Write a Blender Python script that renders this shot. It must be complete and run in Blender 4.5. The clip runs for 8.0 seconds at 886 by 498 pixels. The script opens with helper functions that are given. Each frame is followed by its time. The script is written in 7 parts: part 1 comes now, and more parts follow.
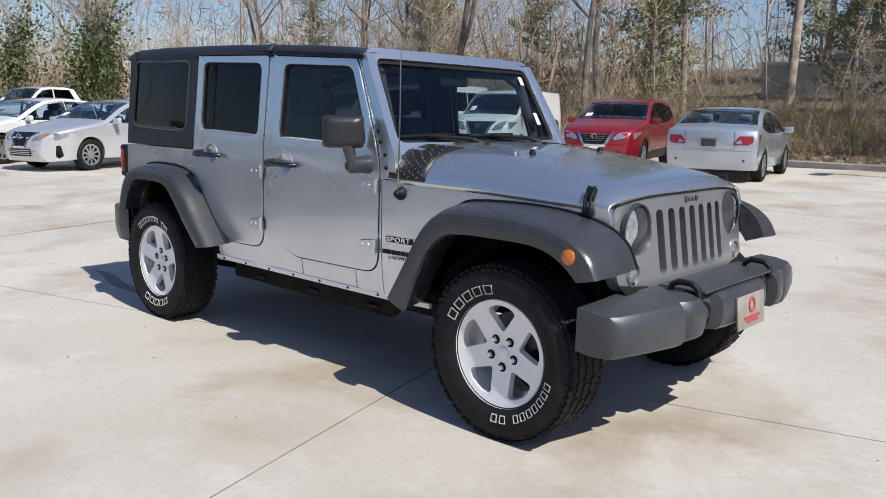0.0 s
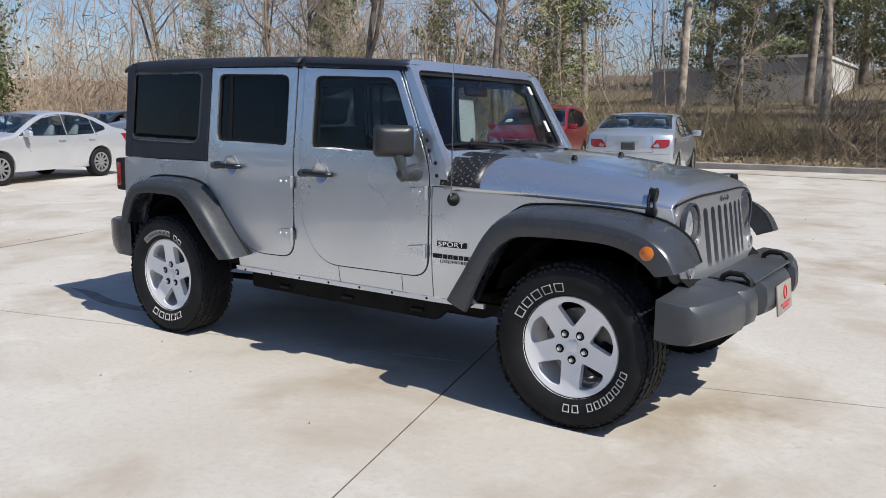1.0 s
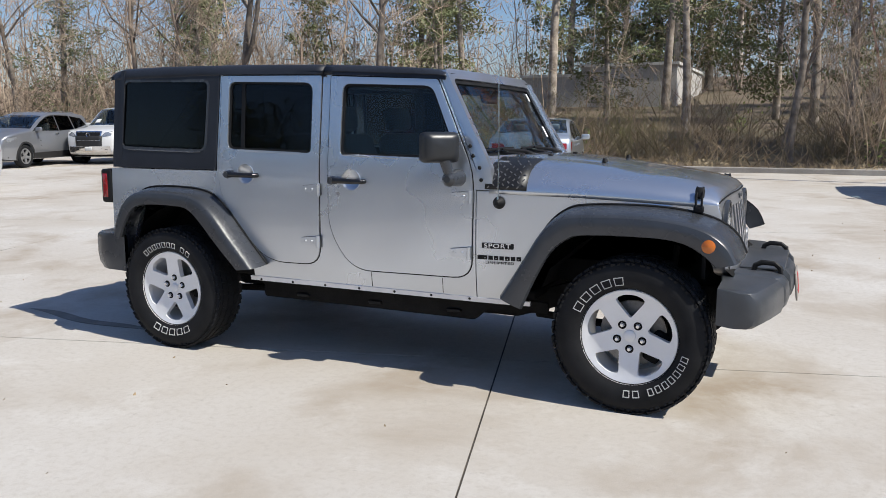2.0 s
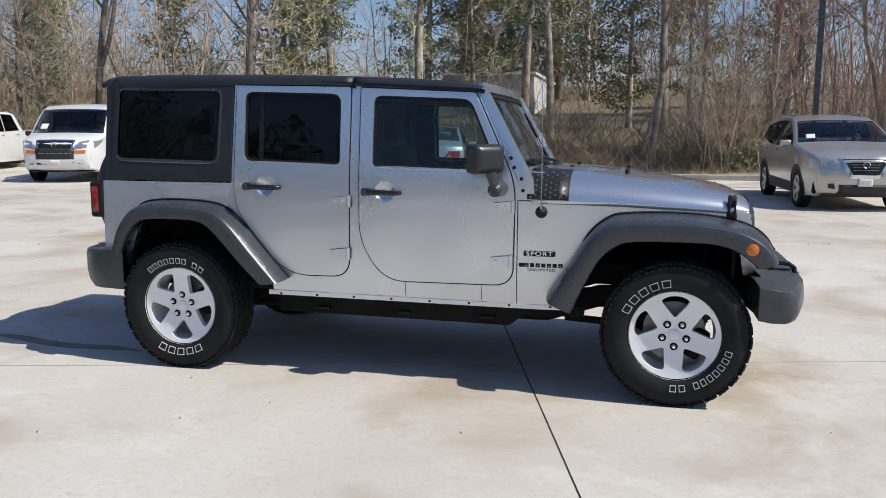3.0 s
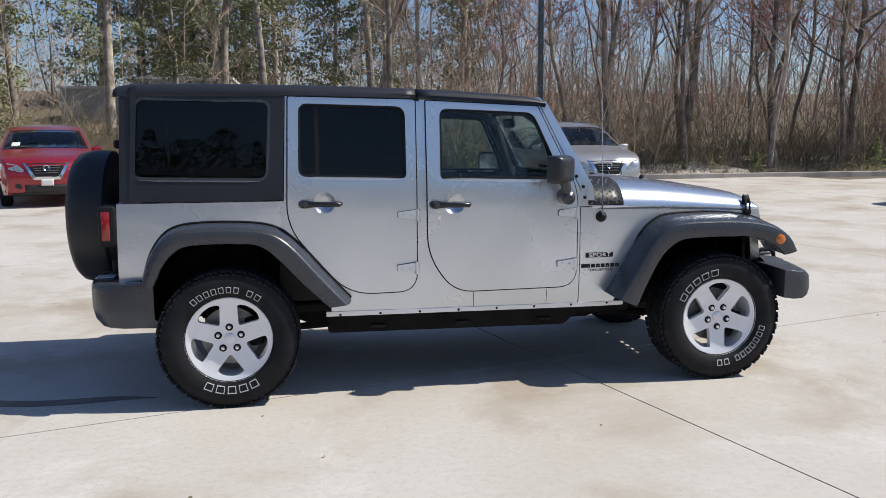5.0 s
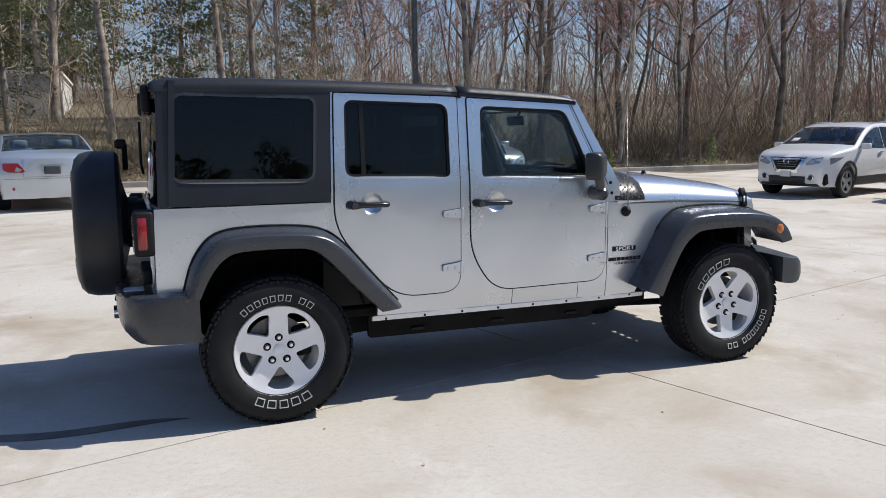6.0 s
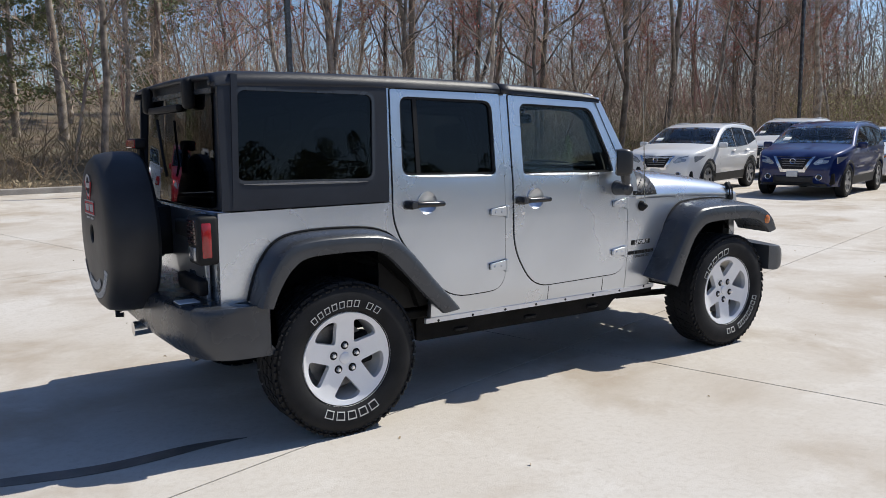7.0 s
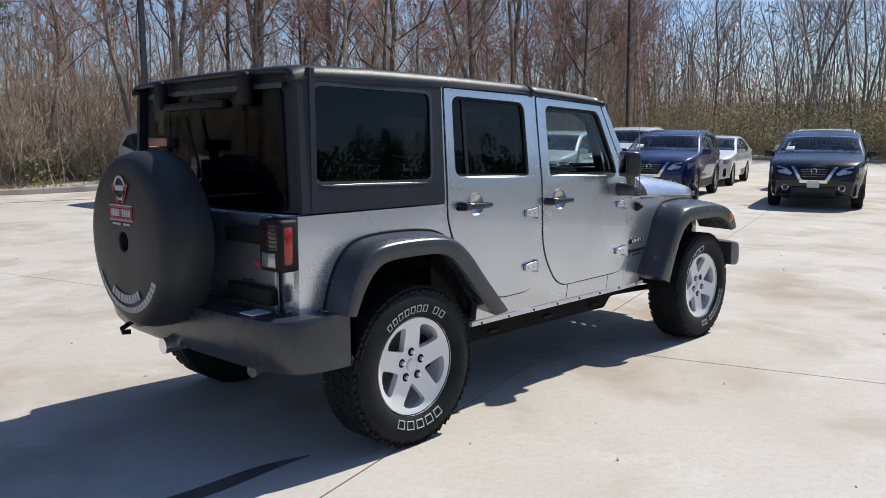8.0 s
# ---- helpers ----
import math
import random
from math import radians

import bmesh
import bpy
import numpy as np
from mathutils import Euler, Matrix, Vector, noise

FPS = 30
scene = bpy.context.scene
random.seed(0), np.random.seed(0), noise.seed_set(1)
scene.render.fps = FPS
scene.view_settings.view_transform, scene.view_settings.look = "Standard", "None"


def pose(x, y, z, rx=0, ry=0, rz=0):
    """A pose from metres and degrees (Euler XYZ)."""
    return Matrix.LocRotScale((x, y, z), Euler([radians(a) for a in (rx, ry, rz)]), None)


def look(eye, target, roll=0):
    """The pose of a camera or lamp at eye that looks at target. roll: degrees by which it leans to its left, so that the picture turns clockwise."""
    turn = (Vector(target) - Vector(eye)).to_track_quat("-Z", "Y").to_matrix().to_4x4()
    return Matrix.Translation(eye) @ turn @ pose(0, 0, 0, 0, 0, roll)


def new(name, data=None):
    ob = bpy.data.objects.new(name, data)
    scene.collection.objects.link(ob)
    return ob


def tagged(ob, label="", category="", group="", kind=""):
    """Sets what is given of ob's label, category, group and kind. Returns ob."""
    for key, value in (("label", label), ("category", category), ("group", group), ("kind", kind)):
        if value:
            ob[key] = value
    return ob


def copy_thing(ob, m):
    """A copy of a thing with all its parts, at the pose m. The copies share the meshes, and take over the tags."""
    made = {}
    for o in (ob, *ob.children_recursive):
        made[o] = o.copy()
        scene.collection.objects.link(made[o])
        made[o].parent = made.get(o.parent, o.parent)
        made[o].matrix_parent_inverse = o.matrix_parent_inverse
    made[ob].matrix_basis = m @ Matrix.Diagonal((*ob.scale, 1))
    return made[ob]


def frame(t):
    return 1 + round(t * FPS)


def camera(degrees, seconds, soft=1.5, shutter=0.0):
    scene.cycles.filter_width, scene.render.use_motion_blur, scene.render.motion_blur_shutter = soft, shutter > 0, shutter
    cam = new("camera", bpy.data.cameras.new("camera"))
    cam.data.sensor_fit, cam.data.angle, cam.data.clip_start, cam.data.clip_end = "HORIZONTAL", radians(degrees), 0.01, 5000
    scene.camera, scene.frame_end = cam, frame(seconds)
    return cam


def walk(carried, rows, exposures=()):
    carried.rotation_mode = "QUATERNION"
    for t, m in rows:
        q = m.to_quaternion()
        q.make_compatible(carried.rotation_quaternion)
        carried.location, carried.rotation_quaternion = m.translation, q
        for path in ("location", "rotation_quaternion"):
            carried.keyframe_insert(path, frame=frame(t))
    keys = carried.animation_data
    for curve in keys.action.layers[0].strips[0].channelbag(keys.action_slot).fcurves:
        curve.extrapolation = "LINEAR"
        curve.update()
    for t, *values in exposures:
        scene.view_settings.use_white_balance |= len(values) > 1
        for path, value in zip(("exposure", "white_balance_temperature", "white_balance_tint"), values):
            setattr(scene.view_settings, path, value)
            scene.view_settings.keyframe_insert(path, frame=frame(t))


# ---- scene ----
cam = camera(57.6, 8.0, soft=0.75)
PATH = [
    (0, (3.558, -3.55, 1.419), (2.23, -2.092, 1.085), 1.2),
    (0.5, (3.329, -3.816, 1.41), (2.088, -2.281, 1.086), 0.9),
    (1, (3.044, -4.186, 1.418), (1.918, -2.562, 1.105), 0.5),
    (1.5, (2.686, -4.519, 1.412), (1.699, -2.806, 1.108), 0.1),
    (3, (1.284, -5.245, 1.45), (0.807, -3.324, 1.168), 0.2),
    (3.5, (0.726, -5.419, 1.462), (0.443, -3.458, 1.191), 0.2),
    (4, (0.174, -5.49, 1.471), (0.09, -3.509, 1.205), 0.0),
    (5.5, (-1.623, -5.276, 1.5), (-1.088, -3.368, 1.226), -0.5),
    (6, (-2.184, -5.042, 1.502), (-1.458, -3.2, 1.224), -0.6),
    (6.5, (-2.742, -4.792, 1.513), (-1.835, -3.031, 1.232), -0.8),
    (7, (-3.212, -4.435, 1.487), (-2.128, -2.778, 1.211), -0.9),
    (7.5, (-3.68, -4.042, 1.477), (-2.423, -2.51, 1.209), -0.8),
    (8, (-4.092, -3.633, 1.469), (-2.672, -2.25, 1.204), -0.5),
]
walk(cam, [(t, look(eye, target, roll)) for t, eye, target, roll in PATH])

# ---- daylight ----
TO_SUN = Vector((0.84, -0.115, 1.0)).normalized()
sky_world = bpy.data.worlds.new("sky")
scene.world = sky_world
sky_world.use_nodes = True
wn = sky_world.node_tree.nodes
sky = wn.new("ShaderNodeTexSky")
sky.sky_type = 'NISHITA'
sky.sun_disc = False
sky.sun_elevation = math.asin(TO_SUN.z)
sky.sun_rotation = math.atan2(TO_SUN.x, TO_SUN.y)
sky.air_density, sky.dust_density, sky.ozone_density = 1.15, 0.5, 3.2
wn["Background"].inputs["Strength"].default_value = 0.094
tint = wn.new("ShaderNodeMix")
tint.data_type, tint.blend_type = 'RGBA', 'MULTIPLY'
tint.inputs["Factor"].default_value = 1.0
tint.inputs["B"].default_value = (0.89, 0.955, 1.13, 1)
sky_world.node_tree.links.new(sky.outputs[0], tint.inputs["A"])
sky_world.node_tree.links.new(tint.outputs["Result"], wn["Background"].inputs["Color"])
sun = new("sun", bpy.data.lights.new("sun", "SUN"))
sun.data.energy, sun.data.angle, sun.data.color = 4.95, radians(0.53), (1.0, 0.960, 0.875)
sun.matrix_world = look((20, -3, 30), Vector((20, -3, 30)) - TO_SUN)
scene.view_settings.exposure = 0.0


# ---- materials ----
def material(name, colour, rough=0.5, metal=0.0, vary=0.15, scale=8.0, fine=120.0, bump=0.0, coat=0.0, second=None, piece=0.0, bump_scale=None, spec=0.5):
    """A surface with grain at two scales. second: a colour that shows in patches; piece: how far alike pieces differ."""
    m = bpy.data.materials.new(name)
    m.use_nodes = True
    nt = m.node_tree
    n, l = nt.nodes, nt.links
    bsdf = n["Principled BSDF"]
    co = n.new("ShaderNodeTexCoord")
    big = n.new("ShaderNodeTexNoise")
    big.inputs["Scale"].default_value, big.inputs["Detail"].default_value = scale, 5
    small = n.new("ShaderNodeTexNoise")
    small.inputs["Scale"].default_value, small.inputs["Detail"].default_value = fine, 3
    for t in (big, small):
        l.new(co.outputs["Object"], t.inputs["Vector"])
    mix = n.new("ShaderNodeMix")
    mix.data_type = 'RGBA'
    c2 = second or tuple(c * (1 - vary) for c in colour)
    mix.inputs["A"].default_value = (*colour, 1)
    mix.inputs["B"].default_value = (*c2, 1)
    ramp = n.new("ShaderNodeMapRange")
    ramp.inputs["From Min"].default_value, ramp.inputs["From Max"].default_value = 0.38, 0.64
    l.new(big.outputs["Fac"], ramp.inputs["Value"])
    l.new(ramp.outputs["Result"], mix.inputs["Factor"])
    hs = n.new("ShaderNodeHueSaturation")
    grain = n.new("ShaderNodeMapRange")
    grain.inputs["To Min"].default_value, grain.inputs["To Max"].default_value = 1 - vary * 0.8, 1 + vary * 0.8
    l.new(small.outputs["Fac"], grain.inputs["Value"])
    last = grain.outputs["Result"]
    if piece:
        info = n.new("ShaderNodeObjectInfo")
        pr = n.new("ShaderNodeMapRange")
        pr.inputs["To Min"].default_value, pr.inputs["To Max"].default_value = 1 - piece, 1 + piece
        l.new(info.outputs["Random"], pr.inputs["Value"])
        mul = n.new("ShaderNodeMath")
        mul.operation = 'MULTIPLY'
        l.new(last, mul.inputs[0])
        l.new(pr.outputs["Result"], mul.inputs[1])
        last = mul.outputs[0]
    l.new(last, hs.inputs["Value"])
    l.new(mix.outputs["Result"], hs.inputs["Color"])
    l.new(hs.outputs["Color"], bsdf.inputs["Base Color"])
    bsdf.inputs["Metallic"].default_value = metal
    bsdf.inputs["Coat Weight"].default_value = coat
    bsdf.inputs["Coat Roughness"].default_value = 0.04
    bsdf.inputs["Specular IOR Level"].default_value = spec
    rr = n.new("ShaderNodeMapRange")
    rr.inputs["To Min"].default_value, rr.inputs["To Max"].default_value = max(rough - 0.06, 0.01), min(rough + 0.06, 1)
    l.new(big.outputs["Fac"], rr.inputs["Value"])
    l.new(rr.outputs["Result"], bsdf.inputs["Roughness"])
    if bump:
        bp = n.new("ShaderNodeBump")
        bp.inputs["Strength"].default_value, bp.inputs["Distance"].default_value = bump, 0.01
        src = small
        if bump_scale:
            src = n.new("ShaderNodeTexNoise")
            src.inputs["Scale"].default_value, src.inputs["Detail"].default_value = bump_scale, 4
            l.new(co.outputs["Object"], src.inputs["Vector"])
        l.new(src.outputs["Fac"], bp.inputs["Height"])
        l.new(bp.outputs["Normal"], bsdf.inputs["Normal"])
    return m


def glass(name, tint):
    """A thin pane: a tinted see-through layer under a glossy face that mirrors more at a slant."""
    m = bpy.data.materials.new(name)
    m.use_nodes = True
    n, l = m.node_tree.nodes, m.node_tree.links
    n.remove(n["Principled BSDF"])
    see, gloss, mixer, facing, power, scale = (n.new("ShaderNode" + k) for k in ("BsdfTransparent", "BsdfGlossy", "MixShader", "LayerWeight", "Math", "Math"))
    see.inputs["Color"].default_value = (*tint, 1)
    gloss.inputs["Roughness"].default_value = 0.012
    facing.inputs["Blend"].default_value = 0.5
    power.operation, scale.operation = 'POWER', 'MULTIPLY_ADD'
    power.inputs[1].default_value = 5.0
    scale.inputs[1].default_value, scale.inputs[2].default_value = 0.97, 0.03
    l.new(facing.outputs["Facing"], power.inputs[0])
    l.new(power.outputs[0], scale.inputs[0])
    l.new(scale.outputs[0], mixer.inputs[0])
    l.new(see.outputs[0], mixer.inputs[1])
    l.new(gloss.outputs[0], mixer.inputs[2])
    l.new(mixer.outputs[0], n["Material Output"].inputs["Surface"])
    return m


SILVER = material("silver_metallic_paint", (0.625, 0.665, 0.72), 0.28, 0.86, 0.05, 2.0, 900.0, coat=1.0)
GRILLE_GREY = material("grey_grille_paint", (0.47, 0.48, 0.505), 0.38, 0.8, 0.05, 2.0, 900.0, coat=0.5)
HARDTOP = material("black_textured_hardtop", (0.024, 0.0275, 0.036), 0.42, 0, 0.2, 6.0, 500.0, bump=0.12, spec=0.3)
PLASTIC = material("grey_black_plastic", (0.045, 0.049, 0.056), 0.27, 0, 0.2, 7.0, 600.0, bump=0.06, spec=0.6)
BUMPER = material("faded_grey_plastic", (0.056, 0.061, 0.069), 0.36, 0, 0.22, 5.0, 600.0, bump=0.08)
BLACK = material("black_rubber_seal", (0.009, 0.009, 0.010), 0.6, 0, 0.2, 9.0, 300.0, spec=0.3)
RUBBER = material("tyre_rubber", (0.015, 0.0155, 0.017), 0.7, 0, 0.3, 9.0, 200.0, bump=0.1, spec=0.22)
UNDER = material("dusty_underbody_black", (0.014, 0.0135, 0.013), 0.8, 0, 0.4, 7.0, 90.0, bump=0.2, spec=0.15)
ALLOY = material("silver_painted_alloy", (0.82, 0.825, 0.84), 0.38, 0.2, 0.05, 9.0, 600.0, coat=0.3)
CHROME = material("chrome", (0.75, 0.76, 0.78), 0.12, 1.0, 0.05, 9.0, 200.0)
STEEL = material("dull_steel", (0.30, 0.29, 0.28), 0.5, 0.9, 0.3, 20.0, 200.0, bump=0.1)
WHITE_INK = material("white_lettering", (0.56, 0.56, 0.55), 0.7, 0, 0.15, 30.0, 300.0)
RED_INK = material("red_print", (0.55, 0.05, 0.06), 0.6, 0, 0.1, 30.0, 300.0)
VINYL = material("black_vinyl_cover", (0.030, 0.031, 0.034), 0.45, 0, 0.25, 5.0, 300.0, bump=0.15, bump_scale=14.0, spec=0.35)
AMBER = material("amber_lens", (0.58, 0.15, 0.012), 0.18, 0, 0.1, 30.0, 200.0, coat=0.6)
RED_LENS = material("red_lens", (0.33, 0.010, 0.013), 0.15, 0, 0.15, 60.0, 200.0, coat=0.7)
SMOKE_LENS = material("smoked_lens", (0.035, 0.010, 0.010), 0.2, 0, 0.2, 60.0, 200.0, coat=0.5)
CLEAR_LENS = material("clear_lens", (0.46, 0.48, 0.50), 0.10, 0.55, 0.25, 40.0, 90.0, coat=0.8)
SEAT = material("dark_grey_seat_cloth", (0.035, 0.034, 0.033), 0.9, 0, 0.2, 9.0, 400.0, bump=0.2)
CABIN = material("black_cabin_plastic", (0.020, 0.020, 0.021), 0.6, 0, 0.15, 9.0, 300.0, spec=0.3)
GASKET = material("dark_grey_gasket", (0.09, 0.095, 0.10), 0.5, 0.3, 0.15, 9.0, 200.0)
MIRROR_SHELL = material("black_mirror_plastic", (0.026, 0.028, 0.031), 0.35, 0, 0.2, 7.0, 600.0, bump=0.05)
PRIVACY = glass("dark_tinted_glass", (0.20, 0.225, 0.26))
FRONT_GLASS = glass("lightly_tinted_glass", (0.78, 0.845, 0.83))
SCREEN_GLASS = glass("windscreen_glass", (0.86, 0.90, 0.92))
PAPER = material("white_paper", (0.72, 0.72, 0.70), 0.8, 0, 0.05, 9.0, 99.0)
DEALER_PLATE = material("beige_dealer_plate", (0.33, 0.30, 0.265), 0.6, 0, 0.2, 20.0, 120.0)
FLUTED_LENS = material("fluted_lamp_glass", (0.56, 0.59, 0.62), 0.16, 0.6, 0.35, 30.0, 160.0, bump=0.5, bump_scale=60.0, coat=0.9)
GLOSS_BLACK = material("glossy_black_handle", (0.012, 0.012, 0.014), 0.22, 0, 0.2, 9.0, 200.0)
TRIM_LIP = material("glossy_dark_trim", (0.26, 0.27, 0.29), 0.24, 0.9, 0.1, 9.0, 200.0)
CAR_GLASS = glass("parked_car_glass", (0.80, 0.86, 0.89))
CAR_TINT = glass("dark_parked_car_glass", (0.16, 0.18, 0.20))


# ---- helpers for meshes ----
def part(name, bm, mat, parent=None, label="", smooth=38, kind=""):
    me = bpy.data.meshes.new(name)
    bmesh.ops.recalc_face_normals(bm, faces=bm.faces[:])
    bm.to_mesh(me)
    bm.free()
    me.materials.append(mat)
    if smooth:
        me.polygons.foreach_set("use_smooth", [True] * len(me.polygons))
        me.set_sharp_from_angle(angle=radians(smooth))
    ob = new(name, me)
    ob.parent = parent
    return tagged(ob, label, kind=kind)


def thing(name, label, category, group="", at=None):
    ob = new(name)
    ob.empty_display_size = 0.2
    if at:
        ob.matrix_basis = at
    return tagged(ob, label, category, group)


def share(ob, name, parent, m):
    """One more object on the same mesh."""
    o = new(name, ob.data)
    o.parent = parent
    o.matrix_basis = m
    return o


def box(bm, c, s, bevel=0.0, seg=2, rot=None):
    r = bmesh.ops.create_cube(bm, size=1.0)
    vs = r["verts"]
    bmesh.ops.scale(bm, vec=s, verts=vs)
    if bevel:
        es = list({e for v in vs for e in v.link_edges})
        b = bmesh.ops.bevel(bm, geom=es, offset=bevel, segments=seg, affect='EDGES', profile=0.5)
        vs = list({v for f in b["faces"] for v in f.verts} | {v for v in vs if v.is_valid})
    if rot:
        bmesh.ops.rotate(bm, cent=(0, 0, 0), matrix=Euler([radians(a) for a in rot]).to_matrix(), verts=vs)
    bmesh.ops.translate(bm, vec=c, verts=vs)
    return vs


def tube(bm, pts, radius, sides=8, caps=True):
    """A round bar along pts; radius: a number or one a point."""
    pts = [Vector(p) for p in pts]
    rad = radius if isinstance(radius, (list, tuple)) else [radius] * len(pts)
    rings = []
    for i, p in enumerate(pts):
        d = (pts[min(i + 1, len(pts) - 1)] - pts[max(i - 1, 0)]).normalized()
        a = d.orthogonal().normalized() if i == 0 else (u - d * u.dot(d)).normalized()
        u = a
        b = d.cross(a)
        rings.append([bm.verts.new(p + (a * math.cos(k * 2 * math.pi / sides) + b * math.sin(k * 2 * math.pi / sides)) * rad[i]) for k in range(sides)])
    for r0, r1 in zip(rings, rings[1:]):
        for k in range(sides):
            bm.faces.new((r0[k], r0[(k + 1) % sides], r1[(k + 1) % sides], r1[k]))
    if caps:
        bm.faces.new(rings[0][::-1])
        bm.faces.new(rings[-1])


def lathe(bm, profile, seg=48, axis="y", c=(0, 0, 0)):
    """Turns (radius, along) points round an axis."""
    rings = []
    for r, h in profile:
        ring = []
        for k in range(seg):
            a = 2 * math.pi * k / seg
            p = {"y": (r * math.cos(a), h, r * math.sin(a)), "z": (r * math.cos(a), r * math.sin(a), h), "x": (h, r * math.cos(a), r * math.sin(a))}[axis]
            ring.append(bm.verts.new(Vector(p) + Vector(c)))
        rings.append(ring)
    for r0, r1 in zip(rings, rings[1:]):
        for k in range(seg):
            bm.faces.new((r0[k], r0[(k + 1) % seg], r1[(k + 1) % seg], r1[k]))


def fillet(pts, radii, seg=5):
    """A closed 2D outline with rounded corners."""
    out = []
    n = len(pts)
    for i in range(n):
        r = radii[i] if isinstance(radii, (list, tuple)) else radii
        p, a, b = Vector(pts[i]), Vector(pts[i - 1]), Vector(pts[(i + 1) % n])
        u, v = (a - p), (b - p)
        r = min(r, u.length * 0.48, v.length * 0.48)
        if r < 1e-4:
            out.append(tuple(p))
            continue
        p0, p1 = p + u.normalized() * r, p + v.normalized() * r
        for k in range(seg + 1):
            t = k / seg
            out.append(tuple(p0 * (1 - t) ** 2 + p * 2 * t * (1 - t) + p1 * t * t))
    return out


def circle(cx, cz, r, n=24, a0=0.0):
    return [(cx + r * math.cos(a0 + 2 * math.pi * k / n), cz + r * math.sin(a0 + 2 * math.pi * k / n)) for k in range(n)]


def plate(bm, outer, holes, place, thick, us=(), vs=()):
    """A sheet cut to a 2D outline with holes. place(u, v, depth) gives its point; us, vs: cuts along which it may bend."""
    tmp = bmesh.new()
    for loop in (outer, *holes):
        ring = [tmp.verts.new((p[0], 0, p[1])) for p in loop]
        for i in range(len(ring)):
            tmp.edges.new((ring[i - 1], ring[i]))
    bmesh.ops.triangle_fill(tmp, use_beauty=True, edges=tmp.edges[:])
    for lv, no in [(u, (1, 0, 0)) for u in us] + [(v, (0, 0, 1)) for v in vs]:
        co = (lv, 0, 0) if no[0] else (0, 0, lv)
        bmesh.ops.bisect_plane(tmp, geom=tmp.verts[:] + tmp.edges[:] + tmp.faces[:], plane_co=co, plane_no=no, dist=1e-5)
    tmp.verts.index_update()
    front = [bm.verts.new(place(v.co.x, v.co.z, 0.0)) for v in tmp.verts]
    back = [bm.verts.new(place(v.co.x, v.co.z, thick)) for v in tmp.verts]
    for f in tmp.faces:
        ids = [v.index for v in f.verts]
        bm.faces.new([front[i] for i in ids])
        bm.faces.new([back[i] for i in reversed(ids)])
    for e in tmp.edges:
        if len(e.link_faces) == 1:
            i, j = (v.index for v in e.verts)
            bm.faces.new((front[i], front[j], back[j], back[i]))
    tmp.free()


def loft(bm, sections, closed=False, caps=True):
    """Joins rows of points with a skin."""
    rows = [[bm.verts.new(p) for p in s] for s in sections]
    n = len(rows[0])
    for r0, r1 in zip(rows, rows[1:]):
        for k in range(n if closed else n - 1):
            bm.faces.new((r0[k], r0[(k + 1) % n], r1[(k + 1) % n], r1[k]))
    if caps and closed:
        bm.faces.new(rows[0][::-1])
        bm.faces.new(rows[-1])
    return rows


def bevelled(ob, width, seg=2, angle=40):
    m = ob.modifiers.new("edge", "BEVEL")
    m.width, m.segments, m.limit_method, m.angle_limit = width, seg, 'ANGLE', radians(angle)
    return ob


def lerp(a, b, t):
    return a + (b - a) * t


def table_at(table, x):
    """Reads a table of (x, value) rows, straight between them."""
    if x <= table[0][0]:
        return table[0][1]
    for (x0, v0), (x1, v1) in zip(table, table[1:]):
        if x <= x1:
            return lerp(v0, v1, (x - x0) / (x1 - x0))
    return table[-1][1]

# ---- ground ----
def land(x, y):
    """Height of the ground: level at the vehicle, rising gently away from it."""
    z = 0.0135 * max(0.0, y - 1.0) + 0.003 * max(0.0, -x - 3.0)
    far = max(0.0, y - 18.6, -x - 31.0, x - 44.0, -y - 44.0)
    return z + 0.095 * min(far, 60.0)


CONCRETE = bpy.data.materials.new("sunlit_concrete")


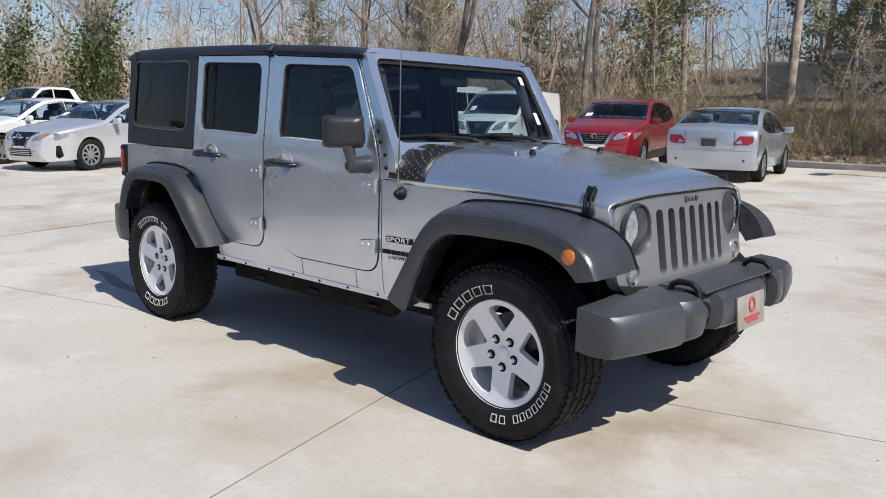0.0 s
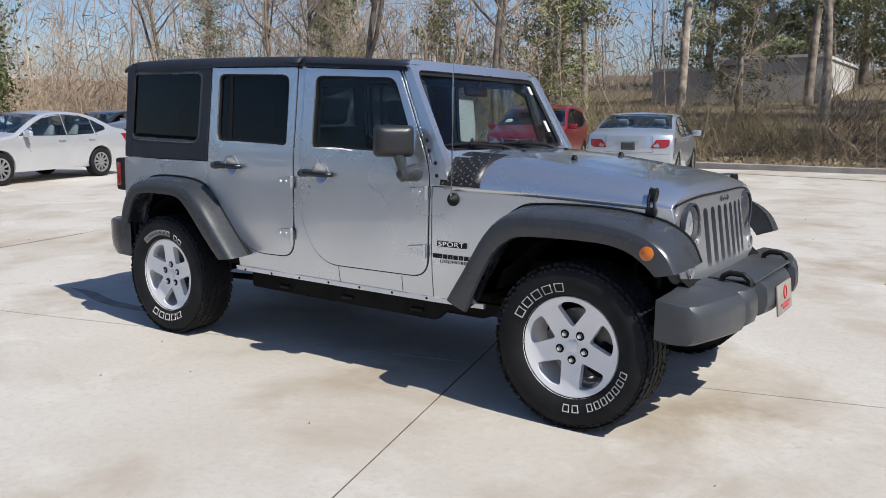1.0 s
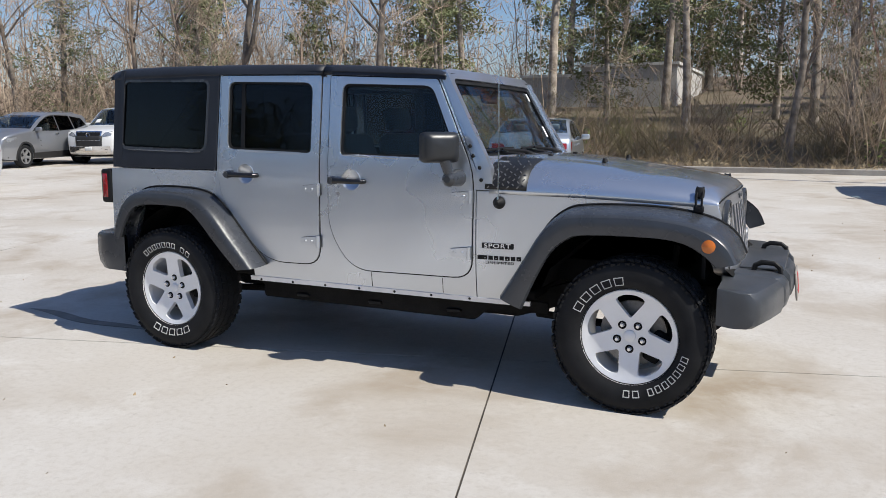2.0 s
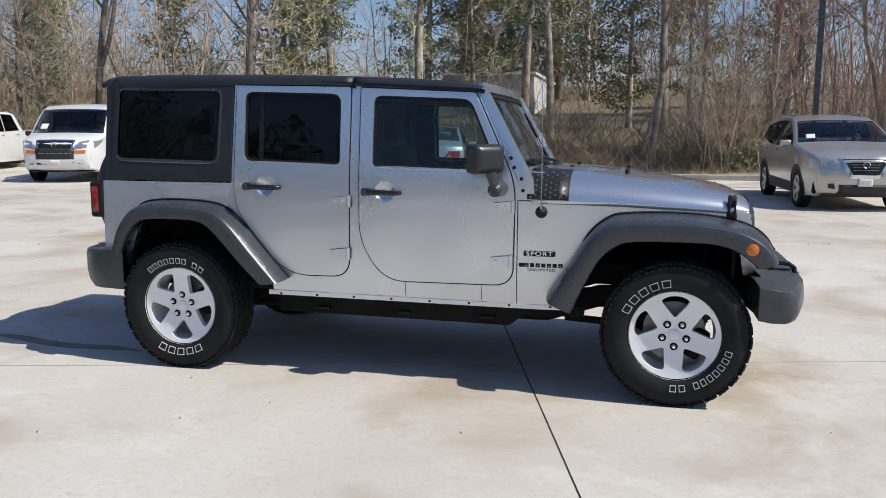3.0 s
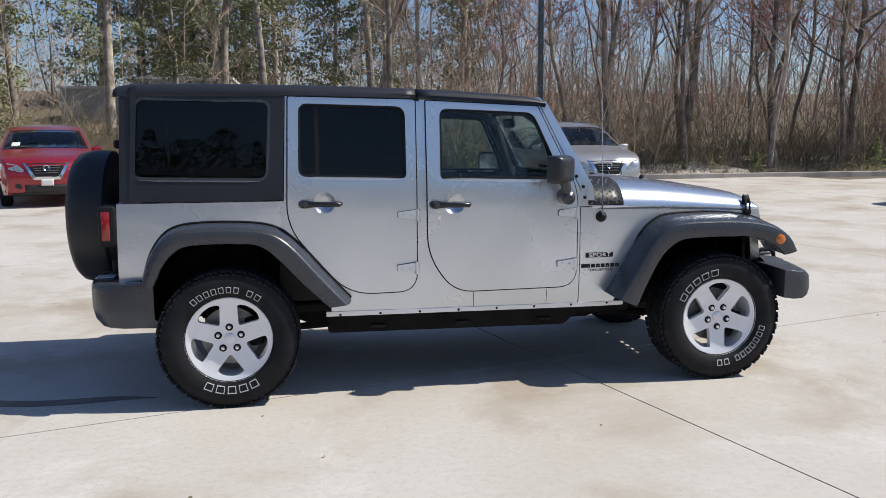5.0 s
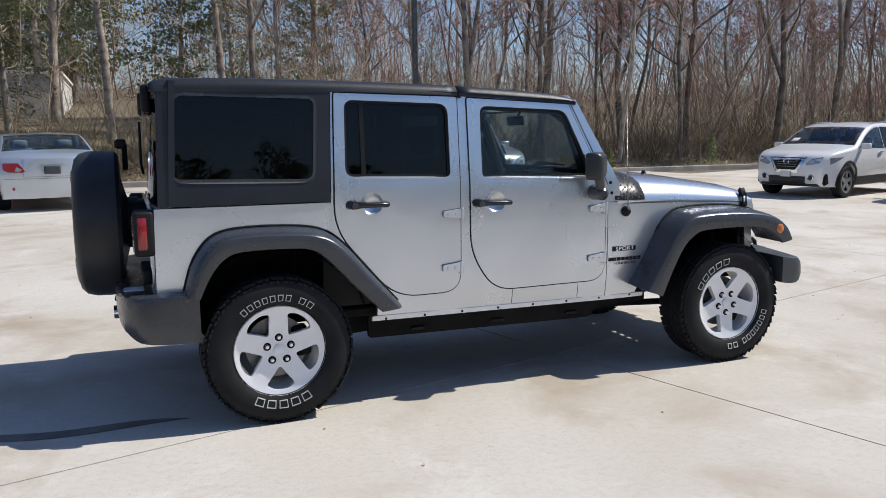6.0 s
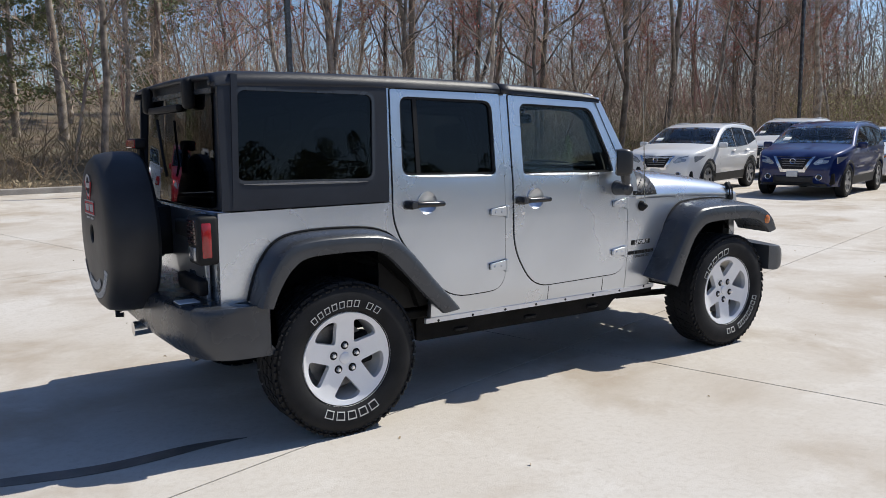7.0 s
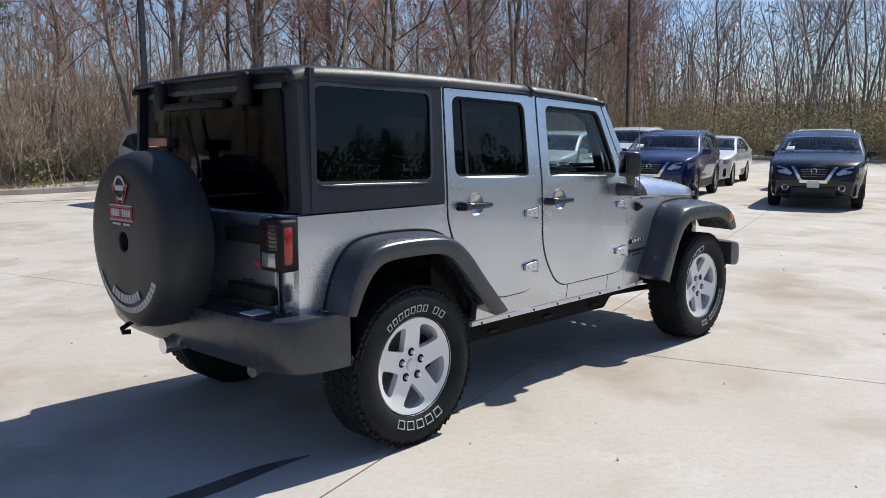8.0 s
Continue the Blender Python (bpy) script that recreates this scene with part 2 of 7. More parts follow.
def make_concrete(m):
    m.use_nodes = True
    n, l = m.node_tree.nodes, m.node_tree.links
    bsdf = n["Principled BSDF"]
    geo = n.new("ShaderNodeNewGeometry")

    def noise_at(scale, detail, rough=0.55, distort=0.0):
        t = n.new("ShaderNodeTexNoise")
        t.inputs["Scale"].default_value, t.inputs["Detail"].default_value = scale, detail
        t.inputs["Roughness"].default_value, t.inputs["Distortion"].default_value = rough, distort
        l.new(geo.outputs["Position"], t.inputs["Vector"])
        return t.outputs["Fac"]

    def ranged(v, lo, hi, a, b):
        r = n.new("ShaderNodeMapRange")
        for k, x in (("From Min", lo), ("From Max", hi), ("To Min", a), ("To Max", b)):
            r.inputs[k].default_value = x
        l.new(v, r.inputs["Value"])
        return r.outputs["Result"]

    def blend(fac, a, b):
        x = n.new("ShaderNodeMix")
        x.data_type = 'RGBA'
        l.new(fac, x.inputs["Factor"])
        for k, v in (("A", a), ("B", b)):
            if isinstance(v, tuple):
                x.inputs[k].default_value = (*v, 1)
            else:
                l.new(v, x.inputs[k])
        return x.outputs["Result"]

    tone = blend(ranged(noise_at(0.40, 6, 0.55, 0.2), 0.36, 0.70, 0, 1), (0.60, 0.57, 0.525), (0.485, 0.435, 0.37))
    brown = blend(ranged(noise_at(0.75, 6, 0.62, 0.3), 0.49, 0.68, 0, 0.9), tone, (0.355, 0.285, 0.21))
    pale = blend(ranged(noise_at(1.3, 6, 0.66, 0.3), 0.54, 0.72, 0, 0.6), brown, (0.70, 0.68, 0.64))
    spots = blend(ranged(noise_at(9.0, 5, 0.78), 0.62, 0.70, 0, 0.5), pale, (0.30, 0.27, 0.23))
    mottle = blend(ranged(noise_at(24.0, 6, 0.85), 0.48, 0.68, 0, 0.55), spots, (0.40, 0.355, 0.30))
    grit = blend(ranged(noise_at(220.0, 3), 0.35, 0.7, 0, 0.28), mottle, (0.36, 0.33, 0.29))
    l.new(grit, bsdf.inputs["Base Color"])
    bsdf.inputs["Roughness"].default_value = 0.85
    bp = n.new("ShaderNodeBump")
    bp.inputs["Strength"].default_value, bp.inputs["Distance"].default_value = 0.25, 0.006
    l.new(noise_at(90.0, 5, 0.7), bp.inputs["Height"])
    l.new(bp.outputs["Normal"], bsdf.inputs["Normal"])


make_concrete(CONCRETE)
SOIL = material("leaf_litter_soil", (0.18, 0.133, 0.09), 0.95, 0, 0.35, 0.6, 6.0, bump=0.6, second=(0.12, 0.10, 0.06))
KERB = material("weathered_kerb_concrete", (0.40, 0.37, 0.33), 0.9, 0, 0.3, 1.5, 30.0, bump=0.3)

bm = bmesh.new()
xs = [-400, -200, -110, -80, -64, -54] + list(range(-48, 57, 2)) + [64, 80, 110, 200, 400]
ys = [-400, -200, -110, -80, -60, -50] + list(range(-46, 61, 2)) + [70, 90, 130, 220, 400]
grid = [[bm.verts.new((x, y, land(x, y) - 0.03)) for x in xs] for y in ys]
for r0, r1 in zip(grid, grid[1:]):
    for k in range(len(xs) - 1):
        bm.faces.new((r0[k], r0[k + 1], r1[k + 1], r1[k]))
tagged(part("ground", bm, SOIL, smooth=60), "brown leaf-littered ground under bare woods", "ground", kind="structure")

# concrete slabs, laid askew to the vehicle, with sawn joints between them
paving = tagged(new("pavement"), "pale stained concrete lot cast in large slabs", "pavement", kind="structure")
JOINT_A, JOINT_O, SLAB, GAP = radians(15.6), Vector((0.565, -0.268)), 6.1, 0.010
ja, jb = Vector((math.cos(JOINT_A), math.sin(JOINT_A))), Vector((-math.sin(JOINT_A), math.cos(JOINT_A)))


# Two unseen corners stay free of slabs for the asphalt added for darker reflections.
def lot_reach(p):
    return -33 < p.x < 45 and -40 < p.y < 19.6 and not (p.x < -4.2 and p.y < -4.8) and not (p.x > 6.0 and p.y < -4.6)


for i in range(-8, 10):
    for j in range(-9, 7):
        corner = [JOINT_O + ja * (SLAB * i) + jb * (SLAB * j)]
        mid = corner[0] + (ja + jb) * (SLAB / 2)
        if not lot_reach(mid):
            continue
        bm = bmesh.new()
        n = 4
        rows = []
        for b in range(n + 1):
            row = []
            for a in range(n + 1):
                u, v = lerp(GAP / 2, SLAB - GAP / 2, a / n), lerp(GAP / 2, SLAB - GAP / 2, b / n)
                p = corner[0] + ja * u + jb * v
                row.append(bm.verts.new((p.x, p.y, land(p.x, p.y))))
            rows.append(row)
        for r0, r1 in zip(rows, rows[1:]):
            for k in range(n):
                bm.faces.new((r0[k], r0[k + 1], r1[k + 1], r1[k]))
        rim = rows[0] + [r[-1] for r in rows[1:]] + rows[-1][-2::-1] + [r[0] for r in rows[-2:0:-1]]
        low = [bm.verts.new(v.co - Vector((0, 0, 0.02))) for v in rim]
        for k in range(len(rim)):
            bm.faces.new((rim[k - 1], rim[k], low[k], low[k - 1]))
        part("slab", bm, CONCRETE, paving)


# unseen asphalt lane added beyond the slabs, to darken what the doors mirror
UNSEEN_ASPHALT = material("unseen_dark_asphalt", (0.060, 0.060, 0.062), 0.9, 0, 0.3, 1.2, 90.0, bump=0.5, second=(0.085, 0.083, 0.080))
bm = bmesh.new()
for x0, y0, x1, y1 in ((-33, -40, -3.2, -1.4), (4.0, -40, 44, -2.2)):
    rows = [[bm.verts.new((lerp(x0, x1, i / 10), lerp(y0, y1, j / 10), land(lerp(x0, x1, i / 10), lerp(y0, y1, j / 10)) - 0.012)) for i in range(11)] for j in range(11)]
    for r0, r1 in zip(rows, rows[1:]):
        for k in range(10):
            bm.faces.new((r0[k], r0[k + 1], r1[k + 1], r1[k]))
tagged(part("road", bm, UNSEEN_ASPHALT, smooth=60), "unseen dark asphalt added beside the slabs to darken reflections", "road", kind="structure")

# dark sealant in the joints
SEAL = material("dark_joint_sealant", (0.10, 0.085, 0.07), 0.9, 0, 0.6, 3.0, 30.0, bump=0.3)
bm = bmesh.new()
for k in range(-8, 10):
    for along, across in ((ja, jb), (jb, ja)):
        for q in range(-12, 12):
            a = JOINT_O + across * (SLAB * k) + along * (4.0 * q)
            b = a + along * 4.0
            if not (lot_reach(a) and lot_reach(b)):
                continue
            w = across * (GAP * 0.55)
            vs = [bm.verts.new((p.x, p.y, land(p.x, p.y) - 0.0045)) for p in (a - w, b - w, b + w, a + w)]
            bm.faces.new(vs)
part("joint_sealant", bm, SEAL, paving, "dark sealant in the slab joints", kind="stuff")


def kerb(name, pts):
    """A cast kerb 15 cm high along a line."""
    bm = bmesh.new()
    sec = [(-0.09, -0.1), (-0.08, 0.13), (-0.06, 0.15), (0.06, 0.15), (0.09, 0.12), (0.09, -0.1)]
    rows = []
    for i, (x, y) in enumerate(pts):
        x0, y0 = pts[max(i - 1, 0)]
        x1, y1 = pts[min(i + 1, len(pts) - 1)]
        d = Vector((x1 - x0, y1 - y0)).normalized()
        s = Vector((-d.y, d.x))
        rows.append([(x + s.x * a, y + s.y * a, land(x, y) + h) for a, h in sec])
    loft(bm, rows, closed=True)
    return tagged(part(name, bm, KERB), "low weathered concrete kerb along the edge of the lot", "kerb", kind="structure")


kerb("kerb_back", [(-31 + 2.0 * i, 18.0 + 0.008 * abs(-31 + 2.0 * i)) for i in range(38)])
kerb("kerb_end", [(43.0, 17.6 - 2.0 * i) for i in range(29)])
kerb("kerb_side", [(-30.5, 17.8 - 2.0 * i) for i in range(29)])

# ---- the silver off-road vehicle ----
AXLE, HUB_Z, TYRE_R = 1.4735, 0.392, 0.394
car = thing("off_road_vehicle", "silver four-door off-road vehicle with black hardtop and plastic flares", "car")


def half(x, z):
    """Half width of the body at a place along it and a height."""
    w = table_at([(-2.1, 0.775), (-1.6, 0.785), (-0.8, 0.782), (0.6, 0.768), (0.75, 0.762), (1.80, 0.660), (1.9, 0.645)], x)
    if z < 0.75:
        w -= 0.02 * ((0.75 - z) / 0.27) ** 2
    w += 0.007 * max(0, 1 - ((z - 0.85) / 0.4) ** 2)
    if z > 1.22:
        w -= (z - 1.22) * table_at([(-1.3, 0.075), (0.4, 0.135)], x)
    return w


def skin(s, lift=0.0):
    return lambda x, z, d: (x, s * (half(x, z) + lift - d), z)


ZCUT = (0.55, 0.62, 0.75, 0.9, 1.05, 1.22, 1.4, 1.6)
SIDES = ((-1, "passenger"), (1, "driver"))

FRONT_DOOR = fillet([(-0.337, 1.724), (-0.337, 0.825), (-0.182, 0.587), (0.588, 0.593), (0.592, 1.185), (0.352, 1.690)],
                    [0.02, 0.12, 0.13, 0.12, 0.10, 0.02], 6)
FRONT_WIN = fillet([(-0.250, 1.672), (-0.253, 1.262), (0.478, 1.252), (0.455, 1.345), (0.318, 1.648)], [0.05, 0.03, 0.02, 0.05, 0.05], 4)
REAR_DOOR = fillet([(-1.120, 1.744), (-1.144, 1.0), (-0.800, 0.597), (-0.392, 0.602), (-0.386, 1.728)], [0.02, 0.14, 0.15, 0.12, 0.02], 6)
REAR_WIN = fillet([(-1.058, 1.700), (-1.068, 1.288), (-0.452, 1.270), (-0.452, 1.682)], [0.05, 0.05, 0.03, 0.06], 4)
QUARTER_WIN = fillet([(-1.935, 1.727), (-1.965, 1.288), (-1.238, 1.272), (-1.212, 1.713)], 0.055, 5)


def inset(loop, d):
    """The outline moved inwards by d."""
    n = len(loop)
    area = sum(loop[i - 1][0] * loop[i][1] - loop[i][0] * loop[i - 1][1] for i in range(n))
    s = 1 if area > 0 else -1
    out = []
    for i in range(n):
        a, b = Vector(loop[i - 1]), Vector(loop[(i + 1) % n])
        t = (b - a).normalized()
        out.append((loop[i][0] - t.y * d * s, loop[i][1] + t.x * d * s))
    return out


def ledge(s, parent, x0, z0, x1, z1, mat, lift):
    """A narrow lip under a window, its face turned up to the sky."""
    bm = bmesh.new()
    secs = []
    for k in range(9):
        x, z = lerp(x0, x1, k / 8), lerp(z0, z1, k / 8)
        y = half(x, z) + lift
        e = 0.3 if k in (0, 8) else 1.0
        secs.append([(x, s * (y - 0.012), z + 0.008 * e), (x, s * y, z - 0.001 * e), (x, s * y, z - 0.008 * e), (x, s * (y - 0.012), z - 0.009 * e)])
    loft(bm, secs, closed=True)
    part("window_lip", bm, mat, parent, smooth=20)


def build_door(s, name, outline, window, glass_mat, cup, divider=None):
    bm = bmesh.new()
    plate(bm, inset(outline, 0.007), [window, circle(*cup, 0.058, 28)], skin(s, 0.005), 0.045, vs=ZCUT)
    door = bevelled(part(name, bm, SILVER, car), 0.005, 2, 50)
    bm = bmesh.new()
    plate(bm, inset(window, -0.004), [inset(window, 0.013)], skin(s, -0.006), 0.03, vs=ZCUT)
    part("window_seal", bm, BLACK, door, "black rubber window seal")
    bm = bmesh.new()
    plate(bm, inset(window, 0.008), [], skin(s, -0.014), 0.004, vs=ZCUT)
    pane = part("window_pane", bm, glass_mat, door, "tinted glass")
    if divider:
        bm = bmesh.new()
        plate(bm, divider, [], skin(s, -0.008), 0.02, vs=ZCUT)
        part("divider_bar", bm, BLACK, door)
    bm = bmesh.new()
    plate(bm, inset(outline, -0.001), [inset(outline, 0.012)], skin(s, -0.003), 0.03, vs=ZCUT)
    part("door_seal", bm, BLACK, door)
    bm = bmesh.new()
    trim = [(x, z) for x, z in inset(outline, 0.05)]
    plate(bm, trim, [inset(window, -0.012)], skin(s, -0.05), 0.02, vs=ZCUT)
    part("door_lining", bm, CABIN, door)
    return door


def door_handle(s, door, x0, z):
    """Black pull bar over a round paint-coloured cup."""
    y = half(x0, z) + 0.006
    bm = bmesh.new()
    plate(bm, circle(x0 + 0.125, z + 0.004, 0.062, 28), [], lambda a, b, d: (a, s * (y + 0.0035 - d - 0.036 * max(0, 1 - ((a - x0 - 0.125) ** 2 + (b - z - 0.004) ** 2) / 0.0036)), b), 0.012,
          us=[x0 + 0.125 + k * 0.02 for k in (-2, -1, 0, 1, 2)], vs=[z + k * 0.02 for k in (-2, -1, 0, 1, 2)])
    part("handle_cup", bm, SILVER, door)
    bm = bmesh.new()
    tube(bm, [(x0 + 0.0, s * (y + 0.0), z), (x0 + 0.01, s * (y + 0.035), z), (x0 + 0.06, s * (y + 0.044), z), (x0 + 0.15, s * (y + 0.044), z - 0.002), (x0 + 0.205, s * (y + 0.035), z - 0.003), (x0 + 0.215, s * y, z - 0.003)],
         [0.024, 0.024, 0.016, 0.015, 0.014, 0.014], 10)
    h = part("door_handle", bm, GLOSS_BLACK, door, "black pull handle with a push button")
    bm = bmesh.new()
    lathe(bm, [(0.0, -0.006), (0.017, -0.006), (0.017, 0.004)], 16, "y", (x0 + 0.016, s * (y + 0.052), z))
    part("push_button", bm, PLASTIC, h)


def hinge(s, door, x, z):
    """Exposed cast hinge: a knuckle with a tapered strap on the door."""
    y = half(x, z) + 0.006
    bm = bmesh.new()
    plate(bm, fillet([(x - 0.115, z + 0.02), (x - 0.115, z - 0.014), (x - 0.01, z - 0.026), (x - 0.01, z + 0.032)], 0.008, 3), [], lambda a, b, d: (a, s * (y + 0.019 - d), b), 0.016)
    tube(bm, [(x, s * (y + 0.012), z - 0.036), (x, s * (y + 0.012), z + 0.036)], 0.013, 10)
    h = bevelled(part("hinge", bm, SILVER, door), 0.003, 2)
    # Slightly larger dark plate: gasket line, and the shade of the gap painted in.
    bm = bmesh.new()
    plate(bm, fillet([(x - 0.1165, z + 0.0215), (x - 0.1165, z - 0.0155), (x - 0.01, z - 0.0275), (x + 0.015, z - 0.037), (x + 0.015, z + 0.037), (x - 0.01, z + 0.0335)], 0.008, 3), [], lambda a, b, d: (a, s * (y + 0.0035 - d), b), 0.005)
    part("hinge_gasket", bm, GASKET, h)
    for dx in (-0.085, -0.04):
        bm = bmesh.new()
        lathe(bm, [(0.0, s * 0.005), (0.007, s * 0.004), (0.009, 0.0)], 10, "y", (x + dx, s * (y + 0.019), z + 0.002))
        part("hinge_bolt", bm, SILVER, h)


for s, word in SIDES:
    d = build_door(s, "front_door", FRONT_DOOR, FRONT_WIN, FRONT_GLASS, (-0.298 + 0.125, 1.120))
    ledge(s, d, -0.235, 1.262, 0.40, 1.242, SILVER, 0.008)
    door_handle(s, d, -0.298, 1.116)
    hinge(s, d, 0.578, 1.048)
    hinge(s, d, 0.572, 0.740)
    bm = bmesh.new()
    lathe(bm, [(0.0, 0.0), (0.011, 0.0), (0.012, 0.006)], 14, "y", (-0.262, s * (half(0, 1) + 0.008), 1.038))
    part("door_lock", bm, CHROME, d)
    d = build_door(s, "rear_door", REAR_DOOR, REAR_WIN, PRIVACY, (-1.050 + 0.125, 1.138), [(-0.972, 1.70), (-0.972, 1.28), (-0.948, 1.28), (-0.948, 1.70)])
    ledge(s, d, -1.03, 1.281, -0.48, 1.265, SILVER, 0.008)
    door_handle(s, d, -1.050, 1.134)
    hinge(s, d, -0.392, 1.058)
    hinge(s, d, -0.400, 0.748)

# body sides: rear quarter, sill and cowl side in one pressing behind the doors
R_ARCH = [(-0.90, 0.50), (-0.90, 0.60), (-1.22, 0.97), (-1.36, 1.0), (-1.66, 1.0), (-1.79, 0.92), (-1.87, 0.70), (-1.90, 0.62)]
for s, word in SIDES:
    outline = [(-2.065, 0.62), (-2.055, 1.152), (-1.153, 1.152), (-1.129, 1.752), (-0.36, 1.733), (0.354, 1.698), (0.602, 1.19), (0.602, 0.485)] + R_ARCH
    bm = bmesh.new()
    plate(bm, outline, [FRONT_DOOR, REAR_DOOR], skin(s, -0.001), 0.04, vs=ZCUT)
    side = bevelled(part("body_side", bm, SILVER, car), 0.006, 2, 50)
    bm = bmesh.new()
    plate(bm, [(-0.93, 0.472), (-0.93, 0.50), (0.905, 0.488), (0.905, 0.462)], [], skin(s, 0.004), 0.02, us=(0.6, 0.75))
    part("sill_flange", bm, ALLOY, side, "bare bright sill flange with rivets")
    for k in range(8):
        x = -0.85 + 0.235 * k
        bm = bmesh.new()
        lathe(bm, [(0.0, s * 0.006), (0.006, s * 0.004), (0.008, 0.0)], 8, "y", (x, s * (half(x, 0.48) + 0.004), 0.48))
        part("rivet", bm, BLACK, side)
    for x, top in ((-0.055, 0.585), (0.40, 0.585)):
        bm = bmesh.new()
        plate(bm, [(x - 0.0016, 0.50), (x + 0.0016, 0.50), (x + 0.0016, top), (x - 0.0016, top)], [], skin(s, 0.0004), 0.004)
        part("sill_seam", bm, BLACK, side)
    # dark opening behind the doors' gaps
    bm = bmesh.new()
    plate(bm, [(-1.19, 1.75), (-1.19, 0.56), (0.64, 0.56), (0.64, 1.2), (0.38, 1.70)], [inset(REAR_WIN, -0.02), inset(FRONT_WIN, -0.02)], skin(s, -0.075), 0.006, vs=ZCUT)
    part("door_frame", bm, BLACK, car)
    # front wing
    F_ARCH = [(1.84, 0.93), (1.70, 0.985), (1.20, 0.985), (1.06, 0.90), (0.90, 0.62), (0.84, 0.488)]
    bm = bmesh.new()
    plate(bm, [(0.606, 0.488), (0.606, 1.083), (1.20, 1.073), (1.84, 1.040), (1.86, 0.98)] + F_ARCH, [], skin(s, 0.0), 0.03, us=(0.75, 1.0, 1.3, 1.6), vs=ZCUT)
    wing = bevelled(part("front_wing", bm, SILVER, car), 0.006, 2, 50)

# cowl side, windscreen frame
BASE_X, TOP_X, BASE_Z, TOP_Z = 0.640, 0.372, 1.225, 1.722


def screen_point(v, z, d):
    """A point of the raked windscreen: v across, z up, d behind its face."""
    t = (z - BASE_Z) / (TOP_Z - BASE_Z)
    bow = 0.03 * (1 - (v / 0.7) ** 2)
    return (lerp(BASE_X, TOP_X, t) + bow - d, v, z - d * 0.3)


def wedge(z):
    return lerp(0.742, 0.688, (z - BASE_Z) / (TOP_Z - BASE_Z))


WS_OUT = fillet([(-wedge(1.10), 1.10), (wedge(1.10), 1.10), (wedge(1.742), 1.742), (-wedge(1.742), 1.742)], [0.02, 0.02, 0.06, 0.06], 4)
WS_IN = fillet([(-0.685, 1.262), (0.685, 1.262), (0.640, 1.688), (-0.640, 1.688)], 0.05, 4)
YCUT = (-0.6, -0.45, -0.3, -0.15, 0, 0.15, 0.3, 0.45, 0.6)
bm = bmesh.new()
plate(bm, WS_OUT, [WS_IN], lambda v, z, d: screen_point(v, z, d - 0.01), 0.07, us=YCUT, vs=(1.2, 1.3, 1.5, 1.65))
frame_ws = bevelled(part("windscreen_frame", bm, SILVER, car), 0.014, 3, 50)
bm = bmesh.new()
plate(bm, inset(WS_IN, -0.006), [inset(WS_IN, 0.022)], lambda v, z, d: screen_point(v, z, d + 0.004), 0.02, us=YCUT)
part("windscreen_seal", bm, BLACK, frame_ws, "black rubber seal")
bm = bmesh.new()
plate(bm, inset(WS_IN, 0.004), [], lambda v, z, d: screen_point(v, z, d + 0.012), 0.005, us=YCUT)
pane = part("windscreen", bm, SCREEN_GLASS, frame_ws, "clear windscreen with pale stickers")
pane.visible_shadow = False
for v, z, h in ((0.585, 1.60, 0.05), (0.60, 1.36, 0.07)):
    bm = bmesh.new()
    plate(bm, [(v - 0.02, z), (v + 0.02, z), (v + 0.016, z + h), (v - 0.022, z + h)], [], lambda a, b, d: screen_point(a, b, d + 0.008), 0.002)
    part("sticker", bm, PAPER, pane)
for s, word in SIDES:
    bm = bmesh.new()
    plate(bm, [(0.596, 1.086), (0.604, 1.20), (0.365, 1.700), (0.402, 1.715), (0.685, 1.205), (0.70, 1.086)], [], skin(s, 0.0), 0.05, vs=(1.2, 1.3, 1.5))
    part("pillar", bm, SILVER, frame_ws)
    for x, z in ((0.560, 1.320), (0.580, 1.268), (0.622, 1.205), (0.632, 1.140)):
        bm = bmesh.new()
        lathe(bm, [(0.0, s * 0.007), (0.007, s * 0.006), (0.011, 0.0)], 12, "y", (x, s * (half(x, z) + 0.001), z))
        part("pillar_bolt", bm, BLACK, frame_ws)

# bonnet
HOOD_X = [0.68, 0.78, 0.95, 1.15, 1.35, 1.55, 1.70, 1.79, 1.84, 1.865, 1.872]
HOOD_TOP = [(0.66, 1.262), (0.95, 1.250), (1.15, 1.232), (1.40, 1.200), (1.60, 1.170), (1.72, 1.150), (1.80, 1.131), (1.85, 1.108), (1.872, 1.082)]
HOOD_EDGE = [(0.66, 1.090), (1.20, 1.078), (1.76, 1.050), (1.87, 1.043)]


def hood_section(x, lift=0.0):
    top, low = table_at(HOOD_TOP, x), table_at(HOOD_EDGE, x)
    w = half(x, 1.05) + 0.002 + lift
    h = top - low
    row = []
    for v in (-1.0, -1.0, -0.992, -0.965, -0.91, -0.82, -0.66, -0.62, -0.42, -0.38, -0.2, 0, 0.2, 0.38, 0.42, 0.62, 0.66, 0.82, 0.91, 0.965, 0.992, 1.0, 1.0):
        a = abs(v)
        k = len(row)
        z = low + h * (1 - a ** 7) ** 0.62 * (0.88 + 0.12 * math.sqrt(max(0, 1 - a * a)))
        if a <= 0.4:
            z += 0.006 * min(1, (1.75 - x) / 0.5)
        if k in (0, 22):
            z = low - 0.02
        front = -0.03 * a * a if x > 1.7 else 0
        row.append((x + front, v * w, z + lift))
    return row


def face_x(v):
    """How far forward the top of the grille stands, v across."""
    return 1.880 - 0.045 * (v / 0.6) ** 2


bm = bmesh.new()
rows = loft(bm, [hood_section(x) for x in HOOD_X])
bonnet = part("bonnet", bm, SILVER, car, smooth=42)
